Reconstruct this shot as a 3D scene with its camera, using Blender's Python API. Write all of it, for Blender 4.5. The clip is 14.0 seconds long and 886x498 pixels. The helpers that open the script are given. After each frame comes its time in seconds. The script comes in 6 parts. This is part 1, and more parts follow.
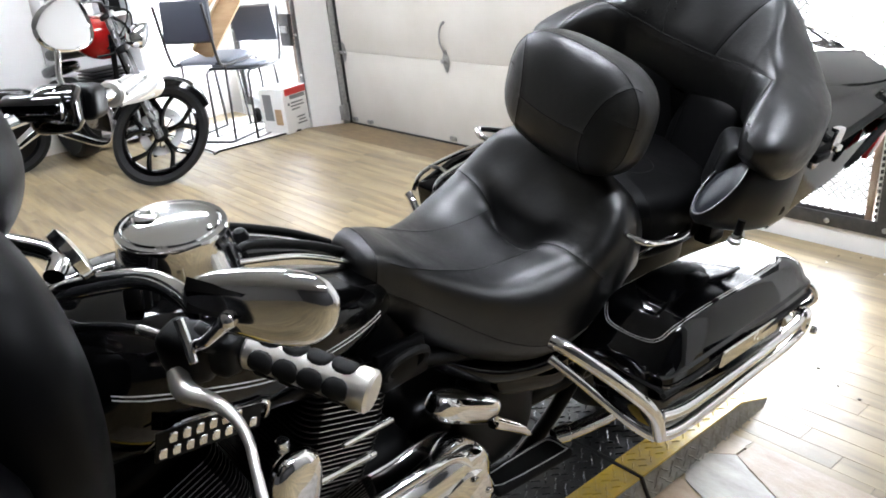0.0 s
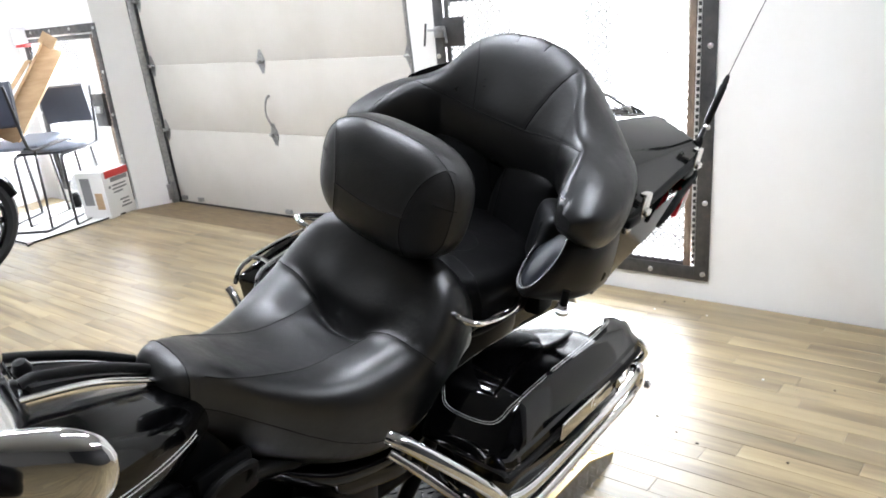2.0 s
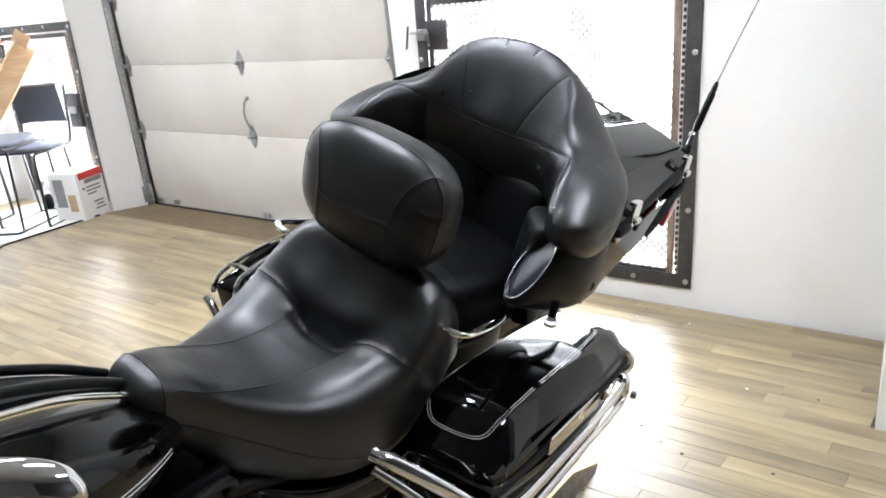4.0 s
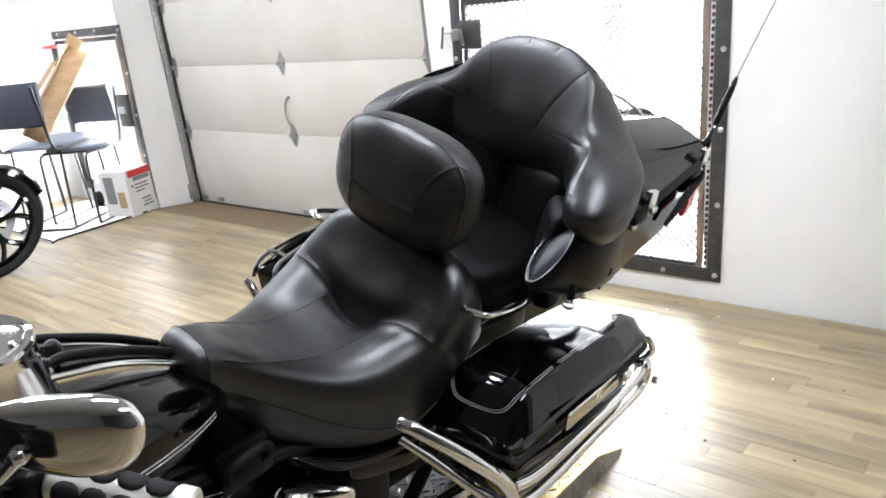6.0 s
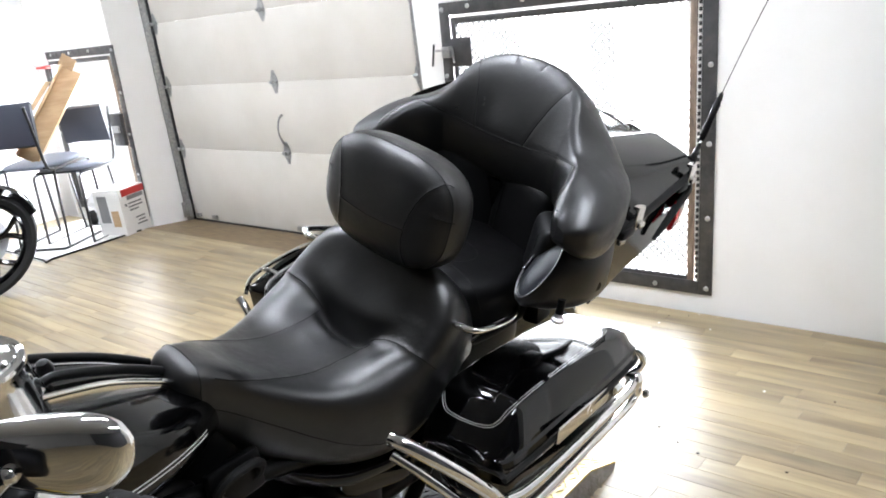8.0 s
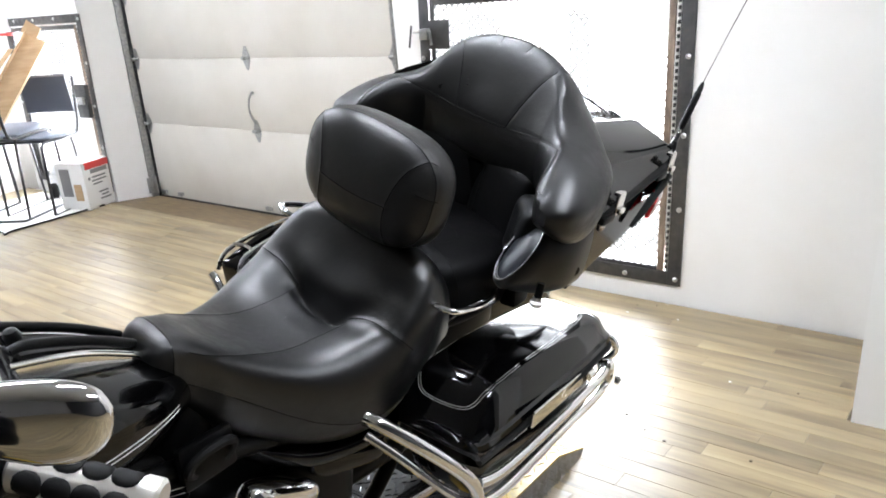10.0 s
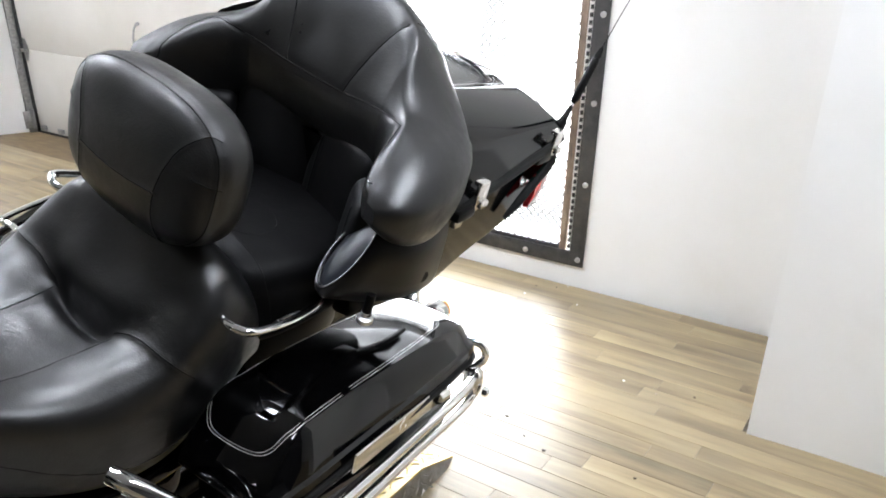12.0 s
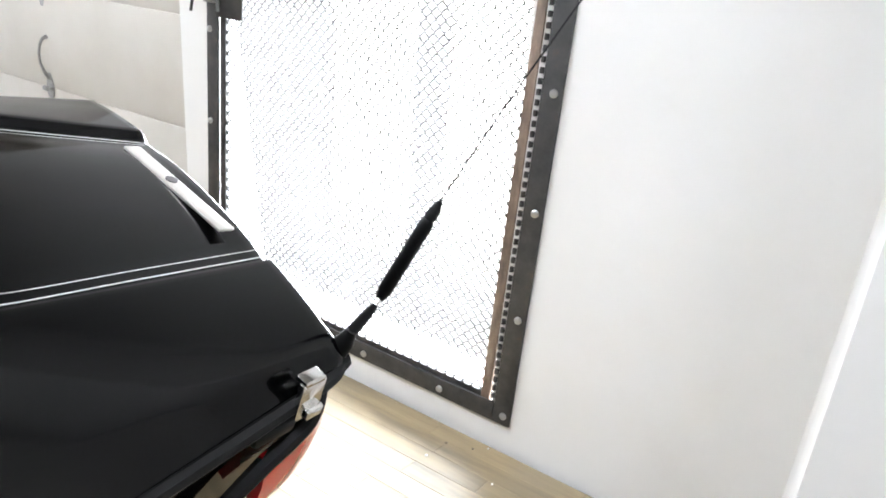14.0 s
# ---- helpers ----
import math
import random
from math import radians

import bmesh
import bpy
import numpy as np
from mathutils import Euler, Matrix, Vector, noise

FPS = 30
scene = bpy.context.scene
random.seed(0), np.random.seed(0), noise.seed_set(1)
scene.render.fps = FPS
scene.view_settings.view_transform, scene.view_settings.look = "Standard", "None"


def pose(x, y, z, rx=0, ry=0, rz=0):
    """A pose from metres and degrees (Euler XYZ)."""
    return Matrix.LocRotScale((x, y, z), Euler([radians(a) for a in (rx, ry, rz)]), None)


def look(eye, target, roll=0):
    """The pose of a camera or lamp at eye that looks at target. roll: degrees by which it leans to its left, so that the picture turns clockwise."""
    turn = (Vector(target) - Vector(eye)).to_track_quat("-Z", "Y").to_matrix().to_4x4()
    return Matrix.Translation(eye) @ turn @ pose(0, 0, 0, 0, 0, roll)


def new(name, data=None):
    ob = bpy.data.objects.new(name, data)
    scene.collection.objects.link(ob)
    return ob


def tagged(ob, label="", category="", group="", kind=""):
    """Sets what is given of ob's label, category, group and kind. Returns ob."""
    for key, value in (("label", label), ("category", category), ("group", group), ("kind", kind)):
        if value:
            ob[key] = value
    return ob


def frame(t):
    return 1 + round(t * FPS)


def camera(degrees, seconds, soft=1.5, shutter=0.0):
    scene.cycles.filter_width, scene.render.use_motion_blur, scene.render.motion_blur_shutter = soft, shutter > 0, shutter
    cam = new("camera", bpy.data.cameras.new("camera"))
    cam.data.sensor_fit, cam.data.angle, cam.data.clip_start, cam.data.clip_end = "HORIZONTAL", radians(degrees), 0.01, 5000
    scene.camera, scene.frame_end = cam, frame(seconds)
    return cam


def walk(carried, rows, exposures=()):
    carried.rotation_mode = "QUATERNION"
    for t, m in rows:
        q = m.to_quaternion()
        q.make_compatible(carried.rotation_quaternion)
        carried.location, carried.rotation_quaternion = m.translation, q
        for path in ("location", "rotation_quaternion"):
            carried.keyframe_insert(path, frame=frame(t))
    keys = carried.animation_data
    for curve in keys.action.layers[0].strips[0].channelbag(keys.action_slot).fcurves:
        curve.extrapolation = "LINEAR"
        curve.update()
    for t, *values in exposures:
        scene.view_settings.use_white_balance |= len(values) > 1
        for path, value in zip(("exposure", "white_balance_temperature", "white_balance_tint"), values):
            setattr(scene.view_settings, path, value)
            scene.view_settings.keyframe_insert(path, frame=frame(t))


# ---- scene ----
cam = camera(58.0, 14.0, soft=1.8)
PATH = [
    (0, (0.485, 0.189, 1.367), (-0.993, 1.307, 0.614), -6.3),
    (0.5, (0.518, 0.212, 1.381), (-0.873, 1.478, 0.701), -7.1),
    (1, (0.521, 0.234, 1.389), (-0.811, 1.587, 0.759), -7.0),
    (1.5, (0.5, 0.253, 1.387), (-0.784, 1.647, 0.748), -6.6),
    (2, (0.467, 0.277, 1.39), (-0.774, 1.703, 0.737), -7.1),
    (2.5, (0.432, 0.295, 1.394), (-0.779, 1.749, 0.745), -6.7),
    (3, (0.412, 0.304, 1.387), (-0.785, 1.768, 0.736), -6.2),
    (5.5, (0.488, 0.266, 1.387), (-0.736, 1.707, 0.735), -6.6),
    (6, (0.512, 0.243, 1.389), (-0.764, 1.643, 0.749), -7.0),
    (6.5, (0.53, 0.24, 1.393), (-0.741, 1.658, 0.784), -7.1),
    (7, (0.531, 0.239, 1.395), (-0.741, 1.663, 0.8), -7.5),
    (9.5, (0.513, 0.241, 1.385), (-0.732, 1.671, 0.747), -6.3),
    (10, (0.498, 0.231, 1.379), (-0.702, 1.695, 0.734), -4.9),
    (10.2, (0.495, 0.222, 1.387), (-0.659, 1.728, 0.753), -5.0),
    (10.5, (0.48, 0.189, 1.388), (-0.677, 1.706, 0.787), -4.7),
    (10.7, (0.47, 0.184, 1.378), (-0.646, 1.706, 0.716), -4.7),
    (11, (0.458, 0.202, 1.353), (-0.467, 1.801, 0.588), -1.5),
    (11.3, (0.456, 0.243, 1.34), (-0.405, 1.848, 0.514), 0.2),
    (11.5, (0.445, 0.328, 1.321), (-0.454, 1.889, 0.454), 0.4),
    (11.7, (0.435, 0.452, 1.317), (-0.55, 1.968, 0.462), -0.2),
    (12, (0.441, 0.616, 1.339), (-0.602, 2.136, 0.563), -0.6),
    (12.3, (0.415, 0.696, 1.346), (-0.742, 2.11, 0.533), -3.2),
    (12.5, (0.366, 0.766, 1.33), (-0.73, 2.203, 0.473), -1.7),
    (12.7, (0.299, 0.865, 1.333), (-0.644, 2.432, 0.524), 3.9),
    (13, (0.241, 0.993, 1.355), (-0.598, 2.66, 0.636), 0.5),
    (13.3, (0.217, 1.125, 1.352), (-0.653, 2.744, 0.563), -1.8),
    (13.5, (0.228, 1.252, 1.328), (-0.709, 2.866, 0.611), 0.8),
    (13.7, (0.237, 1.395, 1.343), (-0.776, 2.983, 0.669), 3.4),
    (14, (0.249, 1.539, 1.34), (-0.848, 3.048, 0.619), 4.2),
]
walk(cam, [(t, look(eye, target, roll)) for t, eye, target, roll in PATH],
     [(0.0, 0.12), (3.0, 0.09), (7.0, 0.10), (10.0, 0.12), (11.0, 0.13), (12.5, 0.16), (13.5, 0.16), (14.0, 0.0)])

# ---- light ----
world = bpy.data.worlds.new("world")
scene.world = world
world.use_nodes = True
_n = world.node_tree.nodes
_sky = _n.new("ShaderNodeTexSky")
_sky.sky_type, _sky.sun_disc = "NISHITA", False
_sky.sun_elevation, _sky.sun_rotation = radians(40), radians(20)
_bg = _n["Background"]
_bg.inputs["Strength"].default_value = 0.12
world.node_tree.links.new(_sky.outputs[0], _bg.inputs["Color"])


def area_lamp(name, m, sx, sy, watts, colour):
    data = bpy.data.lights.new(name, "AREA")
    data.shape, data.size, data.size_y, data.energy, data.color = "RECTANGLE", sx, sy, watts, colour
    ob = new(name, data)
    ob.matrix_world = m
    return ob


# daylight in the two window openings, and the fluorescent fittings under the ceiling
area_lamp("window_light", look((-1.38, 3.36, 0.75), (-1.38, 0, 0.35)), 1.2, 1.2, 170, (0.92, 0.97, 1.05))
area_lamp("window_light", look((-5.60, 3.36, 0.75), (-5.60, 0, 0.35)), 1.0, 1.1, 150, (0.92, 0.97, 1.05))

# ---- materials ----
MATS = {}


def mat(name, colour=(0.5, 0.5, 0.5), rough=0.5, metal=0.0, coat=0.0, spec=0.5):
    m = bpy.data.materials.new(name)
    m.use_nodes = True
    b = m.node_tree.nodes["Principled BSDF"]
    b.inputs["Base Color"].default_value = (*colour, 1)
    b.inputs["Roughness"].default_value = rough
    b.inputs["Metallic"].default_value = metal
    b.inputs["Coat Weight"].default_value = coat
    b.inputs["Specular IOR Level"].default_value = spec
    MATS[name] = m
    return m


def node(m, kind, **sets):
    n = m.node_tree.nodes.new(kind)
    for k, v in sets.items():
        if k in n.inputs:
            n.inputs[k].default_value = v
    return n


def link(m, a, b):
    m.node_tree.links.new(a, b)


def bsdf(m):
    return m.node_tree.nodes["Principled BSDF"]


def coords(m, scale=(1, 1, 1)):
    tc = m.node_tree.nodes.new("ShaderNodeTexCoord")
    mp = m.node_tree.nodes.new("ShaderNodeMapping")
    mp.inputs["Scale"].default_value = scale
    link(m, tc.outputs["Object"], mp.inputs["Vector"])
    return mp.outputs["Vector"]


def ramp(m, fac, stops):
    r = m.node_tree.nodes.new("ShaderNodeValToRGB")
    e = r.color_ramp.elements
    while len(e) < len(stops):
        e.new(0.5)
    for i, (p, c) in enumerate(stops):
        e[i].position, e[i].color = p, (*c, 1)
    link(m, fac, r.inputs["Fac"])
    return r.outputs["Color"]


def noise_tex(m, vec, scale, detail=4, rough=0.55):
    n = node(m, "ShaderNodeTexNoise", Scale=scale, Detail=detail, Roughness=rough)
    link(m, vec, n.inputs["Vector"])
    return n.outputs["Fac"]


def bump(m, height, strength, distance=0.002):
    n = node(m, "ShaderNodeBump", Strength=strength, Distance=distance)
    link(m, height, n.inputs["Height"])
    link(m, n.outputs["Normal"], bsdf(m).inputs["Normal"])
    return n


def vary_rough(m, fac, lo, hi):
    r = node(m, "ShaderNodeMapRange")
    r.inputs["From Min"].default_value, r.inputs["From Max"].default_value = 0.3, 0.7
    r.inputs["To Min"].default_value, r.inputs["To Max"].default_value = lo, hi
    link(m, fac, r.inputs["Value"])
    link(m, r.outputs["Result"], bsdf(m).inputs["Roughness"])


def colour_by(m, fac, stops):
    link(m, ramp(m, fac, stops), bsdf(m).inputs["Base Color"])


# leather: fine grain, broad wrinkles and wear
def leather(name, a, b, r0, r1):
    m = mat(name, a, 0.45, spec=0.58)
    v = coords(m)
    colour_by(m, noise_tex(m, v, 9, 5), [(0.35, a), (0.7, b)])
    # polished and dull patches broken up by a finer grain
    mix = node(m, "ShaderNodeMath")
    mix.operation = "MULTIPLY_ADD"
    mix.inputs[1].default_value = 0.25
    link(m, noise_tex(m, v, 75, 3, 0.5), mix.inputs[0])
    half = node(m, "ShaderNodeMath")
    half.operation = "MULTIPLY"
    half.inputs[1].default_value = 0.75
    link(m, noise_tex(m, v, 11, 5), half.inputs[0])
    link(m, half.outputs[0], mix.inputs[2])
    vary_rough(m, mix.outputs[0], r0, r1)
    vor = node(m, "ShaderNodeTexVoronoi", Scale=420)
    link(m, v, vor.inputs["Vector"])
    b1 = bump(m, vor.outputs["Distance"], 0.16, 0.0010)
    b2 = node(m, "ShaderNodeBump", Strength=0.16, Distance=0.006)
    link(m, noise_tex(m, v, 32, 6), b2.inputs["Height"])
    link(m, b2.outputs["Normal"], b1.inputs["Normal"])
    return m


leather("leather", (0.0012, 0.0012, 0.0013), (0.0050, 0.0049, 0.0051), 0.25, 0.55)
bsdf(leather("seat_leather", (0.0008, 0.0008, 0.0009), (0.0022, 0.0022, 0.0024), 0.42, 0.52)).inputs["Specular IOR Level"].default_value = 0.08
bsdf(leather("suede_vinyl", (0.0018, 0.0018, 0.002), (0.006, 0.006, 0.0066), 0.42, 0.55)).inputs["Specular IOR Level"].default_value = 0.21
mat("thread_dark", (0.004, 0.004, 0.004), 0.7, spec=0.15)


def paint(name, c, rough=0.08, dust=0.05, spec=0.36):
    m = mat(name, c, rough, spec=spec)
    bsdf(m).inputs["Coat Roughness"].default_value = 0.03
    v = coords(m)
    vary_rough(m, noise_tex(m, v, 6, 6), rough, rough + dust)
    bump(m, noise_tex(m, v, 60, 2), 0.015, 0.001)
    return m


paint("black_paint", (0.0008, 0.0008, 0.0009), 0.04, 0.05)
paint("red_paint", (0.30, 0.008, 0.008), 0.1)
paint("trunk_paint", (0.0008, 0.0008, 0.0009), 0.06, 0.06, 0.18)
m = mat("black_plastic", (0.002, 0.002, 0.0022), 0.40, spec=0.14)
bump(m, noise_tex(m, coords(m), 500, 2), 0.08, 0.001)
m = mat("pod_plastic", (0.005, 0.005, 0.0055), 0.36, spec=0.3)
bump(m, noise_tex(m, coords(m), 400, 2), 0.08, 0.001)
m = mat("fairing_black", (0.002, 0.002, 0.0023), 0.5, spec=0.08)
vary_rough(m, noise_tex(m, coords(m), 9, 5), 0.35, 0.6)
bump(m, noise_tex(m, coords(m), 300, 3), 0.06, 0.001)
mat("rubber", (0.006, 0.006, 0.006), 0.7, spec=0.2)
m = mat("chrome", (0.82, 0.82, 0.82), 0.04, 1.0)
vary_rough(m, noise_tex(m, coords(m), 7, 5), 0.02, 0.12)
m = mat("worn_chrome", (0.72, 0.71, 0.69), 0.15, 1.0)
vary_rough(m, noise_tex(m, coords(m), 30, 6), 0.06, 0.3)
m = mat("alloy", (0.5, 0.5, 0.5), 0.35, 1.0)
vary_rough(m, noise_tex(m, coords(m), 40, 5), 0.22, 0.5)
m = mat("satin_metal", (0.84, 0.81, 0.76), 0.36, 0.9)
vary_rough(m, noise_tex(m, coords(m), 60, 5), 0.28, 0.46)
m = mat("dark_alloy", (0.16, 0.16, 0.16), 0.3, 1.0)
vary_rough(m, noise_tex(m, coords(m), 40, 5), 0.2, 0.45)
mat("engine_black", (0.0015, 0.0015, 0.0016), 0.32, spec=0.15)
mat("fin_edge", (0.5, 0.49, 0.46), 0.3, 1.0)
mat("pinstripe", (0.55, 0.54, 0.52), 0.35)
mat("grille", (0.006, 0.008, 0.012), 0.38, spec=0.4)
mat("red_lens", (0.55, 0.015, 0.02), 0.12, coat=0.6)
mat("amber_lens", (0.65, 0.25, 0.05), 0.12, coat=0.6)
m = mat("clear_lens", (0.85, 0.87, 0.88), 0.06)
bsdf(m).inputs["Transmission Weight"].default_value = 0.6
mat("reflector", (0.75, 0.62, 0.6), 0.2, 0.6)

# plaster, door paint, steel
m = mat("wall_paint", (0.80, 0.79, 0.77), 0.5)
v = coords(m)
colour_by(m, noise_tex(m, v, 1.3, 7, 0.6), [(0.28, (0.735, 0.715, 0.68)), (0.42, (0.79, 0.78, 0.755)), (0.7, (0.835, 0.83, 0.815))])
b1 = bump(m, noise_tex(m, v, 90, 4), 0.10, 0.002)
b2 = node(m, "ShaderNodeBump", Strength=0.25, Distance=0.02)
link(m, noise_tex(m, v, 2.2, 3), b2.inputs["Height"])
link(m, b2.outputs["Normal"], b1.inputs["Normal"])
vary_rough(m, noise_tex(m, v, 5, 4), 0.35, 0.55)
# walls out of view, coloured dark so that black surfaces reflect less
m = mat("unseen_dim_wall", (0.20, 0.195, 0.19), 0.6)
bump(m, noise_tex(m, coords(m), 60, 4), 0.1, 0.002)
m = mat("unseen_deep_wall", (0.045, 0.045, 0.048), 0.6)
bump(m, noise_tex(m, coords(m), 60, 4), 0.1, 0.002)
m = mat("door_paint", (0.72, 0.69, 0.63), 0.5)
v = coords(m)
colour_by(m, noise_tex(m, v, 2.4, 7), [(0.3, (0.61, 0.58, 0.52)), (0.7, (0.68, 0.65, 0.595))])
bump(m, noise_tex(m, v, 45, 4), 0.1, 0.002)
# ceiling out of view, greyed so less light bounces down from it
m = mat("dimmed_ceiling", (0.32, 0.32, 0.32), 0.8)
bump(m, noise_tex(m, coords(m), 60, 4), 0.1, 0.003)
m = mat("frame_steel", (0.05, 0.05, 0.052), 0.45, 0.3)
v = coords(m)
colour_by(m, noise_tex(m, v, 11, 8, 0.7), [(0.35, (0.035, 0.036, 0.038)), (0.6, (0.07, 0.068, 0.066)), (0.75, (0.13, 0.085, 0.055))])
vary_rough(m, noise_tex(m, v, 25, 6), 0.3, 0.65)
bump(m, noise_tex(m, v, 70, 5), 0.2, 0.001)
m = mat("rusty_steel", (0.2, 0.14, 0.1), 0.6, 0.2)
v = coords(m, (1, 1, 0.3))
colour_by(m, noise_tex(m, v, 20, 8, 0.7), [(0.35, (0.10, 0.075, 0.06)), (0.55, (0.26, 0.19, 0.14)), (0.7, (0.40, 0.34, 0.28))])
mat("mesh_steel", (0.03, 0.03, 0.03), 0.55, 0.3)
m = mat("galvanised", (0.42, 0.42, 0.42), 0.4, 0.9)
v = coords(m)
colour_by(m, noise_tex(m, v, 60, 5), [(0.3, (0.30, 0.30, 0.30)), (0.7, (0.5, 0.5, 0.49))])
mat("seal_rubber", (0.02, 0.02, 0.02), 0.7)
mat("white_frame", (0.8, 0.8, 0.8), 0.5)
mat("screw", (0.5, 0.5, 0.5), 0.35, 0.9)

# wood floor: each plank its own tone, long grain, grey scuffs and a dull lacquer
m = mat("plank", (0.4, 0.3, 0.2), 0.3)
v = coords(m, (0.9, 9.0, 1))
oi = m.node_tree.nodes.new("ShaderNodeObjectInfo")
off = m.node_tree.nodes.new("ShaderNodeVectorMath")
off.operation = "MULTIPLY_ADD"
off.inputs[1].default_value = (37.0, 53.0, 0.0)
link(m, oi.outputs["Random"], off.inputs[0])
link(m, v, off.inputs[2])
pv = off.outputs[0]
grain = noise_tex(m, pv, 1.5, 5, 0.5)
fine = noise_tex(m, pv, 9, 7, 0.62)
mixf = node(m, "ShaderNodeMix")
mixf.data_type = "FLOAT"
mixf.inputs[0].default_value = 0.20
link(m, grain, mixf.inputs[2])
link(m, fine, mixf.inputs[3])
wood = ramp(m, mixf.outputs[0], [(0.31, (0.128, 0.096, 0.057)), (0.43, (0.228, 0.175, 0.101)), (0.54, (0.322, 0.248, 0.140)), (0.68, (0.400, 0.322, 0.190))])
# grey, trodden patches that run on from plank to plank
geo = m.node_tree.nodes.new("ShaderNodeNewGeometry")
worn = node(m, "ShaderNodeTexNoise", Scale=2.6, Detail=6.0, Roughness=0.6)
link(m, geo.outputs["Position"], worn.inputs["Vector"])
wr = node(m, "ShaderNodeMapRange")
wr.inputs["From Min"].default_value, wr.inputs["From Max"].default_value, wr.inputs["To Max"].default_value = 0.44, 0.72, 0.50
link(m, worn.outputs["Fac"], wr.inputs["Value"])
mixw = node(m, "ShaderNodeMix")
mixw.data_type = "RGBA"
link(m, wr.outputs["Result"], mixw.inputs[0])
link(m, wood, mixw.inputs[6])
mixw.inputs[7].default_value = (0.25, 0.212, 0.150, 1)
wood = mixw.outputs[2]
hsv = m.node_tree.nodes.new("ShaderNodeHueSaturation")
mr = node(m, "ShaderNodeMapRange")
mr.inputs["To Min"].default_value, mr.inputs["To Max"].default_value = 0.86, 1.10
link(m, oi.outputs["Random"], mr.inputs["Value"])
link(m, mr.outputs["Result"], hsv.inputs["Value"])
link(m, wood, hsv.inputs["Color"])
link(m, hsv.outputs["Color"], bsdf(m).inputs["Base Color"])
vary_rough(m, fine, 0.28, 0.46)
bump(m, mixf.outputs[0], 0.05, 0.002)
PLANK = m
m = mat("ramp_wood", (0.2, 0.14, 0.08), 0.5)
v = coords(m, (1.5, 5, 1))
colour_by(m, noise_tex(m, v, 6, 8, 0.65), [(0.3, (0.10, 0.066, 0.032)), (0.7, (0.20, 0.14, 0.07))])
bump(m, noise_tex(m, v, 30, 6), 0.25, 0.002)


def stone(name, a, b, c):
    m = mat(name, a, 0.5)
    v = coords(m, (1, 2.2, 1))
    colour_by(m, noise_tex(m, v, 7, 9, 0.62), [(0.3, a), (0.5, b), (0.68, c)])
    vary_rough(m, noise_tex(m, v, 16, 6), 0.28, 0.55)
    bump(m, noise_tex(m, v, 28, 8), 0.25, 0.003)
    return m


stone("stone_grey", (0.23, 0.215, 0.19), (0.33, 0.31, 0.275), (0.41, 0.385, 0.345))
stone("stone_tan", (0.27, 0.22, 0.165), (0.38, 0.315, 0.24), (0.44, 0.36, 0.27))
stone("stone_rust", (0.25, 0.175, 0.115), (0.33, 0.25, 0.175), (0.38, 0.31, 0.24))
mat("grout", (0.11, 0.09, 0.065), 0.8)


def plate(name, a, b, metal=0.0, rough=0.45):
    m = mat(name, a, rough, metal)
    v = coords(m)
    colour_by(m, noise_tex(m, v, 26, 8, 0.7), [(0.42, a), (0.68, b)])
    vary_rough(m, noise_tex(m, v, 40, 5), rough - 0.15, rough + 0.15)
    return m


plate("plate_yellow", (0.62, 0.41, 0.025), (0.46, 0.33, 0.08))
plate("plate_black", (0.004, 0.0045, 0.006), (0.012, 0.012, 0.013))
plate("lug_black", (0.015, 0.017, 0.02), (0.06, 0.06, 0.06), 0.7, 0.3)
plate("plate_bare", (0.33, 0.32, 0.30), (0.18, 0.16, 0.13), 0.8)
m = mat("cardboard", (0.42, 0.28, 0.15), 0.8)
v = coords(m, (1, 1, 6))
colour_by(m, noise_tex(m, v, 8, 6), [(0.3, (0.38, 0.25, 0.135)), (0.7, (0.47, 0.33, 0.19))])
mat("carton_white", (0.74, 0.73, 0.71), 0.6)
mat("carton_red", (0.55, 0.04, 0.035), 0.5)
mat("carton_print", (0.20, 0.20, 0.20), 0.6)
m = mat("chair_shell", (0.035, 0.04, 0.055), 0.4)
bump(m, noise_tex(m, coords(m), 200, 3), 0.1, 0.001)
m = mat("chair_seat", (0.20, 0.22, 0.27), 0.6)
bump(m, noise_tex(m, coords(m), 300, 3), 0.2, 0.001)
mat("chair_tube", (0.02, 0.02, 0.022), 0.35)
mat("bag_film", (0.8, 0.8, 0.82), 0.25)
mat("white_plastic", (0.75, 0.75, 0.75), 0.4)
mat("tyre", (0.008, 0.008, 0.008), 0.65, spec=0.25)
# the bright outdoors behind the windows
m = mat("daylight", (1, 1, 1), 0.5)
bsdf(m).inputs["Emission Color"].default_value = (1.0, 0.99, 0.97, 1)
bsdf(m).inputs["Emission Strength"].default_value = 2.8
# ground outside: the daylight on it is put in as a weak glow
m = mat("glowing_ground", (0.8, 0.8, 0.8), 0.8)
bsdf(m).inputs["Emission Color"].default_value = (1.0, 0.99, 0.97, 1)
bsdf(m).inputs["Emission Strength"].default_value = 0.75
m = mat("tube_glow", (1, 1, 1), 0.5)
bsdf(m).inputs["Emission Color"].default_value = (0.91, 0.96, 1.06, 1)
bsdf(m).inputs["Emission Strength"].default_value = 113.0

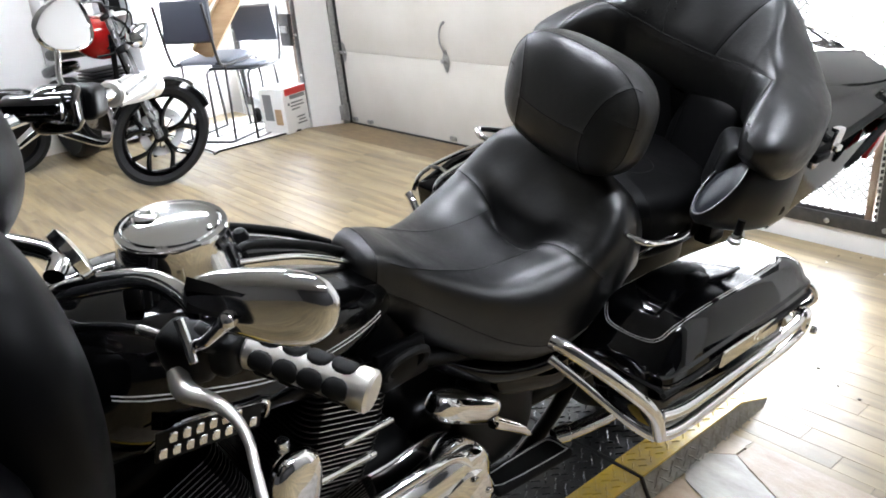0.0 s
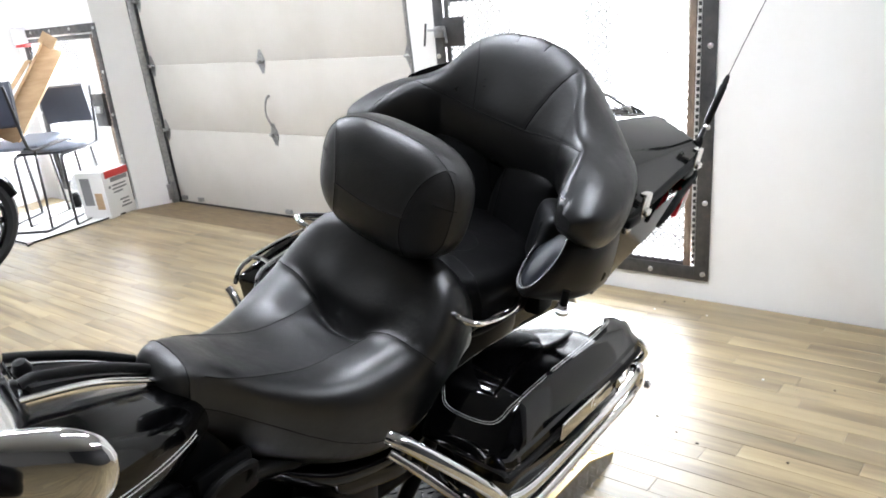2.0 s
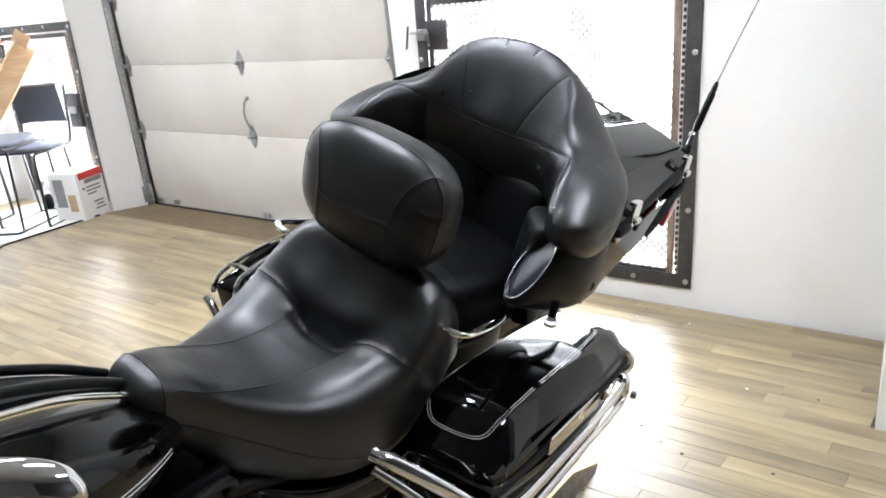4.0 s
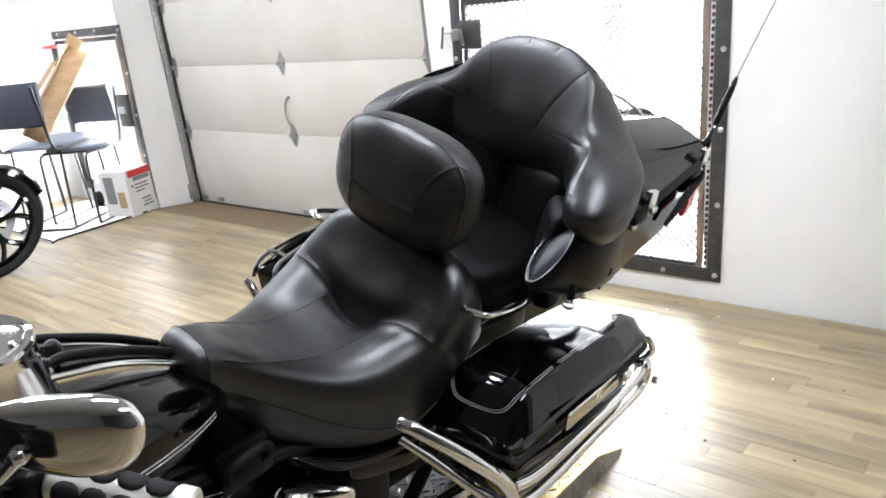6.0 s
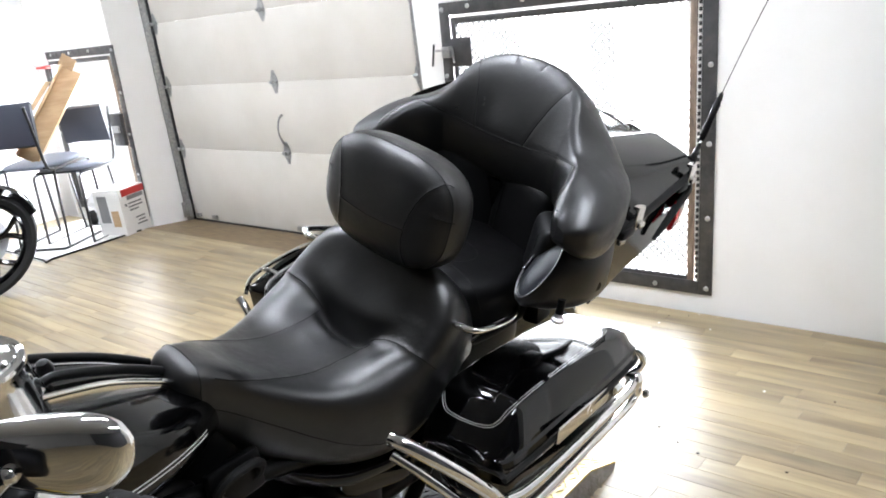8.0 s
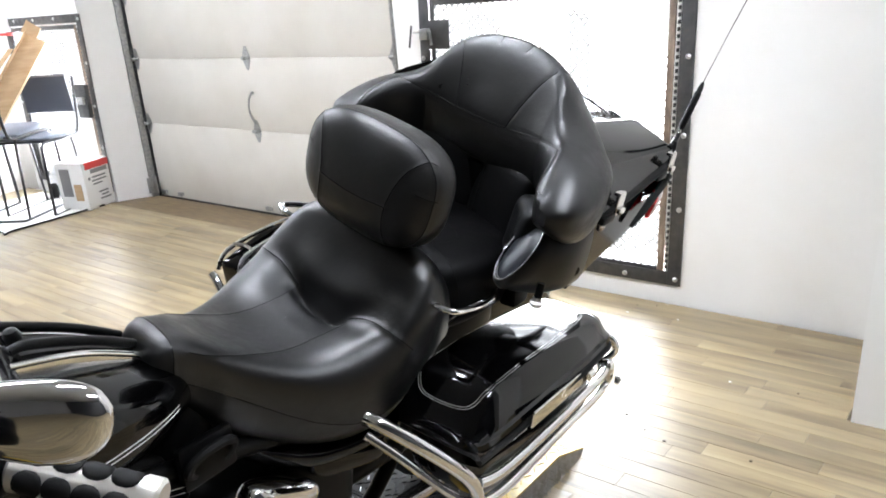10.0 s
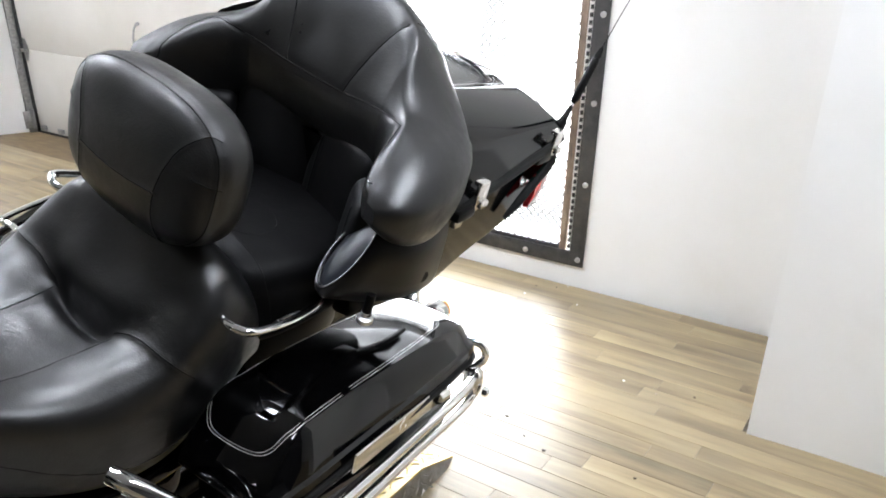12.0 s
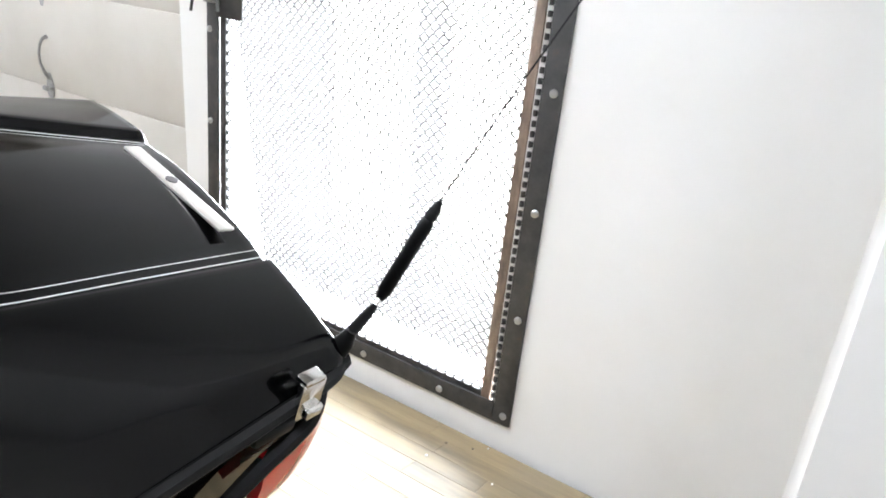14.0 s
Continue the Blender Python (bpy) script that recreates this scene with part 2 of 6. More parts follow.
# ---- mesh tools ----
def part(name, bm, material, parent=None, label="", sharp=40, recalc=True):
    """One mesh object from a bmesh, as a thing of its own or as a part of parent."""
    if recalc:
        bmesh.ops.recalc_face_normals(bm, faces=bm.faces)
    me = bpy.data.meshes.new(name)
    bm.to_mesh(me)
    bm.free()
    for p in me.polygons:
        p.use_smooth = True
    me.set_sharp_from_angle(angle=radians(sharp))
    me.materials.append(MATS[material] if isinstance(material, str) else material)
    ob = new(name, me)
    if parent:
        ob.parent = parent
    if label:
        ob["label"] = label
    return ob


def thing(name, m, label, category, group="", kind=""):
    ob = new(name)
    ob.empty_display_size = 0.1
    ob.matrix_world = m
    return tagged(ob, label, category, group, kind)


def add_box(bm, c, s, bev=0.0, seg=2, m=None):
    r = bmesh.ops.create_cube(bm, size=1)
    vs = r["verts"]
    for v in vs:
        v.co = Vector((v.co.x * s[0], v.co.y * s[1], v.co.z * s[2]))
    if bev:
        es = list({e for v in vs for e in v.link_edges})
        g = bmesh.ops.bevel(bm, geom=es, offset=bev, segments=seg, affect="EDGES", profile=0.5)
        vs = list({v for f in g["faces"] for v in f.verts} | {v for v in vs if v.is_valid})
    mm = (m if m else Matrix.Identity(4)) @ Matrix.Translation(c) if m is None else Matrix.Translation(c) @ m
    for v in vs:
        v.co = mm @ v.co
    return vs


def box(c, s, bev=0.0, seg=2, m=None):
    bm = bmesh.new()
    add_box(bm, c, s, bev, seg, m)
    return bm


def add_rings(bm, rings, cap=True, closed=False):
    rows = [[bm.verts.new(p) for p in r] for r in rings]
    n = len(rows[0])
    pairs = list(zip(rows, rows[1:]))
    if closed:
        pairs.append((rows[-1], rows[0]))
    for a, b in pairs:
        for i in range(n):
            j = (i + 1) % n
            bm.faces.new((a[i], a[j], b[j], b[i]))
    if cap and not closed:
        bm.faces.new(rows[0][::-1])
        bm.faces.new(rows[-1])
    return [v for r in rows for v in r]


def frame_of(d):
    d = Vector(d).normalized()
    a = Vector((0, 0, 1)) if abs(d.z) < 0.9 else Vector((1, 0, 0))
    x = d.cross(a).normalized()
    return x, x.cross(d).normalized()


def smooth_path(pts, n=8, closed=False):
    pts = [Vector(p) for p in pts]
    out = []
    k = len(pts)
    rng = range(k if closed else k - 1)
    for i in rng:
        if closed:
            p0, p1, p2, p3 = pts[i - 1], pts[i], pts[(i + 1) % k], pts[(i + 2) % k]
        else:
            p0, p1, p2, p3 = pts[max(i - 1, 0)], pts[i], pts[i + 1], pts[min(i + 2, k - 1)]
        for j in range(n):
            t = j / n
            out.append(0.5 * (2 * p1 + (p2 - p0) * t + (2 * p0 - 5 * p1 + 4 * p2 - p3) * t * t + (3 * p1 - p0 - 3 * p2 + p3) * t ** 3))
    if not closed:
        out.append(pts[-1])
    return out


def add_tube(bm, pts, r, seg=10, smooth=6, closed=False, flat=1.0):
    """A round bar along points; r may be one radius or one for each given point."""
    k = len(pts)
    rs = [r] * k if isinstance(r, (int, float)) else list(r)
    p = smooth_path(pts, smooth, closed) if smooth > 1 else [Vector(q) for q in pts]
    m = len(p)
    rr = [rs[min(int(i / max(smooth, 1)), k - 1)] * (1 - (i / max(smooth, 1)) % 1) + rs[min(int(i / max(smooth, 1)) + 1, k - 1)] * ((i / max(smooth, 1)) % 1) for i in range(m)]
    rings = []
    x = None
    for i in range(m):
        d = (p[(i + 1) % m] - p[i - 1]) if closed else (p[min(i + 1, m - 1)] - p[max(i - 1, 0)])
        d.normalize()
        if x is None:
            x, y = frame_of(d)
        x = (x - d * x.dot(d)).normalized()
        y = d.cross(x)
        rings.append([p[i] + (x * math.cos(a) + y * math.sin(a) * flat) * rr[i] for a in (2 * math.pi * j / seg for j in range(seg))])
    return add_rings(bm, rings, True, closed)


def tube(pts, r, seg=10, smooth=6, closed=False, flat=1.0):
    bm = bmesh.new()
    add_tube(bm, pts, r, seg, smooth, closed, flat)
    return bm


def add_lathe(bm, prof, o, axis, seg=32, start=0.0, turn=2 * math.pi):
    """Turn a profile of (radius, height) round an axis from o."""
    z = Vector(axis).normalized()
    x, y = frame_of(z)
    rings = [[Vector(o) + z * h + (x * math.cos(a) + y * math.sin(a)) * max(r, 1e-4) for a in (2 * math.pi * j / seg for j in range(seg))] for r, h in prof]
    return add_rings(bm, rings)


def ring_lathe(prof, o, axis, seg=32):
    """A turned ring that is open in the middle, such as a tyre or a disc."""
    bm = bmesh.new()
    z = Vector(axis).normalized()
    x, y = frame_of(z)
    add_rings(bm, [[Vector(o) + z * h + (x * math.cos(a) + y * math.sin(a)) * r for a in (2 * math.pi * j / seg for j in range(seg))] for r, h in prof], False, True)
    return bm


def lathe(prof, o, axis, seg=32):
    bm = bmesh.new()
    add_lathe(bm, prof, o, axis, seg)
    return bm


def add_cyl(bm, a, b, r, seg=16, bev=0.0):
    a, b = Vector(a), Vector(b)
    h = (b - a).length
    prof = [(r - bev, 0), (r, bev), (r, h - bev), (r - bev, h)] if bev else [(r, 0), (r, h)]
    return add_lathe(bm, prof, a, b - a, seg)


def cyl(a, b, r, seg=16, bev=0.0):
    bm = bmesh.new()
    add_cyl(bm, a, b, r, seg, bev)
    return bm


def sgn_pow(v, p):
    return math.copysign(abs(v) ** p, v)


def interp(table, y):
    """Smooth values between the rows (y, a, b, ...) of a table."""
    if y <= table[0][0]:
        return table[0][1:]
    if y >= table[-1][0]:
        return table[-1][1:]
    for i in range(len(table) - 1):
        if table[i][0] <= y <= table[i + 1][0]:
            p0, p1, p2, p3 = table[max(i - 1, 0)], table[i], table[i + 1], table[min(i + 2, len(table) - 1)]
            t = (y - p1[0]) / (p2[0] - p1[0])
            out = []
            for k in range(1, len(p1)):
                w = p2[0] - p1[0]
                m1 = (p2[k] - p0[k]) / (p2[0] - p0[0]) * w if p2[0] != p0[0] else 0
                m2 = (p3[k] - p1[k]) / (p3[0] - p1[0]) * w if p3[0] != p1[0] else 0
                out.append((2 * t ** 3 - 3 * t * t + 1) * p1[k] + (t ** 3 - 2 * t * t + t) * m1 + (3 * t * t - 2 * t ** 3) * p2[k] + (t ** 3 - t * t) * m2)
            return out


def seg_dist(p, a, b):
    ab = b - a
    t = max(0, min(1, (p - a).dot(ab) / max(ab.length_squared, 1e-9)))
    return (p - a - ab * t).length


def groove(bm, lines, depth=0.003, width=0.006):
    """Press seams into a surface along polylines that lie on it."""
    bm.normal_update()
    for line in lines:
        lo = Vector([min(p[i] for p in line) - 3 * width for i in range(3)])
        hi = Vector([max(p[i] for p in line) + 3 * width for i in range(3)])
        for v in bm.verts:
            c = v.co
            if lo.x < c.x < hi.x and lo.y < c.y < hi.y and lo.z < c.z < hi.z:
                d = min(seg_dist(c, a, b) for a, b in zip(line, line[1:]))
                if d < 3 * width:
                    v.co = c - v.normal * depth * math.exp(-(d / width) ** 2)


def on_surface(tree, pts, n=10, lift=0.0005):
    """A polyline laid on a surface, through the places nearest to the points."""
    out = []
    for p in smooth_path(pts, n):
        co, no, _, _ = tree.find_nearest(p)
        out.append(co + no * lift)
    return out


# ---- room ----
WALL_Y, DOOR_Y = 3.222, 3.565
TOP = 3.0


def wall_piece(name, x0, x1, y0, y1, z0, z1, material="wall_paint", label="plain white painted plaster wall"):
    return tagged(part(name, box(((x0 + x1) / 2, (y0 + y1) / 2, (z0 + z1) / 2), (x1 - x0, y1 - y0, z1 - z0), 0.006), material), label, "wall", kind="structure")


def wall_with_opening(name, x0, x1, wx0, wx1, wz0, wz1, y0, y1):
    """A wall along x with one window hole through it."""
    bm = bmesh.new()
    for a, b, c, d in ((x0, wx0, -0.2, TOP), (wx1, x1, -0.2, TOP), (wx0, wx1, -0.2, wz0), (wx0, wx1, wz1, TOP)):
        add_box(bm, ((a + b) / 2, (y0 + y1) / 2, (c + d) / 2), (b - a, y1 - y0, d - c))
    bmesh.ops.remove_doubles(bm, verts=bm.verts, dist=0.0005)
    return tagged(part(name, bm, "wall_paint"), "white painted plaster wall with a window opening", "wall", kind="structure")


wall_with_opening("wall_north", -2.135, 0.5, -1.97, -0.765, 0.12, 1.30, WALL_Y, 3.75)
wall_with_opening("wall_north_left", -6.25, -5.03, -6.12, -5.08, 0.12, 1.27, WALL_Y, 3.75)
wall_piece("wall_jamb", -2.385, -2.137, 3.50, 3.75, -0.2, TOP)
wall_piece("wall_over_door", -5.03, -2.137, WALL_Y, 3.75, 2.35, TOP)
def wall_prism(name, plan, label):
    """A wall with an uneven plan."""
    bm = bmesh.new()
    lo = [bm.verts.new((x, y, -0.2)) for x, y in plan]
    hi = [bm.verts.new((x, y, TOP)) for x, y in plan]
    bm.faces.new(lo[::-1]), bm.faces.new(hi)
    for i in range(len(plan)):
        j = (i + 1) % len(plan)
        bm.faces.new((lo[i], lo[j], hi[j], hi[i]))
    for v in hi:
        v.co.x += 0.15
    return tagged(part(name, bm, "wall_paint", None, "", 20), label, "wall", kind="structure")


wall_prism("wall_bay", [(-0.003, 3.2225), (0.080, 2.606), (0.578, 2.628), (3.2, 2.70), (3.2, 3.75), (-0.003, 3.75)], "white painted plaster wall of a shallow bay")
wall_prism("wall_return", [(0.580, 2.630), (0.64, 2.05), (0.80, 2.05), (0.80, 2.636)], "white painted end of a short return wall")
# unseen closing walls; their darkness is added to deepen the blacks
wall_piece("wall_east", 3.0, 3.2, -4.6, 2.62, -0.2, TOP, "unseen_deep_wall", "unseen wall, darkened to cut reflections")
wall_piece("wall_south", -6.25, 3.2, -4.8, -4.6, -0.2, TOP, "unseen_dim_wall", "unseen wall, dimmed to cut reflections")
wall_piece("wall_west", -6.45, -6.25, -4.8, 3.75, -0.2, TOP)
tagged(part("ceiling", box((-1.6, -0.6, TOP + 0.05), (9.8, 8.8, 0.1)), "dimmed_ceiling"), "unseen ceiling, greyed to cut light from above", "ceiling", kind="structure")

# floor: a bed under the planks, a sloping sill before the roller door
bed = tagged(part("floor", box((-1.6, -0.8, -0.056), (9.4, 7.86, 0.1)), "grout"), "worn pale brown wood plank floor", "floor", kind="structure")
bm = bmesh.new()
vs = [bm.verts.new((x, y, z)) for z in (0.0, -0.2) for x, y in ((-5.03, 3.10), (-2.137, 3.10), (-2.137, 3.75), (-5.03, 3.75))]
for q in vs[2:4]:
    q.co.z = -0.075
for f in ((0, 1, 2, 3), (4, 5, 6, 7), (0, 1, 5, 4), (1, 2, 6, 5), (2, 3, 7, 6), (3, 0, 4, 7)):
    bm.faces.new([vs[i] for i in f])
tagged(part("door_sill", bm, "ramp_wood"), "dark worn wooden sill sloping down to the roller door", "sill", kind="structure")


# sectional garage door
door = thing("garage_door", pose(0, DOOR_Y, 0), "closed cream sectional garage door with steel hinges", "garage door")
JOINTS = [-0.045, 0.515, 0.985, 1.440, 1.90, 2.36]
for z0, z1 in zip(JOINTS, JOINTS[1:]):
    part("panel", box((-3.715, 0.02, (z0 + z1) / 2), (2.62, 0.04, z1 - z0 - 0.0006), 0.004), "door_paint", door)
for jz in JOINTS[1:-1]:
    for jx in (-4.972, -3.715, -2.452):
        hb = bmesh.new()
        for s in (1, -1):
            pts = [(-0.034, 0.0), (-0.034, 0.018 * s), (-0.008, 0.075 * s), (0.008, 0.075 * s), (0.034, 0.018 * s), (0.034, 0.0)]
            a = [hb.verts.new((jx + px, -0.004, jz + pz)) for px, pz in pts]
            b = [hb.verts.new((jx + px, 0.001, jz + pz)) for px, pz in pts]
            hb.faces.new(a), hb.faces.new(b)
            for i in range(6):
                j = (i + 1) % 6
                hb.faces.new((a[i], a[j], b[j], b[i]))
        add_cyl(hb, (jx - 0.036, -0.012, jz), (jx + 0.036, -0.012, jz), 0.009, 12, 0.002)
        add_cyl(hb, (jx - 0.016, -0.025, jz), (jx + 0.016, -0.025, jz), 0.012, 12, 0.002)
        part("hinge", hb, "galvanised", door, "grey galvanised hinge plate")
part("handle", tube([(-3.705, -0.002, 0.765), (-3.700, -0.03, 0.752), (-3.712, -0.042, 0.70), (-3.716, -0.04, 0.64), (-3.708, -0.025, 0.59), (-3.712, -0.002, 0.565)], [0.011, 0.007, 0.006, 0.006, 0.008, 0.012], 10, 6), "galvanised", door, "dark bent steel pull handle")
part("bottom_seal", box((-3.715, 0.012, -0.052), (2.62, 0.05, 0.02), 0.006), "seal_rubber", door)
for bx in (-4.93, -4.72, -3.71, -2.5):
    part("bottom_bracket", box((bx, -0.01, -0.012), (0.06, 0.02, 0.03), 0.004), "galvanised", door)
part("track", box((-5.016, -0.03, 1.15), (0.022, 0.07, 2.4), 0.004), "galvanised", door, "grey steel vertical door track")
part("track", box((-2.398, -0.03, 1.15), (0.022, 0.07, 2.4), 0.004), "galvanised", door)
part("weather_strip", box((-5.000, -0.008, 1.15), (0.012, 0.02, 2.4), 0.003), "seal_rubber", door)
part("track_foot", box((-4.985, -0.045, 0.05), (0.06, 0.008, 0.14), 0.003), "galvanised", door)
part("track_foot", box((-5.005, -0.05, 0.045), (0.008, 0.09, 0.12), 0.003), "galvanised", door)


# steel security screens over the windows
def expanded_metal(x0, x1, z0, z1, y, dx, dz, w=0.0016):
    """Diamond mesh: strands that zigzag from row to row."""
    vs, fs = [], []
    rows, cols = int((z1 - z0) / dz), int((x1 - x0) / dx)
    for r in range(rows):
        for c in range(2 * cols + 1):
            x = x0 + c * dx / 2
            z = z0 + (r + 0.5) * dz + (0.5 if (c + r) % 2 else -0.5) * (dz - 2 * w)
            k = len(vs)
            vs += [(x, y - 0.003, z - w), (x, y - 0.003, z + w), (x, y + 0.003, z + w * 0.5), (x, y + 0.003, z - w * 1.5)]
            if c:
                fs += [(k - 4 + i, k - 4 + (i + 1) % 4, k + (i + 1) % 4, k + i) for i in range(4)]
    me = bpy.data.meshes.new("mesh_panel")
    me.from_pydata(vs, [], fs)
    me.materials.append(MATS["mesh_steel"])
    return me


def screen(x0, x1, z0, z1, label):
    t = thing("security_screen", pose(0, WALL_Y - 0.002, 0), label, "window screen")
    w = 0.058
    bars = [((x0 + w / 2, (z0 + z1) / 2), (w, z1 - z0)), ((x1 - w / 2, (z0 + z1) / 2), (w, z1 - z0)), (((x0 + x1) / 2, z0 + w / 2), (x1 - x0 - 2 * w, w)), (((x0 + x1) / 2, z1 - w / 2), (x1 - x0 - 2 * w, w))]
    for (cx, cz), (sx, sz) in bars:
        part("frame_bar", box((cx, -0.004, cz), (sx, 0.008, sz), 0.002), "frame_steel", t)
    # the leaf inside the frame
    a0, a1, b0, b1 = x0 + w + 0.001, x1 - w - 0.022, z0 + w - 0.014, z1 - w - 0.012
    lw = 0.028
    for (cx, cz), (sx, sz) in [((a0 + lw / 2, (b0 + b1) / 2), (lw, b1 - b0)), ((a1 - lw / 2, (b0 + b1) / 2), (lw, b1 - b0)), (((a0 + a1) / 2, b0 + lw / 2), (a1 - a0 - 2 * lw, lw)), (((a0 + a1) / 2, b1 - lw / 2), (a1 - a0 - 2 * lw, lw))]:
        part("leaf_bar", box((cx, 0.012 if cz < b0 + lw else 0.008, cz), (sx, 0.02, sz), 0.002), "rusty_steel" if cx == a1 - lw / 2 else "frame_steel", t)
    me = expanded_metal(a0 + lw * 0.6, a1 - lw * 0.6, b0 + lw * 0.6, b1 - lw * 0.6, 0.006, 0.032, 0.0165, 0.0021)
    ob = new("mesh_panel", me)
    ob.parent = t
    tagged(ob, "diamond expanded steel mesh", kind="stuff")
    # hinge knuckles down the free edge
    hb = bmesh.new()
    z = b0
    while z < b1 - 0.02:
        add_cyl(hb, (x1 - w - 0.010, -0.002, z), (x1 - w - 0.010, -0.002, z + 0.014), 0.006, 8)
        z += 0.026
    tagged(part("piano_hinge", hb, "frame_steel", t), kind="stuff")
    # bolts
    k = z0 + 0.03
    while k < z1:
        for bx in (x0 + 0.018, x1 - 0.022):
            part("bolt", lathe([(0.011, 0), (0.011, 0.004), (0.007, 0.008), (0.001, 0.009)], (bx, -0.008, k), (0, -1, 0), 12), "screw", t)
        k += 0.303
    k = x0 + 0.17
    while k < x1 - 0.1:
        for bz in (z0 + 0.024, z1 - 0.024):
            part("bolt", lathe([(0.011, 0), (0.011, 0.004), (0.007, 0.008), (0.001, 0.009)], (k, -0.008, bz), (0, -1, 0), 12), "screw", t)
        k += 0.303
    return t


scr = screen(-1.966, -0.640, 0.080, 1.352, "dark steel security screen with expanded mesh bolted over a window")
part("latch_plate", box((-1.855, -0.006, 1.125), (0.13, 0.006, 0.13), 0.002), "frame_steel", scr, "square black steel lock plate")
part("latch_box", box((-1.92, -0.026, 1.13), (0.05, 0.03, 0.05), 0.005), "galvanised", scr)
part("latch_bolt", tube([(-1.985, -0.03, 1.14), (-1.885, -0.03, 1.14), (-1.88, -0.03, 1.08)], 0.006, 8, 1), "galvanised", scr)
part("latch_lever", tube([(-2.0, -0.025, 1.17), (-2.005, -0.04, 1.07)], 0.005, 8, 1), "frame_steel", scr)
scl = screen(-6.13, -4.995, 0.062, 1.337, "dark steel security screen with mesh bolted over a second window")
part("latch_plate", box((-5.12, -0.03, 0.735), (0.15, 0.03, 0.24), 0.004), "frame_steel", scl, "black steel lock box")
part("latch_box", box((-5.12, -0.05, 0.74), (0.09, 0.02, 0.05), 0.005), "galvanised", scl)

# both screens hang a little out of true
for t in (scr, scl):
    for ob in t.children_recursive:
        for v in ob.data.vertices:
            v.co.x += 0.045 * (v.co.z - 1.35)


def window(name, x0, x1, z0, z1, mullions):
    w = tagged(part(name, box(((x0 + x1) / 2, 3.60, z0 + 0.06), (x1 - x0 + 0.1, 0.06, 0.12), 0.003), "white_frame"), "white framed window letting in bright daylight", "window", kind="structure")
    for x in (x0 + 0.02, x1 - 0.02, *mullions):
        part("window_frame", box((x, 3.60, (z0 + z1) / 2), (0.11, 0.05, z1 - z0 - 0.25), 0.003), "white_frame", w)
    part("window_frame", box(((x0 + x1) / 2, 3.60, z1 - 0.02), (x1 - x0, 0.06, 0.04), 0.003), "white_frame", w)
    return w


window("window_1", -1.99, -0.77, 0.12, 1.31, (-1.857, -1.34))
window("window_2", -6.09, -5.02, 0.12, 1.27, ())
for nx, wdt in ((-1.38, 2.6), (-5.56, 1.9)):
    ob = part("backdrop", box((nx, 4.6, 0.8), (wdt + 1.4, 0.02, 3.6)), "daylight")
    tagged(ob, "bright overcast daylight outside the window", "backdrop", kind="structure")
# backdrop ground slabs that glow in place of daylight falling on them
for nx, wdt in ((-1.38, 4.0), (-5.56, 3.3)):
    tagged(part("backdrop", box((nx, 4.18, -0.03), (wdt, 0.84, 0.04)), "glowing_ground"), "pale backdrop ground outside the window, glowing as if daylit", "backdrop", kind="structure")
for kx in (-5.0, -3.0, -1.0, 1.0):
    lamp = thing("ceiling_light", pose(kx, 1.5, TOP - 0.001), "white fluorescent ceiling light, switched on", "ceiling light", "ceiling lights in a row")
    part("housing", box((0, 0, -0.03), (0.22, 1.25, 0.06), 0.01), "white_plastic", lamp)
    part("tube", box((0, 0, -0.066), (0.16, 1.2, 0.012), 0.004), "tube_glow", lamp)

# ---- motorcycle on the ramp (x left, y to the rear, z up from its ground line) ----
BIKE = pose(-0.842, 1.291, 0.06, 0, 18, -2)
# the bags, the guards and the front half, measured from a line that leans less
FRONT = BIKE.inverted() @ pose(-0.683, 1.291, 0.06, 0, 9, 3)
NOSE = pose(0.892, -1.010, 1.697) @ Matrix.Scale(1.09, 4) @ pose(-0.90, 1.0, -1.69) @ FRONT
bike = thing("motorcycle", BIKE, "black touring motorcycle with chrome trim leaning on a ramp", "motorcycle")
from mathutils.bvhtree import BVHTree


def ring_y(y, w, zt, zb, p, n, dish=0.0, x0=0.0):
    """A rounded cross-section at y."""
    out = []
    zm, hh = (zt + zb) / 2, (zt - zb) / 2
    for i in range(n):
        a = 2 * math.pi * i / n
        x = w * sgn_pow(math.cos(a), p)
        z = zm + hh * sgn_pow(math.sin(a), p)
        if math.sin(a) > 0:
            z -= dish * (1 - (x / max(w, 1e-4)) ** 2) ** 1.5
        out.append(Vector((x + x0, y, z)))
    return out


def loft_y(table, p, n, step, x0=0.0):
    """Loft from rows (y, half width, top, bottom, dish)."""
    count = max(2, int((table[-1][0] - table[0][0]) / step))
    ys = [table[0][0] + (table[-1][0] - table[0][0]) * i / count for i in range(count + 1)]
    bm = bmesh.new()
    add_rings(bm, [ring_y(y, *interp(table, y)[:3], p, n, interp(table, y)[3], x0) for y in ys])
    return bm


def stitched(name, bm, seams, material, parent, label, depth=0.0014, width=0.0036):
    """A cushion with seams pressed into it and a thread along each."""
    tree = BVHTree.FromBMesh(bm)
    lines = [on_surface(tree, s, 8, 0.0) for s in seams]
    groove(bm, lines, depth, width)
    tree = BVHTree.FromBMesh(bm)
    ob = part(name, bm, material, parent, label)
    for s, line in zip(seams, lines):
        t = bmesh.new()
        pts = []
        for p in line:
            co, no, _, _ = tree.find_nearest(p)
            pts.append(co + no * 0.0002)
        add_tube(t, pts, 0.0011, 5, 1)
        part("seam", t, "thread_dark", ob)
    return ob


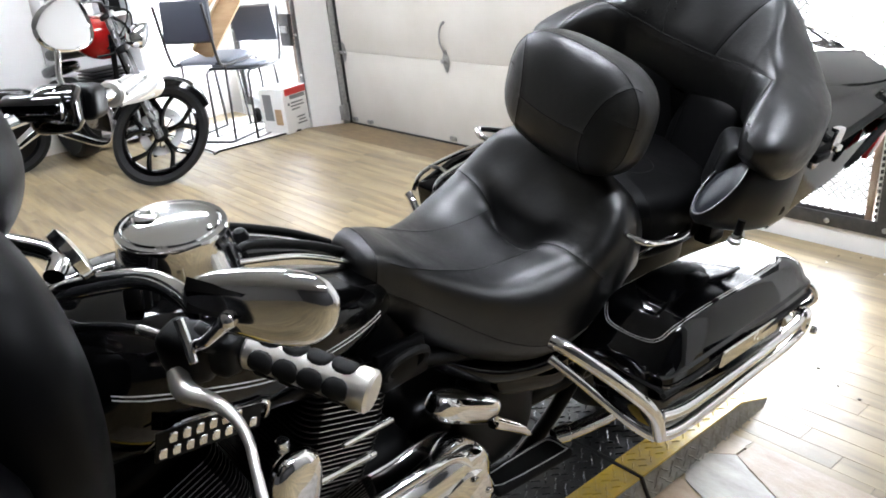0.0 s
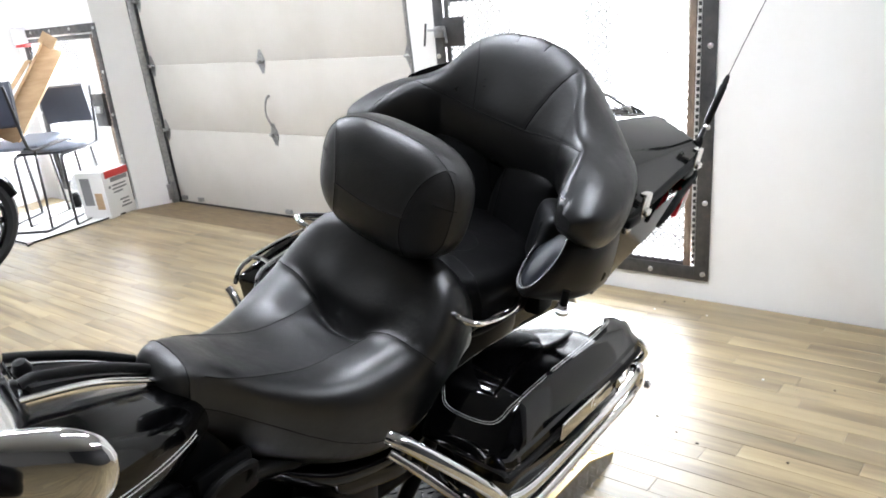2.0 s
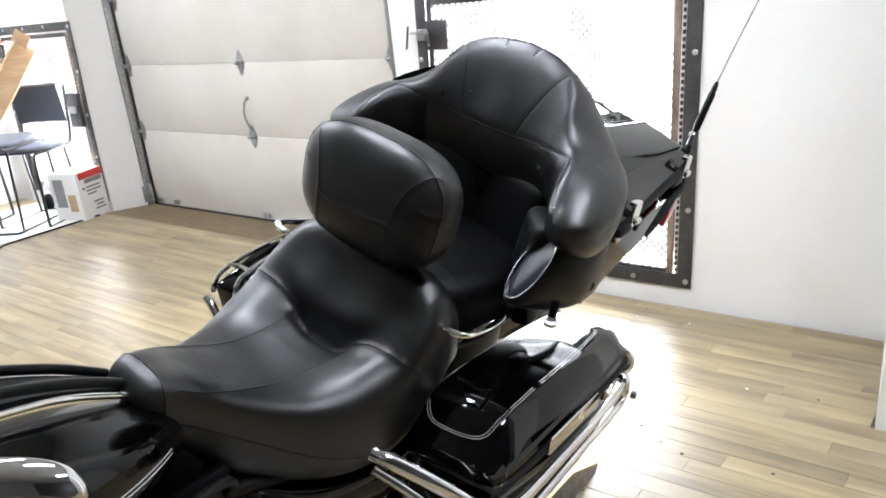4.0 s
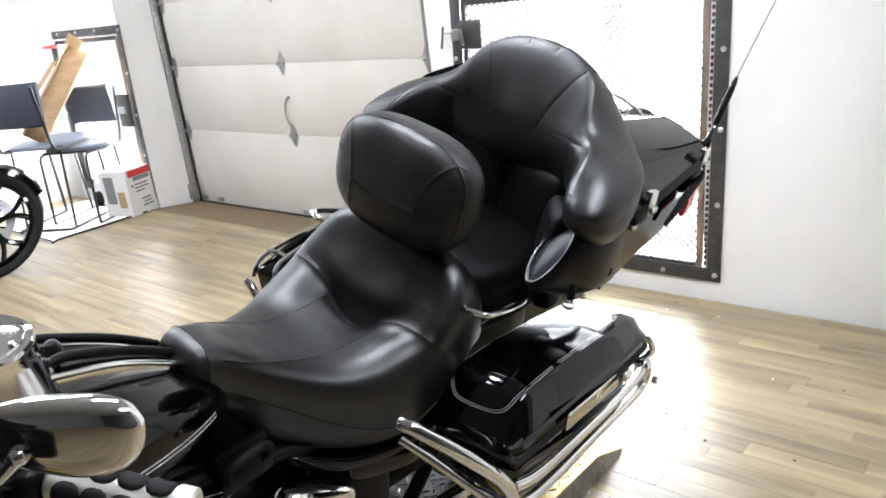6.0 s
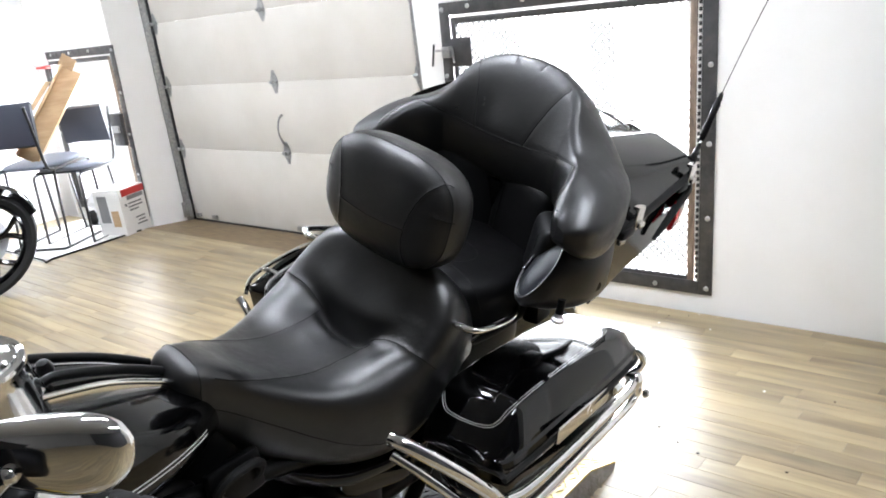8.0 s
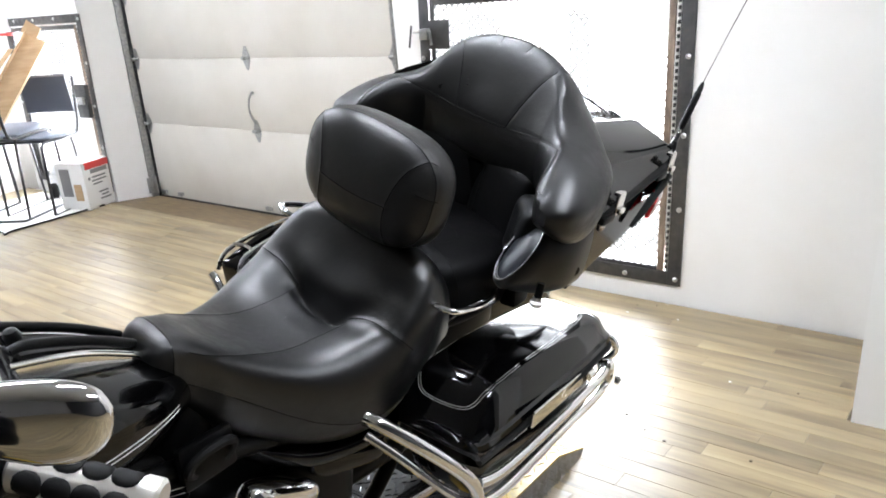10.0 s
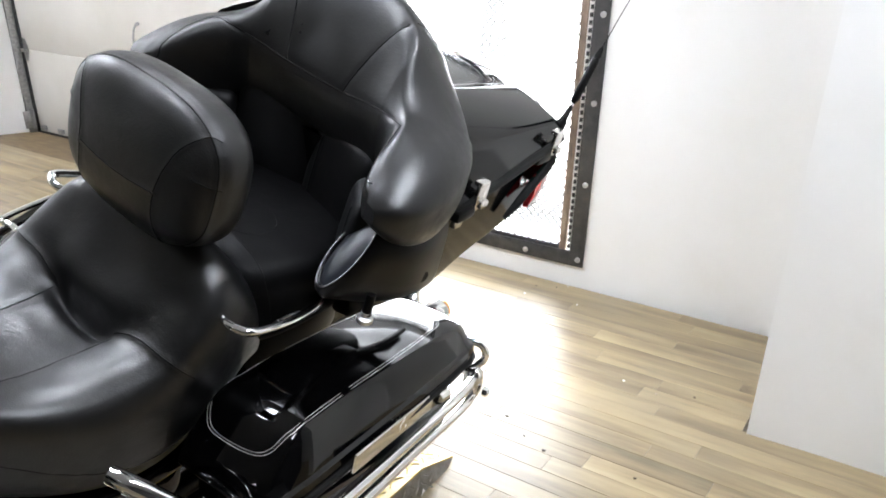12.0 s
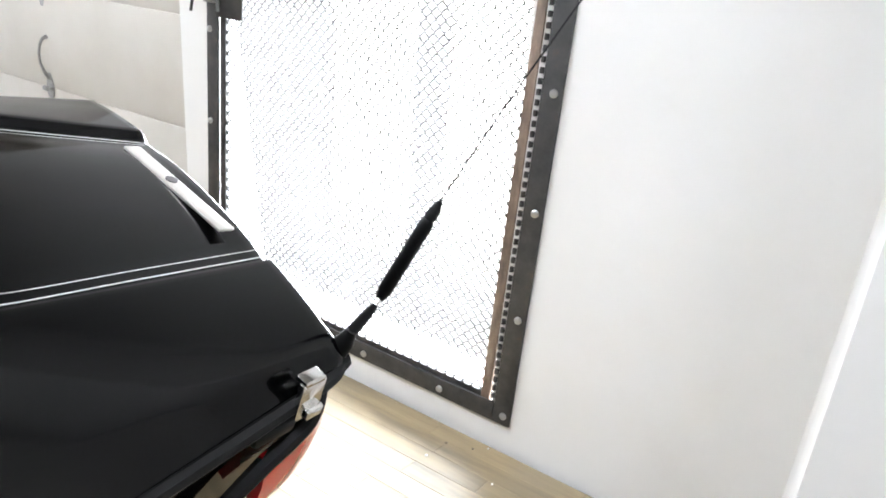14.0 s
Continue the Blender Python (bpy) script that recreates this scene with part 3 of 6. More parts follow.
# rider seat: nose, bucket with full cheeks, raised bolster behind
SEAT = [(-0.492, 0.020, 0.845, 0.815, 0), (-0.485, 0.042, 0.868, 0.79, 0), (-0.46, 0.058, 0.882, 0.765, 0), (-0.415, 0.074, 0.868, 0.70, 0), (-0.34, 0.110, 0.826, 0.63, 0.010),
        (-0.25, 0.160, 0.798, 0.585, 0.024), (-0.17, 0.194, 0.806, 0.565, 0.044), (-0.10, 0.209, 0.836, 0.565, 0.070), (-0.045, 0.210, 0.884, 0.58, 0.060), (0.0, 0.206, 0.914, 0.60, 0.006),
        (0.04, 0.196, 0.916, 0.63, 0), (0.08, 0.18, 0.875, 0.65, 0), (0.115, 0.165, 0.80, 0.66, 0)]
bm = loft_y(SEAT, 0.57, 220, 0.0036)
for v in bm.verts:
    if v.co.z > 0.66:
        x, y = v.co.x, v.co.y
        top = min(1.0, (v.co.z - 0.66) / 0.1)
        # deep crease where the cushion meets the bolster, dying out towards the sides
        v.co.z -= 0.034 * top * math.exp(-((x / 0.072) ** 4) - ((y + 0.088) / 0.019) ** 2)
        v.co.y -= 0.026 * top * math.exp(-((x / 0.10) ** 4) - ((y + 0.050) / 0.026) ** 2)
        for s in (-1, 1):
            v.co.z += 0.008 * top * math.exp(-(((x - s * 0.130) / 0.045) ** 2) - ((y + 0.130) / 0.040) ** 2)
seat_seams = []
for sgn in (1, -1):
    seat_seams += [
        [(sgn * 0.073, -0.082, 0.775), (sgn * 0.12, -0.084, 0.80), (sgn * 0.177, -0.080, 0.80), (sgn * 0.215, -0.055, 0.775)],
        [(sgn * 0.072, -0.095, 0.775), (sgn * 0.070, -0.16, 0.77), (sgn * 0.070, -0.23, 0.77), (sgn * 0.070, -0.31, 0.79), (sgn * 0.068, -0.38, 0.83), (sgn * 0.060, -0.43, 0.86)],
        [(sgn * 0.066, -0.455, 0.815), (sgn * 0.105, -0.385, 0.765), (sgn * 0.150, -0.32, 0.715), (sgn * 0.190, -0.235, 0.668), (sgn * 0.212, -0.14, 0.645), (sgn * 0.214, -0.04, 0.665), (sgn * 0.195, 0.04, 0.70)],
    ]
seat_seams.append([(-0.048, -0.452, 0.865), (0.0, -0.448, 0.885), (0.040, -0.452, 0.875), (0.060, -0.456, 0.82)])
part("nose_trim", tube([(-0.045, -0.465, 0.80), (-0.038, -0.492, 0.825), (0, -0.502, 0.840), (0.040, -0.492, 0.825), (0.058, -0.47, 0.79), (0.064, -0.45, 0.765)], 0.004, 10, 5), "chrome", bike, "bright chrome strip at the seat nose")
seat = stitched("rider_seat", bm, seat_seams, "leather", bike, "black leather bucket seat with stitched seams")
part("seat_skirt", loft_y([(-0.36, 0.080, 0.650, 0.60, 0), (-0.30, 0.128, 0.618, 0.563, 0), (-0.22, 0.168, 0.592, 0.543, 0), (-0.10, 0.192, 0.588, 0.543, 0), (0.04, 0.186, 0.61, 0.565, 0), (0.12, 0.15, 0.645, 0.585, 0)], 0.5, 64, 0.02), "black_paint", bike, "gloss black skirt under the seat")

# passenger seat and its upright cushions
PSEAT = [(0.06, 0.13, 0.855, 0.70, 0), (0.09, 0.165, 0.875, 0.69, 0), (0.15, 0.188, 0.885, 0.69, 0.010), (0.24, 0.196, 0.885, 0.70, 0.016), (0.33, 0.188, 0.875, 0.71, 0.01), (0.39, 0.168, 0.86, 0.72, 0)]
stitched("passenger_seat", loft_y(PSEAT, 0.6, 96, 0.007), [
    [(-0.18, 0.12, 0.82), (-0.12, 0.115, 0.87), (0.0, 0.12, 0.88), (0.12, 0.115, 0.87), (0.175, 0.11, 0.82), (0.19, 0.12, 0.75)],
    [(0.02, 0.226, 0.88), (0.063, 0.218, 0.88), (0.091, 0.191, 0.88), (0.088, 0.150, 0.88), (0.06, 0.125, 0.88)]], "seat_leather", bike, "black passenger seat")


def pad(c, r, e1, e2, m, nu=96, nv=64, taper=0.0):
    """A padded cushion: a superellipsoid turned by m."""
    bm = bmesh.new()
    rings = []
    for i in range(nv + 1):
        b = -math.pi / 2 + math.pi * i / nv
        b = max(min(b, math.pi / 2 - 1e-3), -math.pi / 2 + 1e-3)
        ring = []
        for j in range(nu):
            a = 2 * math.pi * j / nu
            p = Vector((r[0] * sgn_pow(math.cos(b), e1) * sgn_pow(math.cos(a), e2), r[1] * sgn_pow(math.sin(b), e1), r[2] * sgn_pow(math.cos(b), e1) * sgn_pow(math.sin(a), e2)))
            p.x *= 1 + taper * p.z / r[2]
            ring.append(m @ p + Vector(c))
        rings.append(ring)
    add_rings(bm, rings)
    return bm


for cx, w, cy, cz, h, turn in ((-0.087, 0.094, 0.376, 0.908, 0.100, 15), (0.087, 0.094, 0.376, 0.908, 0.100, -15), (-0.215, 0.055, 0.292, 0.905, 0.075, 45), (0.215, 0.055, 0.292, 0.905, 0.075, -45)):
    stitched("lumbar_cushion", pad((cx, cy, cz), (w, 0.054, h), 0.42, 0.30, pose(0, 0, 0, -6, 0, turn), 88, 56), [
        [(cx - w * 0.75, cy - 0.07, cz + h * 0.8), (cx - w * 0.8, cy - 0.08, cz), (cx - w * 0.75, cy - 0.07, cz - h * 0.8)]], "suede_vinyl", bike, "black upright lumbar cushion")

# rider backrest: a wide cushion with a sewn-in lower panel and piping round its edge
BR = pose(0, 0, 0, -9, 0, 0)
BRC = Vector((0.003, 0.020, 1.025))


def br(x, y, z):
    return BR @ Vector((x, y, z)) + BRC


bm = pad(BRC, (0.167, 0.064, 0.113), 0.72, 0.70, BR, 180, 96, 0.02)
piping = [[br(0.161 * sgn_pow(math.cos(a), 0.70), -0.030, 0.107 * sgn_pow(math.sin(a), 0.70)) for a in (2 * math.pi * i / 24 for i in range(25))]]
for sgn in (1, -1):
    piping.append([(sgn * 0.083, -0.038, 1.014), (sgn * 0.090, -0.03, 1.045), (sgn * 0.106, -0.02, 1.083), (sgn * 0.128, 0.0, 1.106), (sgn * 0.150, 0.01, 1.112)])
    piping.append([(sgn * 0.083, -0.038, 1.012), (sgn * 0.082, -0.038, 0.98), (sgn * 0.088, -0.02, 0.93)])
    piping.append([(sgn * 0.128, -0.01, 1.052), (sgn * 0.165, 0.0, 1.047)])
piping.append([(-0.083, -0.038, 1.012), (0, -0.05, 1.008), (0.083, -0.038, 1.012)])
stitched("rider_backrest", bm, piping, "leather", bike, "black leather rider backrest")
part("backrest_post", cyl((0.0, 0.06, 0.84), (0.0, 0.04, 0.96), 0.016, 16), "black_plastic", bike)

# wrap-around passenger backrest: rows from its middle to the tip of a wing
# x, y of the middle line, half thickness, top, bottom, height of the band seam, lean of the face
WRAP = [(0.0, 0.0, 0.412, 0.084, 1.237, 0.970, 1.082, 0.42), (0.15, 0.068, 0.411, 0.084, 1.229, 0.970, 1.082, 0.42), (0.28, 0.126, 0.405, 0.083, 1.206, 0.970, 1.084, 0.40), (0.37, 0.164, 0.395, 0.081, 1.173, 0.968, 1.086, 0.36),
        (0.47, 0.197, 0.378, 0.078, 1.138, 0.968, 1.084, 0.30), (0.59, 0.232, 0.345, 0.072, 1.112, 0.950, 1.072, 0.22), (0.71, 0.256, 0.300, 0.062, 1.102, 0.940, 1.055, 0.14), (0.82, 0.268, 0.255, 0.054, 1.086, 0.950, 1.045, 0.08),
        (0.91, 0.272, 0.215, 0.045, 1.064, 0.970, 1.03, 0.0), (0.965, 0.270, 0.190, 0.031, 1.046, 0.990, 1.02, 0.0), (1.0, 0.268, 0.174, 0.008, 1.026, 1.008, 1.018, 0.0)]


def wrap_pad(n=200):
    rings = []
    for i in range(n + 1):
        s = -1 + 2 * i / n
        a = abs(s)
        sg = -1 if s < 0 else 1
        x, y, th, zt, zb, zs, lean = interp(WRAP, a)
        x1, y1 = interp(WRAP, min(a + 0.01, 1.0))[:2]
        x0, y0 = interp(WRAP, max(a - 0.01, 0.0))[:2]
        tx, ty = (x1 - x0, y1 - y0) if a > 0.012 else (1.0, 0.0)
        l = math.hypot(tx, ty)
        nx, ny = -ty / l, tx / l
        zs = min(zs, zt - 0.012)
        u, d = zt - zs, zs - zb
        back = lean * u
        cr = back - 0.70 * th
        sec = [(-th * 0.35, zb + 0.004), (-th * 0.74, zb + 0.10 * d), (-th * 0.90, zb + 0.45 * d), (-th * 0.985, zs - 0.02 * d), (back * 0.45 - th, zs + 0.42 * u), (back * 0.88 - 0.94 * th, zs + 0.82 * u), (cr - 0.10 * th, zt - 0.03 * u),
               (cr + 0.10 * th, zt), (cr * 0.4 + th * 0.55, zt - 0.11 * (zt - zb)), (th * 0.92, zt - 0.32 * (zt - zb)), (th, zs - 0.35 * d), (th * 0.95, zb + 0.3 * d), (th * 0.65, zb + 0.02 * d), (th * 0.15, zb)]
        ring = [Vector((0.009 + sg * (x + nx * p.x), y + ny * p.x, p.z)) for p in smooth_path([(o, 0, z) for o, z in sec], 8, True)]
        rings.append(ring)
    bm = bmesh.new()
    add_rings(bm, rings)
    # soft padding: the roll of each shoulder is eased out, more than the middle
    for k in range(60):
        bmesh.ops.smooth_vert(bm, verts=[v for v in bm.verts if (0.15 if k > 14 else 0.0) < abs(v.co.x - 0.009) < 0.262 + 0.02 * (k < 8)], factor=0.5, use_axis_x=True, use_axis_y=True, use_axis_z=True)
    bmesh.ops.recalc_face_normals(bm, faces=bm.faces[:])
    for v in bm.verts:
        v.co += v.normal * 0.004
    return bm


wrap_seams = [[(-0.218, 0.288, 1.106), (-0.14, 0.322, 1.092), (-0.066, 0.331, 1.082), (0.0, 0.331, 1.080), (0.066, 0.331, 1.082), (0.14, 0.322, 1.092), (0.218, 0.288, 1.106)]]
for sgn in (1, -1):
    wrap_seams.append([(sgn * 0.066, 0.331, 1.082), (sgn * 0.080, 0.35, 1.125), (sgn * 0.098, 0.37, 1.17), (sgn * 0.120, 0.395, 1.207)])
    wrap_seams.append([(sgn * 0.218, 0.288, 1.106), (sgn * 0.228, 0.25, 1.085), (sgn * 0.236, 0.21, 1.05), (sgn * 0.245, 0.185, 1.01), (sgn * 0.25, 0.18, 0.98)])
    wrap_seams.append([(sgn * 0.040, 0.425, 1.235), (sgn * 0.034, 0.40, 1.225)])
    wrap_seams.append([(sgn * 0.128, 0.425, 1.205), (sgn * 0.116, 0.40, 1.20)])
wrap = stitched("passenger_backrest", wrap_pad(), wrap_seams, "leather", bike, "black leather wrap-around passenger backrest", 0.0014, 0.0036)


# trunk: body, lid, rubber gasket, latches; it narrows towards the rear
def trunk_ring(y, k=1.0):
    u = (y - 0.33) / 0.47
    w = 0.302 - 0.044 * u
    zb = interp([(0.33, 0.785), (0.40, 0.782), (0.5, 0.796), (0.7, 0.81), (0.76, 0.84), (0.80, 0.875)], y)[0]
    zt = 0.974 + 0.004 * u
    half = [(w, zt), (w - 0.004, zt - 0.30 * (zt - zb)), (w - 0.009, zt - 0.65 * (zt - zb)), (w - 0.014, zb + 0.014), (w - 0.017, zb + 0.004), (w - 0.026, zb), (w - 0.10, zb - 0.003), (0.0, zb - 0.006)]
    pts = smooth_path([(x * k, y, z) for x, z in half], 5)
    return pts + [Vector((-p.x, p.y, p.z)) for p in reversed(pts[:-1])]


def behind_backrest(rings):
    """Bows the front of a shell back, so that it follows the wrap-around cushion."""
    for ring in rings:
        for q in ring:
            q.y = max(q.y, 0.345 + 0.105 * max(0.0, 1 - (q.x / 0.30) ** 2))
    return rings


bm = bmesh.new()
add_rings(bm, behind_backrest([trunk_ring(0.33 + 0.01 * i) for i in range(46)] + [trunk_ring(0.79, 0.985), trunk_ring(0.80, 0.95), trunk_ring(0.806, 0.90)]))
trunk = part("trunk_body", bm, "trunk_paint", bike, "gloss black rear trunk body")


def lid_ring(y):
    """A faceted section: side, shoulder, flat slope, and a low step down to a shallow dished middle."""
    r = 0.805 - y
    w, zg = 0.260 + 0.132 * r, 0.985 + 0.014 * r
    sx, sz = 0.243 + 0.070 * r, 1.020 + 0.125 * r
    cx, zc = 0.123 + 0.088 * r, 1.038 + 0.211 * r
    half = [(w - 0.004, zg), (w, zg + 0.003)]
    half += [(w + (sx - w) * u + 0.004 * math.sin(math.pi * u), zg + 0.003 + (sz - zg - 0.003) * u) for u in (0.3, 0.6, 0.85, 0.95)]
    half += [(sx - 0.002, sz), (sx - 0.006, sz + 0.0022)]
    rx, rz = cx + 0.010, zc + 0.004
    half += [(sx + (rx - sx) * u, sz + (rz - sz) * u + 0.0025 * math.sin(math.pi * u)) for u in (0.12, 0.35, 0.6, 0.85, 0.96)]
    half += [(rx - 0.001, rz), (rx - 0.004, rz - 0.0006), (cx + 0.001, zc - 0.0035), (cx - 0.002, zc - 0.0055), (cx - 0.006, zc - 0.006), (cx * 0.75, zc + 0.001), (cx * 0.5, zc + 0.005), (cx * 0.25, zc + 0.007), (0.0, zc + 0.0075)]
    half += [(-x, z) for x, z in reversed(half[:-1])]
    # the lid sits a little higher on its far side
    return [Vector((x, y, z - 0.05 * x * min(1.0, (z - zg) / 0.03))) for x, z in half]


bm = bmesh.new()
lr = [lid_ring(0.35 + 0.01 * i) for i in range(46)]
for y, sx, sz in ((0.804, 0.998, 0.95), (0.809, 0.992, 0.80), (0.813, 0.985, 0.45), (0.815, 0.98, 0.05)):
    lr.append([Vector((p.x * sx, y, 0.985 + (p.z - 0.985) * sz)) for p in lid_ring(0.80)])
add_rings(bm, behind_backrest(lr))
lid_tree = BVHTree.FromBMesh(bm)
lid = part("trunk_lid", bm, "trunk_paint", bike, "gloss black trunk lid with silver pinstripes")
bm = bmesh.new()
rows = [[bm.verts.new((-0.285 + 0.0285 * i, 0.340 + 0.085 * (1 - ((i - 10) / 10) ** 2), z)) for i in range(21)] for z in (0.80, 0.86, 0.92, 0.98, 1.01)]
for a, b in zip(rows, rows[1:]):
    for i in range(20):
        bm.faces.new((a[i], a[i + 1], b[i + 1], b[i]))
bmesh.ops.solidify(bm, geom=bm.faces[:], thickness=0.006)
part("backrest_panel", bm, "black_plastic", trunk)


def stripe(tree, pts, parent, r=0.0006, n=10, material="pinstripe", lift=0.0003):
    t = bmesh.new()
    add_tube(t, on_surface(tree, pts, n, lift), r, 5, 1)
    return part("pinstripe", t, material, parent)


for sgn in (1, -1):
    for o in (0.0, 0.011):
        stripe(lid_tree, [(sgn * 0.075, 0.508 + o, 1.11), (sgn * (0.112 - o * 0.4), 0.497 + o, 1.10), (sgn * (0.136 - o), 0.499 + o, 1.097), (sgn * (0.142 - o), 0.517 + o, 1.094), (sgn * (0.130 - o), 0.65, 1.066), (sgn * (0.117 - o), 0.80, 1.034)], lid, 0.0009 if o == 0 else 0.0006)
SM = Matrix.Translation((-0.002, 0.768, 1.0535)) @ Matrix.Rotation(radians(1.5), 4, "Z") @ Matrix.Rotation(radians(-11.5), 4, "X")
bm = bmesh.new()
add_box(bm, (0, 0, 0.001), (0.180, 0.022, 0.004), 0.0018, 2, SM)
ns = part("name_strip", bm, "satin_metal", lid, "narrow bright metal strip")
part("strip_emblem", lathe([(0.007, 0), (0.007, 0.0012), (0.001, 0.0014)], SM @ Vector((-0.012, 0, 0.003)), SM.to_3x3() @ Vector((0, 0, 1)), 20), "dark_alloy", ns)
bm = bmesh.new()
edge = [(0.285, 0.335, 0.975), (0.309, 0.37, 0.980), (0.308, 0.44, 0.982), (0.290, 0.60, 0.981), (0.270, 0.755, 0.979), (0.256, 0.805, 0.978), (0.222, 0.824, 0.978), (0.0, 0.826, 0.978)]
edge = edge + [(-x, y, z) for x, y, z in edge[-2::-1]]
add_tube(bm, edge, 0.0095, 8, 6)
part("gasket", bm, "rubber", trunk)
for sgn in (1, -1):
    for ly, lx in ((0.421, 0.318), (0.741, 0.281)):
        bm = bmesh.new()
        add_box(bm, (sgn * lx, ly, 0.990), (0.008, 0.030, 0.048), 0.002)
        add_box(bm, (sgn * (lx - 0.004), ly, 1.014), (0.016, 0.026, 0.008), 0.002)
        add_box(bm, (sgn * (lx + 0.006), ly + 0.002, 0.978), (0.012, 0.022, 0.013), 0.003)
        part("latch", bm, "worn_chrome", trunk, "bright metal toggle latch")
        part("latch_base", box((sgn * (lx - 0.002), ly - 0.04, 0.968), (0.020, 0.05, 0.02), 0.006), "black_plastic", trunk)
    part("catch", box((sgn * 0.313, 0.375, 0.952), (0.012, 0.022, 0.020), 0.003), "worn_chrome", trunk)
    # wrap-round tail lamp at the rear corner, below a black rubber strip
    bm = bmesh.new()
    rings = []
    for i in range(13):
        u = i / 12
        ang = u * 1.25
        x = sgn * (0.276 - 0.075 * (1 - math.cos(ang)) * 1.3)
        y = 0.700 + 0.130 * math.sin(ang) / math.sin(1.25)
        z = 0.890 + 0.020 * u
        h = 0.038
        nx, ny = sgn * math.cos(ang), math.sin(ang)
        rings.append([Vector((x + nx * o, y + ny * o, z + q)) for o, q in ((0.0, -h), (0.010, -h * 0.9), (0.014, 0), (0.010, h * 0.9), (0.0, h), (-0.01, 0))])
    add_rings(bm, rings)
    part("tail_lamp", bm, "red_lens", trunk, "red wrap-around tail lamp")
    part("lamp_bezel", tube([(sgn * 0.279, 0.625, 0.852), (sgn * 0.283, 0.66, 0.885), (sgn * 0.282, 0.70, 0.915), (sgn * 0.276, 0.76, 0.945), (sgn * 0.24, 0.805, 0.955)], [0.005, 0.009, 0.010, 0.010, 0.008], 8, 6), "rubber", trunk)
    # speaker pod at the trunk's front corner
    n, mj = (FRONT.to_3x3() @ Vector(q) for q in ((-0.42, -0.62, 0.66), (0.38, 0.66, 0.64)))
    n, mj = (Vector((q.x * sgn, q.y, q.z)).normalized() for q in (n, mj))
    mj = (mj - n * mj.dot(n)).normalized()
    mi = n.cross(mj).normalized()
    c = Vector((0.237 * sgn, 0.208, 0.909))

    def oval(k, depth):
        return [c + n * depth + mj * (0.076 * k * math.cos(a)) + mi * (0.043 * k * math.sin(a)) for a in (2 * math.pi * j / 48 for j in range(48))]

    def housing(t):
        """Sections that pass from the grille's oval into the trunk's corner."""
        out = []
        for p, a in zip(oval(1.10, -0.012), (2 * math.pi * j / 48 for j in range(48))):
            dd = mj * math.cos(a) * 0.076 + mi * math.sin(a) * 0.044
            g = math.atan2(dd.z, dd.x * sgn)
            e = Vector((sgn * (0.222 + 0.082 * sgn_pow(math.cos(g), 0.5)), 0.375, 0.880 + 0.092 * sgn_pow(math.sin(g), 0.5)))
            q = p.lerp(e, t)
            q.x += sgn * 0.020 * math.sin(math.pi * t) * max(0, math.cos(g))
            q.z -= 0.020 * math.sin(math.pi * t) * max(0, -math.sin(g))
            out.append(q)
        return out

    bm = bmesh.new()
    add_rings(bm, [oval(0.86, -0.004), oval(0.88, 0.003), oval(0.97, 0.006), oval(1.05, 0.001)] + [housing(t / 12) for t in range(13)])
    pod = part("speaker_pod", bm, "pod_plastic", bike, "black plastic speaker pod")
    bm = bmesh.new()
    add_rings(bm, [oval(0.88, 0.001), oval(0.7, 0.006), oval(0.4, 0.009), oval(0.05, 0.010)])
    part("speaker_grille", bm, "grille", pod, "dark blue-grey speaker grille")
    t = bmesh.new()
    add_tube(t, oval(0.94, 0.006), 0.0014, 6, 1, True)
    part("grille_ring", t, "dark_alloy", pod, "satin grey ring")
    part("headset_socket", lathe([(0.016, 0), (0.016, 0.006), (0.010, 0.008), (0.010, 0.016), (0.001, 0.016)], (sgn * 0.296, 0.325, 0.858), (sgn, -0.1, 0), 20), "rubber", pod)
    part("socket_cap", box((sgn * 0.305, 0.325, 0.882), (0.010, 0.02, 0.028), 0.004), "rubber", pod)

# aerial on the trunk's corner
AB = Vector((0.245, 0.816, 0.996))
an = part("aerial_base", lathe([(0.010, -0.02), (0.011, 0.006), (0.008, 0.014), (0.006, 0.02)], AB, (0.05, 0.35, 0.95), 20), "black_plastic", bike, "black radio aerial with coil")
ap, ac = Vector((0.229, 0.928, 1.145)), Vector((0.230, 0.877, 1.027))
ad = (ap - ac).normalized()
part("aerial_foot", tube([AB + Vector((0, 0.004, 0.012)), ac.lerp(AB, 0.35), ac.lerp(AB, 0.14)], [0.007, 0.0065, 0.004], 12, 1), "black_plastic", an)
part("aerial_joint", tube([ac.lerp(AB, 0.16), ac + ad * 0.004], 0.0035, 10, 1), "worn_chrome", an)
part("aerial_coil", tube([ac, ac + ad * 0.012, ap - ad * 0.03, ap - ad * 0.024], [0.005, 0.0085, 0.0085, 0.006], 14, 1), "black_plastic", an)
part("aerial_tip", tube([ap - ad * 0.024, ap - ad * 0.020, ap - ad * 0.004, ap], [0.006, 0.0075, 0.0045, 0.002], 12, 1), "rubber", an)
part("aerial_whip", tube([ap, ap + Vector((0.002, 0.101, 0.191)), ap + Vector((0.014, 0.40, 0.72))], 0.0011, 6, 6), "black_plastic", an)
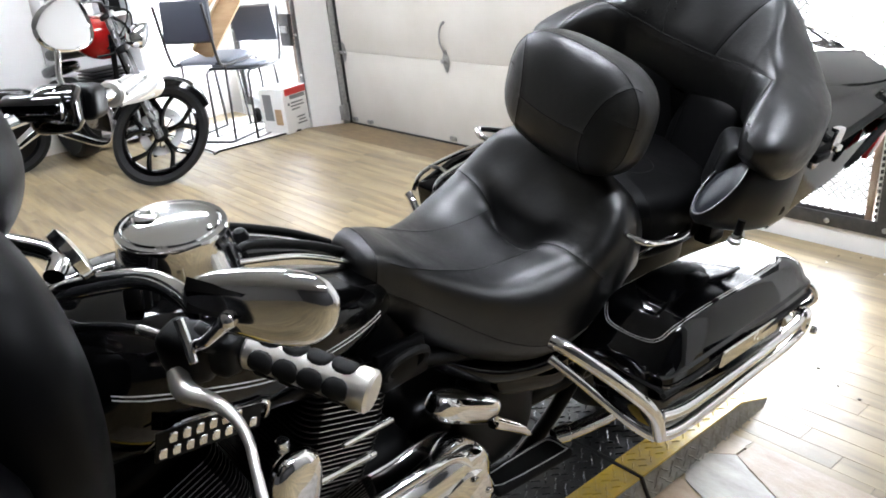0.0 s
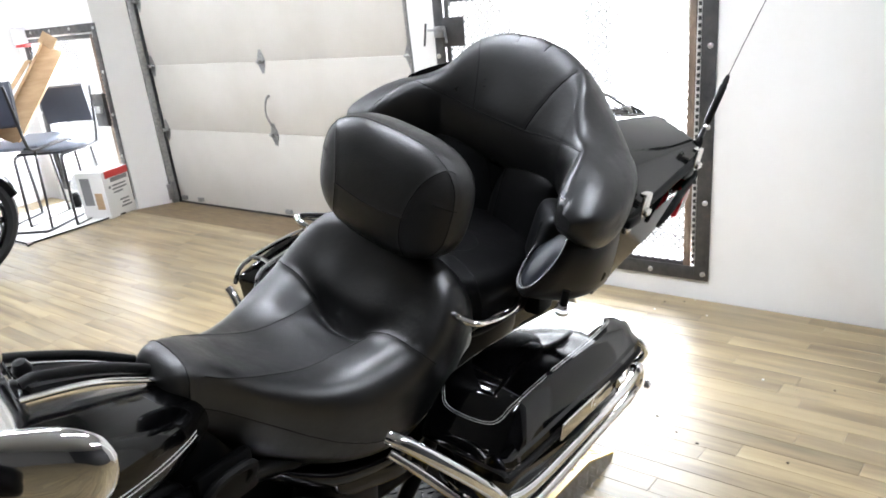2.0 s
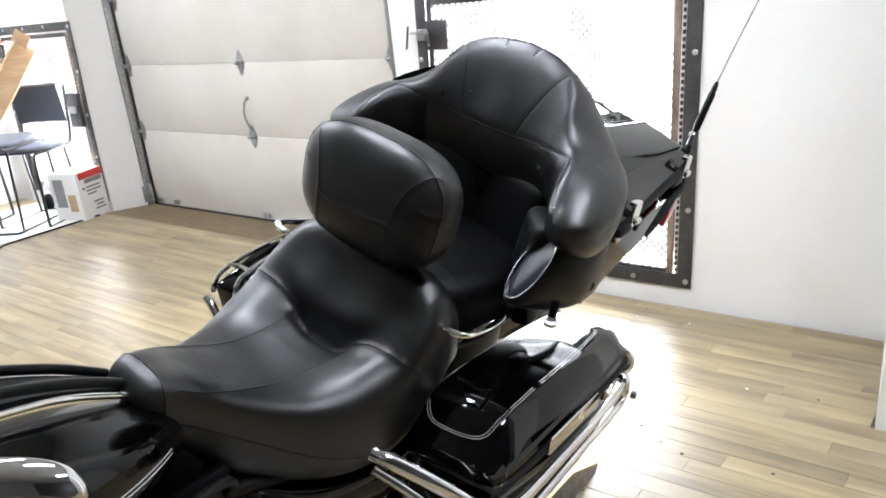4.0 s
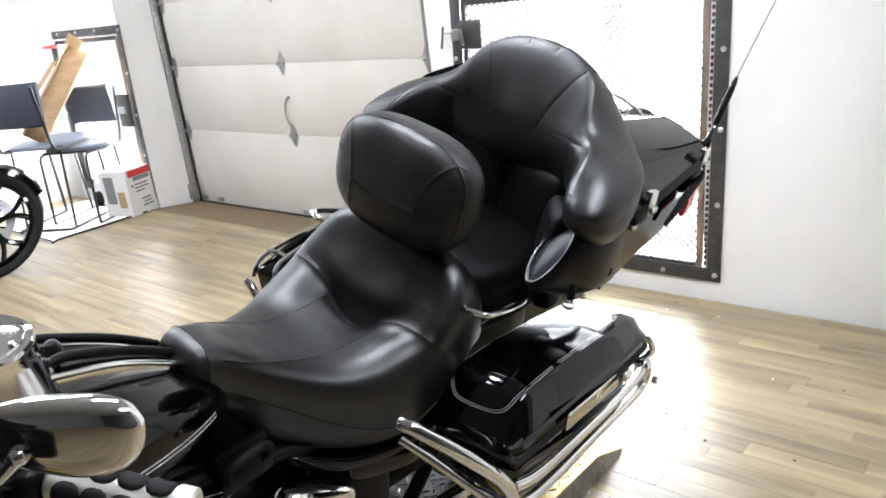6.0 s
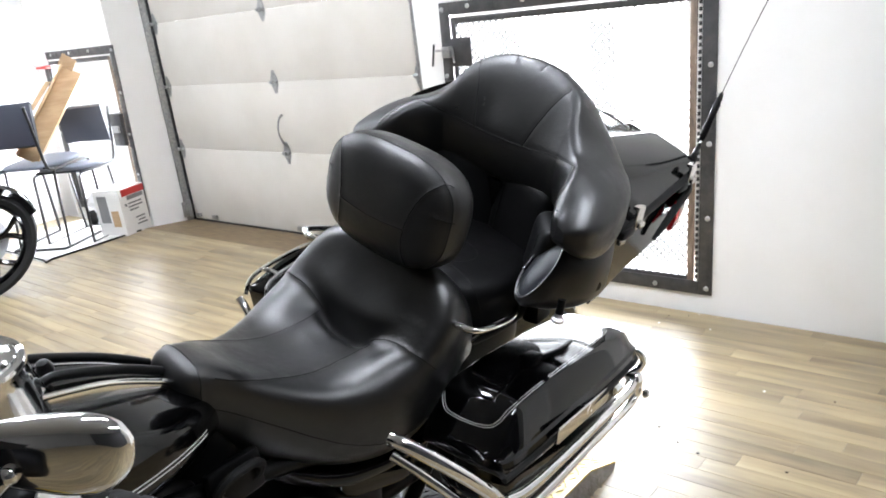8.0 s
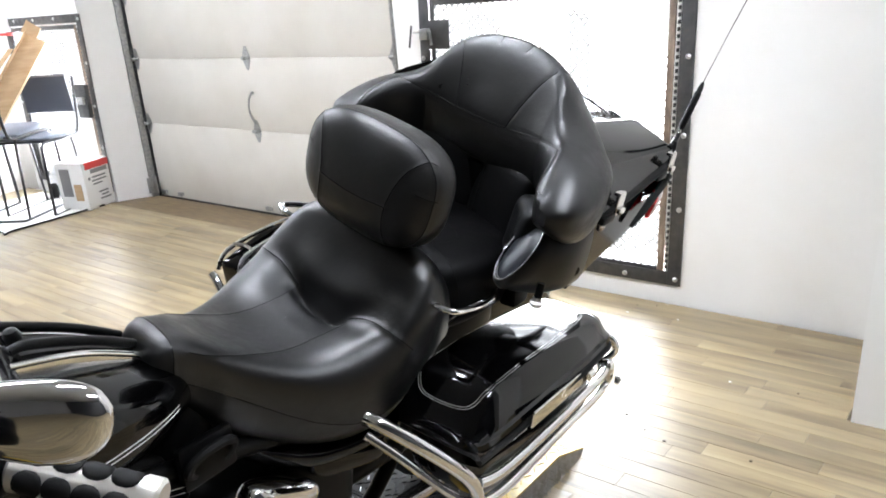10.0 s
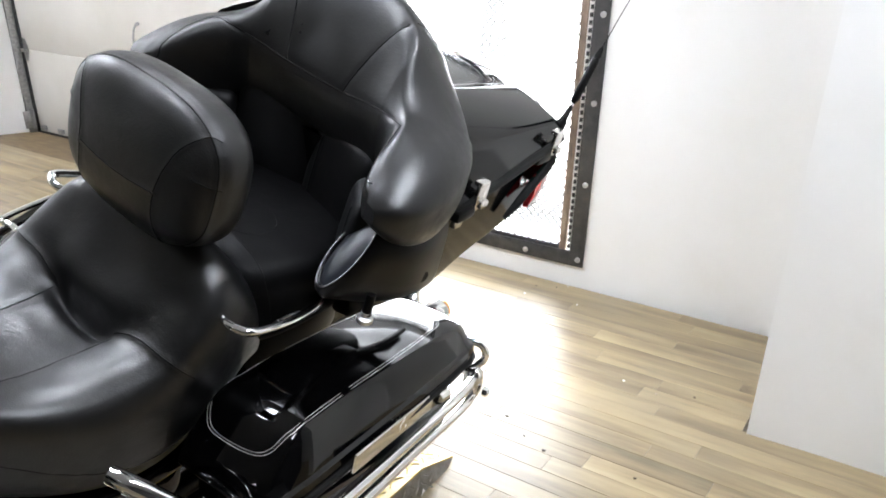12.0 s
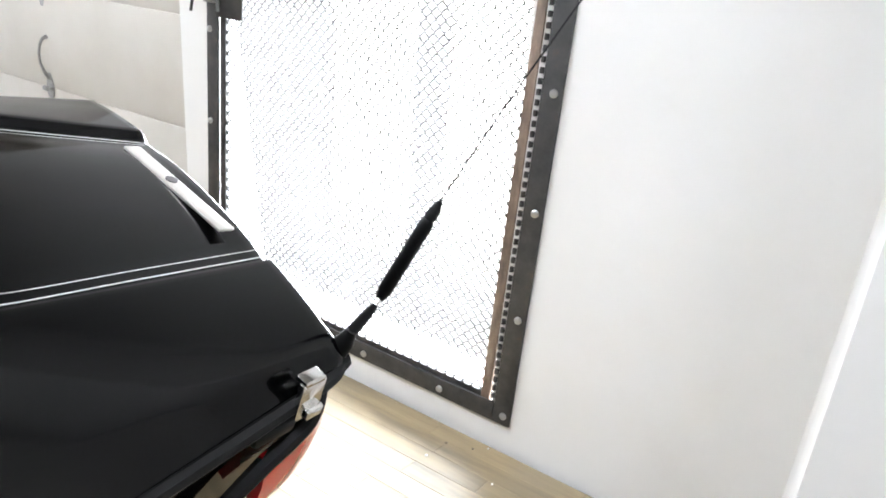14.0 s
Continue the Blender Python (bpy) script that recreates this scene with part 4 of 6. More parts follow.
for sgn in (1, -1):
    gr = part("grab_rail", tube([(sgn * x, y, z) for x, y, z in ((0.15, 0.03, 0.83), (0.205, -0.004, 0.852), (0.232, 0.0, 0.853), (0.245, 0.018, 0.850), (0.240, 0.09, 0.828), (0.220, 0.165, 0.804), (0.196, 0.212, 0.790), (0.17, 0.25, 0.785))], 0.0068, 14, 6), "chrome", bike, "chrome passenger grab rail")
    part("rail_stay", tube([(sgn * x, y, z) for x, y, z in ((0.165, 0.10, 0.74), (0.20, 0.13, 0.79), (0.225, 0.15, 0.808))], 0.005, 10, 4), "worn_chrome", gr)
REAR = set(bike.children)


# saddlebags with lids, latches and guard rails
def bag(side):
    tab = [(-0.085, 0.062, 0.55, 0.47, 0), (-0.06, 0.078, 0.556, 0.42, 0), (0.0, 0.080, 0.550, 0.38, 0), (0.2, 0.082, 0.536, 0.34, 0), (0.44, 0.076, 0.514, 0.33, 0), (0.495, 0.058, 0.508, 0.36, 0)]
    b = part("saddlebag", loft_y(tab, 0.34, 48, 0.03, 0.232 * side), "black_paint", bike, "gloss black hard saddlebag")
    bm = bmesh.new()
    rows = [(-0.110, 0.563, 0.558, 0.066), (-0.106, 0.574, 0.556, 0.088), (-0.092, 0.588, 0.554, 0.094), (-0.066, 0.613, 0.551, 0.097), (-0.044, 0.637, 0.550, 0.098), (-0.030, 0.646, 0.549, 0.099), (0.0, 0.649, 0.547, 0.099), (0.10, 0.645, 0.541, 0.099), (0.25, 0.628, 0.532, 0.099), (0.36, 0.612, 0.524, 0.097), (0.42, 0.602, 0.520, 0.094), (0.46, 0.592, 0.517, 0.091), (0.485, 0.581, 0.515, 0.087), (0.502, 0.563, 0.513, 0.081), (0.510, 0.535, 0.512, 0.070)]
    rings = []
    for y, zt, zb, w in rows:
        sec = [(-w, zb), (w + 0.002, zb), (w + 0.006, zb + 0.012), (w + 0.003, zb + 0.022), (w - 0.004, zb + 0.026), (w - 0.022, zt - 0.012), (w - 0.032, zt - 0.003), (0.02, zt + 0.004), (-0.05, zt + 0.004), (-w + 0.016, zt + 0.001), (-w, zt - 0.014)]
        sec = [(x, max(z, zb + 0.0005 * i)) for i, (x, z) in enumerate(sec)]
        rings.append([Vector(((0.238 + x) * side, y, z)) for x, z in sec])
    add_rings(bm, rings)
    bmesh.ops.bevel(bm, geom=[e for e in bm.edges if len(e.link_faces) == 2 and e.calc_face_angle(0) > 0.5], offset=0.004, segments=2, affect="EDGES", profile=0.6)
    tree = BVHTree.FromBMesh(bm)
    lid = part("saddlebag_lid", bm, "black_paint", b, "gloss black lid with double pinstripe", 32)
    for o in (0.0, 0.006):
        loop = [(0.148, 0.0), (0.150, -0.04), (0.172, -0.066), (0.21, -0.072), (0.262, -0.070), (0.287, -0.060), (0.299, -0.038), (0.302, 0.0), (0.300, 0.25), (0.291, 0.40), (0.281, 0.438), (0.255, 0.452), (0.18, 0.448), (0.155, 0.42), (0.150, 0.25)]
        pts = [((0.226 + (x - 0.226) * (1 - o * 11)) * side, 0.22 + (y - 0.22) * (1 - o * 3), 0.645 if y > -0.035 else 0.645 + (y + 0.035) * 1.0) for x, y in loop]
        pts.append(pts[0])
        stripe(tree, pts, lid, 0.0006, 8)
    part("lid_gasket", tube([(side * x, y, z) for x, y, z in ((0.15, -0.10, 0.556), (0.32, -0.106, 0.556), (0.343, -0.09, 0.553), (0.345, 0.2, 0.536), (0.338, 0.42, 0.519), (0.315, 0.505, 0.512), (0.18, 0.514, 0.512))], 0.006, 8, 6), "rubber", b)
    lever = part("bag_latch", box((side * 0.349, 0.185, 0.535), (0.007, 0.265, 0.036), 0.004, 2, pose(0, 0, 0, -9, 0, 3 * side)), "worn_chrome", b, "bright metal lid latch bar")
    part("latch_reflector", box((side * 0.3535, 0.10, 0.549), (0.004, 0.07, 0.02), 0.003, 2, pose(0, 0, 0, -9, 0, 3 * side)), "reflector", lever)
    part("latch_hinge", cyl((side * 0.345, 0.33, 0.512), (side * 0.345, 0.36, 0.507), 0.012, 16), "chrome", lever)
    kn = part("release_knob", lathe([(0.011, 0), (0.013, 0.002), (0.013, 0.009), (0.008, 0.012), (0.008, 0.020), (0.001, 0.020)], (side * 0.296, 0.138, 0.752), (0.1 * side, 0, 1), 24), "alloy", bike, "round grey release knob")
    part("knob_stem", cyl((side * 0.298, 0.138, 0.766), (side * 0.300, 0.145, 0.80), 0.008, 14), "black_plastic", kn)
    # guard rails
    g = part("guard_hoop", tube([(side * x, y, z) for x, y, z in ((0.185, -0.245, 0.655), (0.215, -0.236, 0.648), (0.27, -0.20, 0.609), (0.318, -0.145, 0.545), (0.334, -0.115, 0.50), (0.336, -0.095, 0.445))], 0.0135, 16, 8), "chrome", bike, "bent chrome saddlebag guard")
    part("guard_strut", tube([(side * x, y, z) for x, y, z in ((0.15, -0.20, 0.575), (0.20, -0.177, 0.542), (0.29, -0.132, 0.473), (0.33, -0.10, 0.44))], 0.009, 14, 6), "chrome", g)
    part("guard_rail", tube([(side * x, y, z) for x, y, z in ((0.334, -0.10, 0.495), (0.338, 0.0, 0.47), (0.322, 0.3, 0.425), (0.30, 0.56, 0.383), (0.27, 0.61, 0.382))], 0.0125, 16, 6), "chrome", g)
    part("guard_rail", tube([(side * x, y, z) for x, y, z in ((0.336, -0.095, 0.445), (0.338, 0.0, 0.42), (0.32, 0.3, 0.378), (0.302, 0.57, 0.338), (0.28, 0.62, 0.345))], 0.0115, 16, 6), "chrome", g)
    part("guard_end", pad((side * 0.29, 0.605, 0.362), (0.022, 0.022, 0.042), 0.8, 0.8, pose(0, 0, 0), 24, 14), "chrome", g)
    part("guard_loop", tube([(side * x, y, z) for x, y, z in ((0.275, 0.60, 0.39), (0.30, 0.625, 0.42), (0.285, 0.62, 0.455), (0.24, 0.60, 0.455))], 0.009, 12, 6), "chrome", g)
    part("guard_nut", lathe([(0.011, 0), (0.011, 0.012), (0.006, 0.016), (0.001, 0.016)], (side * 0.318, 0.602, 0.352), (side, 0.2, 0), 6), "worn_chrome", g)
    part("lower_bracket", box((side * 0.30, 0.03, 0.505), (0.05, 0.15, 0.012), 0.004, 2, pose(0, 0, 0, -8, 0, 0)), "worn_chrome", g)

bag(1)
bag(-1)
# gloss case with chrome edges on the far side
fc = part("side_case", box((-0.345, 0.025, 0.705), (0.07, 0.19, 0.075), 0.012, 3, pose(0, 0, 0, 12, 0, 6)), "black_paint", bike, "gloss black side case with chrome edges")
part("case_trim", tube([(-0.375, -0.075, 0.700), (-0.372, -0.05, 0.738), (-0.362, 0.05, 0.760), (-0.350, 0.12, 0.768)], 0.005, 8, 5), "chrome", fc)
part("case_trim", tube([(-0.312, -0.072, 0.705), (-0.312, -0.05, 0.742), (-0.305, 0.05, 0.765), (-0.295, 0.12, 0.772)], 0.005, 8, 5), "chrome", fc)
part("case_trim", tube([(-0.372, -0.03, 0.746), (-0.34, -0.025, 0.750), (-0.310, -0.03, 0.748)], 0.005, 8, 5), "chrome", fc)
part("case_peg", tube([(-0.30, -0.12, 0.66), (-0.335, -0.115, 0.70), (-0.35, -0.115, 0.712)], 0.009, 12, 4), "chrome", fc)
for sgn in (1, -1):
    part("trunk_bracket", tube([(sgn * 0.10, 0.12, 0.68), (sgn * 0.17, 0.24, 0.705), (sgn * 0.18, 0.42, 0.72), (sgn * 0.14, 0.60, 0.735)], 0.011, 12, 6), "black_plastic", bike)
    part("bracket_clamp", box((sgn * 0.185, 0.255, 0.70), (0.04, 0.06, 0.05), 0.008), "black_plastic", bike)
    sig = part("turn_signal", lathe([(0.004, -0.055), (0.014, -0.05), (0.026, -0.03), (0.030, 0.0), (0.030, 0.012)], (sgn * 0.10, 0.745, 0.40), (0.15 * sgn, 1, 0.05), 28), "chrome", bike, "chrome bullet turn signal")
    part("signal_lens", lathe([(0.029, 0.012), (0.027, 0.022), (0.015, 0.028), (0.001, 0.03)], (sgn * 0.10, 0.745, 0.40), (0.15 * sgn, 1, 0.05), 28), "amber_lens", sig)

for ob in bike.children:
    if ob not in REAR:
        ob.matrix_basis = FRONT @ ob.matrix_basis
REAR = set(bike.children)

# tank, console and dash pod
TANK = [(-1.0, 0.04, 0.90, 0.82, 0), (-0.97, 0.095, 0.93, 0.77, 0), (-0.90, 0.14, 0.945, 0.74, 0), (-0.78, 0.157, 0.935, 0.735, 0), (-0.66, 0.145, 0.902, 0.735, 0), (-0.55, 0.11, 0.858, 0.74, 0), (-0.47, 0.06, 0.82, 0.75, 0)]
bm = loft_y(TANK, 0.72, 96, 0.012)
tank_tree = BVHTree.FromBMesh(bm)
tank = part("fuel_tank", bm, "black_paint", bike, "gloss black fuel tank with pinstripes and badges")
for sgn in (1, -1):
    for o in (0.0, 0.007):
        stripe(tank_tree, [(sgn * 0.14, -0.95, 0.875 - o), (sgn * 0.16, -0.85, 0.852 - o), (sgn * 0.16, -0.74, 0.822 - o), (sgn * 0.14, -0.62, 0.808 - o), (sgn * 0.11, -0.53, 0.80 - o)], tank, 0.0010)
    BM = pose(sgn * 0.157, -0.845, 0.792, -10, 3 * sgn, 0)
    bg = part("tank_badge", box((0, 0, 0), (0.004, 0.142, 0.044), 0.0018, 2), "black_plastic", tank, "dark badge with two rows of raised bright bars")
    bg.matrix_local = BM
    for row, (count, y0) in enumerate(((6, -0.05), (8, -0.062))):
        for i in range(count):
            part("badge_mark", box((sgn * 0.003, y0 + 0.0172 * i, 0.0105 - 0.0195 * row), (0.003, 0.0105, 0.0145), 0.0012, 1), "worn_chrome", bg)
    part("badge_swoosh", tube([(sgn * 0.150, -0.925, 0.80), (sgn * 0.157, -0.88, 0.822), (sgn * 0.157, -0.81, 0.806), (sgn * 0.155, -0.765, 0.79), (sgn * 0.154, -0.77, 0.765)], [0.0015, 0.003, 0.003, 0.004, 0.002], 8, 6), "chrome", tank)
DN = Vector((0.03, -0.02, 1.0)).normalized()
DC = Vector((0.012, -0.789, 0.934))
pod = part("dash_pod", lathe([(0.088, -0.03), (0.080, 0.01), (0.071, 0.04), (0.069, 0.058), (0.070, 0.062), (0.068, 0.067), (0.062, 0.068), (0.060, 0.066)], DC, DN, 64), "chrome", bike, "round chrome dash pod")
part("dash_glass", lathe([(0.0605, 0.065), (0.058, 0.069), (0.04, 0.073), (0.001, 0.0745)], DC, DN, 64), "chrome", pod, "domed polished cover")
part("dash_cap", lathe([(0.017, 0), (0.017, 0.006), (0.013, 0.009), (0.009, 0.009), (0.008, 0.005), (0.001, 0.005)], DC + DN * 0.070 + Vector((-0.028, -0.02, 0)), DN, 32), "worn_chrome", pod)
for k, (sx, sy) in enumerate(((-0.045, 0.02), (0.045, 0.03))):
    part("dash_screw", lathe([(0.005, 0), (0.005, 0.003), (0.002, 0.004)], DC + DN * 0.069 + Vector((sx, sy, 0)), DN, 12), "worn_chrome", pod)
for k in range(3):
    part("pod_switch", box((0.074 - 0.006 * k, -0.845 + 0.012 * k - 0.03, 0.955 - 0.006 * k), (0.012, 0.022, 0.03), 0.004, 2, pose(0, 0, 0, 0, -15, -30)), "black_plastic", pod)
part("pod_ring", lathe([(0.092, -0.034), (0.094, -0.026), (0.089, -0.02)], DC, DN, 64), "black_plastic", pod)
bm = bmesh.new()
rings = []
for i in range(17):
    u = i / 16
    y = -0.745 + 0.225 * u
    z = 0.944 - 0.093 * u + 0.012 * math.sin(math.pi * u)
    w = 0.062 - 0.024 * u
    rings.append([Vector((x * w, y, z + q)) for x, q in ((-1, -0.03), (-1, -0.004), (-0.9, 0.0), (-0.8, -0.003), (-0.74, -0.009), (0.74, -0.009), (0.8, -0.003), (0.9, 0.0), (1, -0.004), (1, -0.03))])
add_rings(bm, rings)
con = part("tank_console", bm, "chrome", bike, "chrome tank console with black inlay")
bm = bmesh.new()
rings = []
for i in range(13):
    u = i / 12
    y = -0.70 + 0.165 * u
    z = 0.929 - 0.068 * u + 0.012 * math.sin(math.pi * (u * 0.73 + 0.2))
    w = (0.058 - 0.02 * u) * 0.55
    rings.append([Vector((x * w, y, z + q - 0.004)) for x, q in ((-1, -0.008), (-1, 0.0), (1, 0.0), (1, -0.008))])
add_rings(bm, rings)
part("console_inlay", bm, "black_plastic", con)
for sgn in (1, -1):
    part("console_rail", tube([(sgn * 0.036, -0.715, 0.945), (sgn * 0.034, -0.69, 0.944), (sgn * 0.026, -0.60, 0.906), (sgn * 0.020, -0.535, 0.868)], 0.0070, 10, 6), "black_plastic", con)
    part("console_trim", tube([(sgn * 0.062, -0.735, 0.944), (sgn * 0.052, -0.64, 0.914), (sgn * 0.042, -0.56, 0.872), (sgn * 0.038, -0.52, 0.848)], 0.0045, 10, 6), "chrome", con)
part("console_stop", lathe([(0.010, 0), (0.012, 0.008), (0.008, 0.018), (0.001, 0.02)], (0.0, -0.69, 0.935), (0, -0.2, 1), 16), "black_plastic", con)

# handlebar, grips, controls and mirrors
hb = part("handlebar", tube([(0.02, -0.955, 0.965), (0.06, -0.93, 0.985), (0.11, -0.875, 0.998), (0.16, -0.855, 0.995), (0.22, -0.853, 0.986), (0.28, -0.842, 0.979), (0.395, -0.781, 0.959)], 0.0125, 16, 6), "chrome", bike, "chrome handlebar")
part("handlebar_half", tube([(-0.02, -0.93, 0.965), (-0.06, -0.918, 0.978), (-0.13, -1.01, 1.020), (-0.20, -1.0, 1.066), (-0.25, -0.88, 1.088), (-0.29, -0.768, 1.080), (-0.33, -0.706, 1.07)], 0.0125, 16, 6), "chrome", hb)


def grip(a, b, mate):
    a, b = Vector(a), Vector(b)
    d = (b - a).normalized()
    x, y = frame_of(d)
    L = (b - a).length
    g = part("grip", lathe([(0.017, 0), (0.021, 0.004), (0.0195, 0.012), (0.0195, L - 0.022), (0.0225, L - 0.018), (0.0225, L - 0.003), (0.019, L), (0.001, L)], a, d, 32), "satin_metal", hb, "chrome hand grip with rubber pads")
    if mate == "pads":
        for k in range(4):
            for q in range(4):
                an = math.pi * q / 2 + 0.2
                c = a + d * (0.024 + (L - 0.058) * k / 3) + (x * math.cos(an) + y * math.sin(an)) * 0.0195
                n = (x * math.cos(an) + y * math.sin(an))
                mm = Matrix((d, n.cross(d), n)).transposed().to_4x4()
                bm = bmesh.new()
                add_rings(bm, [[c + mm @ Vector((0.0135 * s * sgn_pow(math.cos(t), 0.75), 0.0122 * s * sgn_pow(math.sin(t), 0.75), h - 0.0046 * (s * math.sin(t)) ** 2)) for t in (2 * math.pi * j / 14 for j in range(14))] for s, h in ((1, -0.002), (1.0, 0.0022), (0.85, 0.0036), (0.3, 0.0042))])
                part("grip_pad", bm, "rubber", g)
    else:
        for k in range(6):
            st = k / 6 * 2 * math.pi
            part("grip_ridge", tube([a + d * (0.012 + (L - 0.04) * i / 10) + (x * math.cos(st + i * 0.12) + y * math.sin(st + i * 0.12)) * 0.0195 for i in range(11)], 0.004, 6, 1), "alloy", g)
    return g


grip((0.281, -0.842, 0.979), (0.402, -0.777, 0.958), "pads")
grip((-0.325, -0.712, 1.071), (-0.43, -0.60, 1.040), "ridges")


def control(c, axis, s):
    """Switch housing and lever perch round the bar."""
    p = part("switch_housing", pad(c, (0.028, 0.026, 0.030), 0.5, 0.5, look((0, 0, 0), axis), 32, 20), "black_plastic", hb, "black switch housing")
    return p


sw = control((0.255, -0.855, 0.978), (1, 0.35, -0.1), 1)
part("lever_perch", pad((0.235, -0.882, 0.972), (0.032, 0.024, 0.030), 0.55, 0.55, pose(0, 0, 0, 10, 0, 25), 32, 20), "black_plastic", hb)
part("clutch_lever", tube([(0.245, -0.905, 0.962), (0.272, -0.91, 0.955), (0.30, -0.895, 0.950), (0.328, -0.888, 0.942), (0.352, -0.89, 0.930), (0.375, -0.898, 0.915), (0.396, -0.905, 0.898), (0.402, -0.907, 0.89)], [0.010, 0.0125, 0.0082, 0.0062, 0.0054, 0.0052, 0.0058, 0.0075], 12, 6, False, 0.7), "satin_metal", hb, "polished clutch lever")
part("cable_guide", tube([(0.20, -0.905, 0.985), (0.17, -0.93, 0.99), (0.12, -0.98, 0.985)], 0.004, 8, 6), "black_plastic", hb)
part("cable_ferrule", cyl((0.21, -0.90, 0.985), (0.187, -0.915, 0.988), 0.0055, 12), "worn_chrome", hb)
for k, yy in enumerate((0.0, 0.012, 0.024)):
    part("switch", box((0.268, -0.872 + yy, 1.004), (0.016, 0.009, 0.010), 0.003), "black_paint", sw)
control((-0.295, -0.762, 1.078), (-1, 0.9, -0.2), -1)
part("brake_perch", pad((-0.265, -0.81, 1.085), (0.04, 0.035, 0.03), 0.5, 0.5, pose(0, 0, 0, 0, 0, -30), 32, 20), "black_paint", hb)
part("brake_reservoir", box((-0.25, -0.845, 1.098), (0.045, 0.085, 0.028), 0.008, 2, pose(0, 0, 0, 0, 5, -35)), "black_paint", hb)
part("brake_lever", tube([(-0.285, -0.875, 1.035), (-0.305, -0.84, 1.045), (-0.335, -0.79, 1.060), (-0.365, -0.752, 1.067), (-0.40, -0.72, 1.06)], [0.006, 0.010, 0.012, 0.009, 0.006], 12, 6, False, 0.7), "worn_chrome", hb)


def mirror(c, u, n, hw, hh, d, flames):
    """A chrome teardrop mirror shell with a glass face behind."""
    u = Vector(u).normalized()
    n = Vector(n).normalized()
    n = (n - u * n.dot(u)).normalized()
    w = n.cross(u).normalized()
    c = Vector(c)

    def outline(k, dep):
        out = []
        for j in range(56):
            a = 2 * math.pi * j / 56
            x, z = sgn_pow(math.cos(a), 0.78), sgn_pow(math.sin(a), 0.82)
            z *= 0.80 + 0.20 * x
            out.append(c + u * (hw * k * x + 0.16 * hh * z * k) + w * (hh * k * z) + n * dep)
        return out

    bm = bmesh.new()
    add_rings(bm, [outline(1.0, -0.004), outline(1.02, 0.0), outline(1.0, 0.005), outline(0.97, 0.45 * d), outline(0.92, 0.62 * d), outline(0.82, 0.77 * d), outline(0.68, 0.88 * d), outline(0.50, 0.95 * d), outline(0.3, 0.985 * d), outline(0.03, d)])
    m = part("mirror", bm, "chrome", hb, "chrome teardrop rear-view mirror")
    bm = bmesh.new()
    add_rings(bm, [outline(0.97, -0.004), outline(0.9, -0.006), outline(0.05, -0.007)])
    part("mirror_glass", bm, "chrome", m)
    if flames:
        for z0, le in ((0.012, 0.058), (-0.010, 0.054)):
            bm = bmesh.new()
            rings = []
            for i in range(9):
                t = i / 8
                wd = 0.0105 * (1 - t) ** 0.8 + 0.0003
                q = c - u * (hw * 0.86 - le * t) + w * (z0 + 0.004 * t)
                dep = d * (0.80 + 0.25 * t)
                rings.append([q + w * wd + n * (dep - 0.003), q + n * (dep + 0.0035), q - w * wd + n * (dep - 0.003)])
            add_rings(bm, rings)
            part("flame_inlay", bm, "black_paint", m, "black flame shaped inlay")
    return m


mirror((0.343, -0.856, 1.068), (0.82, 0.57, -0.02), (0.66, -0.67, 0.11), 0.074, 0.043, 0.019, True)
part("mirror_stem", tube([(0.268, -0.868, 0.985), (0.285, -0.895, 1.01), (0.318, -0.90, 1.035), (0.335, -0.885, 1.058)], [0.007, 0.0065, 0.006, 0.007], 12, 6), "chrome", hb)
part("mirror_knuckle", pad((0.336, -0.886, 1.06), (0.009, 0.009, 0.009), 1, 1, pose(0, 0, 0), 16, 10), "chrome", hb)
part("mirror_bolt", tube([(0.262, -0.90, 1.03), (0.278, -0.902, 1.012), (0.292, -0.905, 0.998)], [0.006, 0.0055, 0.005], 12, 4), "chrome", hb)
mirror((-0.41, -0.733, 1.164), (-0.55, 0.83, 0.0), (0.75, 0.50, 0.42), 0.060, 0.050, 0.004, False)
part("mirror_stem", tube([(-0.30, -0.775, 1.085), (-0.34, -0.775, 1.10), (-0.38, -0.76, 1.12), (-0.41, -0.745, 1.14)], 0.0045, 12, 6), "chrome", hb)

# fairing shell ahead of the bars
bm = bmesh.new()
rings = []
for i in range(61):
    q = -1 + i / 30
    x, yc = 0.40 * math.sin(q * 1.3) / math.sin(1.3), -1.30 + 0.15 * abs(q) ** 1.8
    sc = math.sqrt(max(1 - max(0.0, (abs(q) - 0.35) / 0.652) ** 2, 0.004))
    zc = 0.985 - 0.012 * abs(q)
    rings.append([Vector((x, yc + 0.175 * sc * math.cos(b), zc + 0.12 * sc * sgn_pow(math.sin(b), 0.9))) for b in (2 * math.pi * j / 48 for j in range(48))])
add_rings(bm, rings)
fa = part("fairing", bm, "fairing_black", bike, "matt black front fairing")
part("fairing_hood", pad((0.0, -1.108, 1.149), (0.180, 0.165, 0.117), 0.85, 0.9, pose(0, 0, 0, 8, 0, 0), 72, 48), "fairing_black", fa)
part("fairing_cheek", pad((0.190, -1.052, 0.965), (0.155, 0.070, 0.195), 0.85, 0.85, pose(0, 0, 0, 0, 12, 0), 72, 48), "fairing_black", fa)
part("gauge_bezel", lathe([(0.03, 0), (0.032, 0.01), (0.026, 0.014)], (0.13, -0.95, 1.06), (0, 1, 0.4), 32), "chrome", bike)


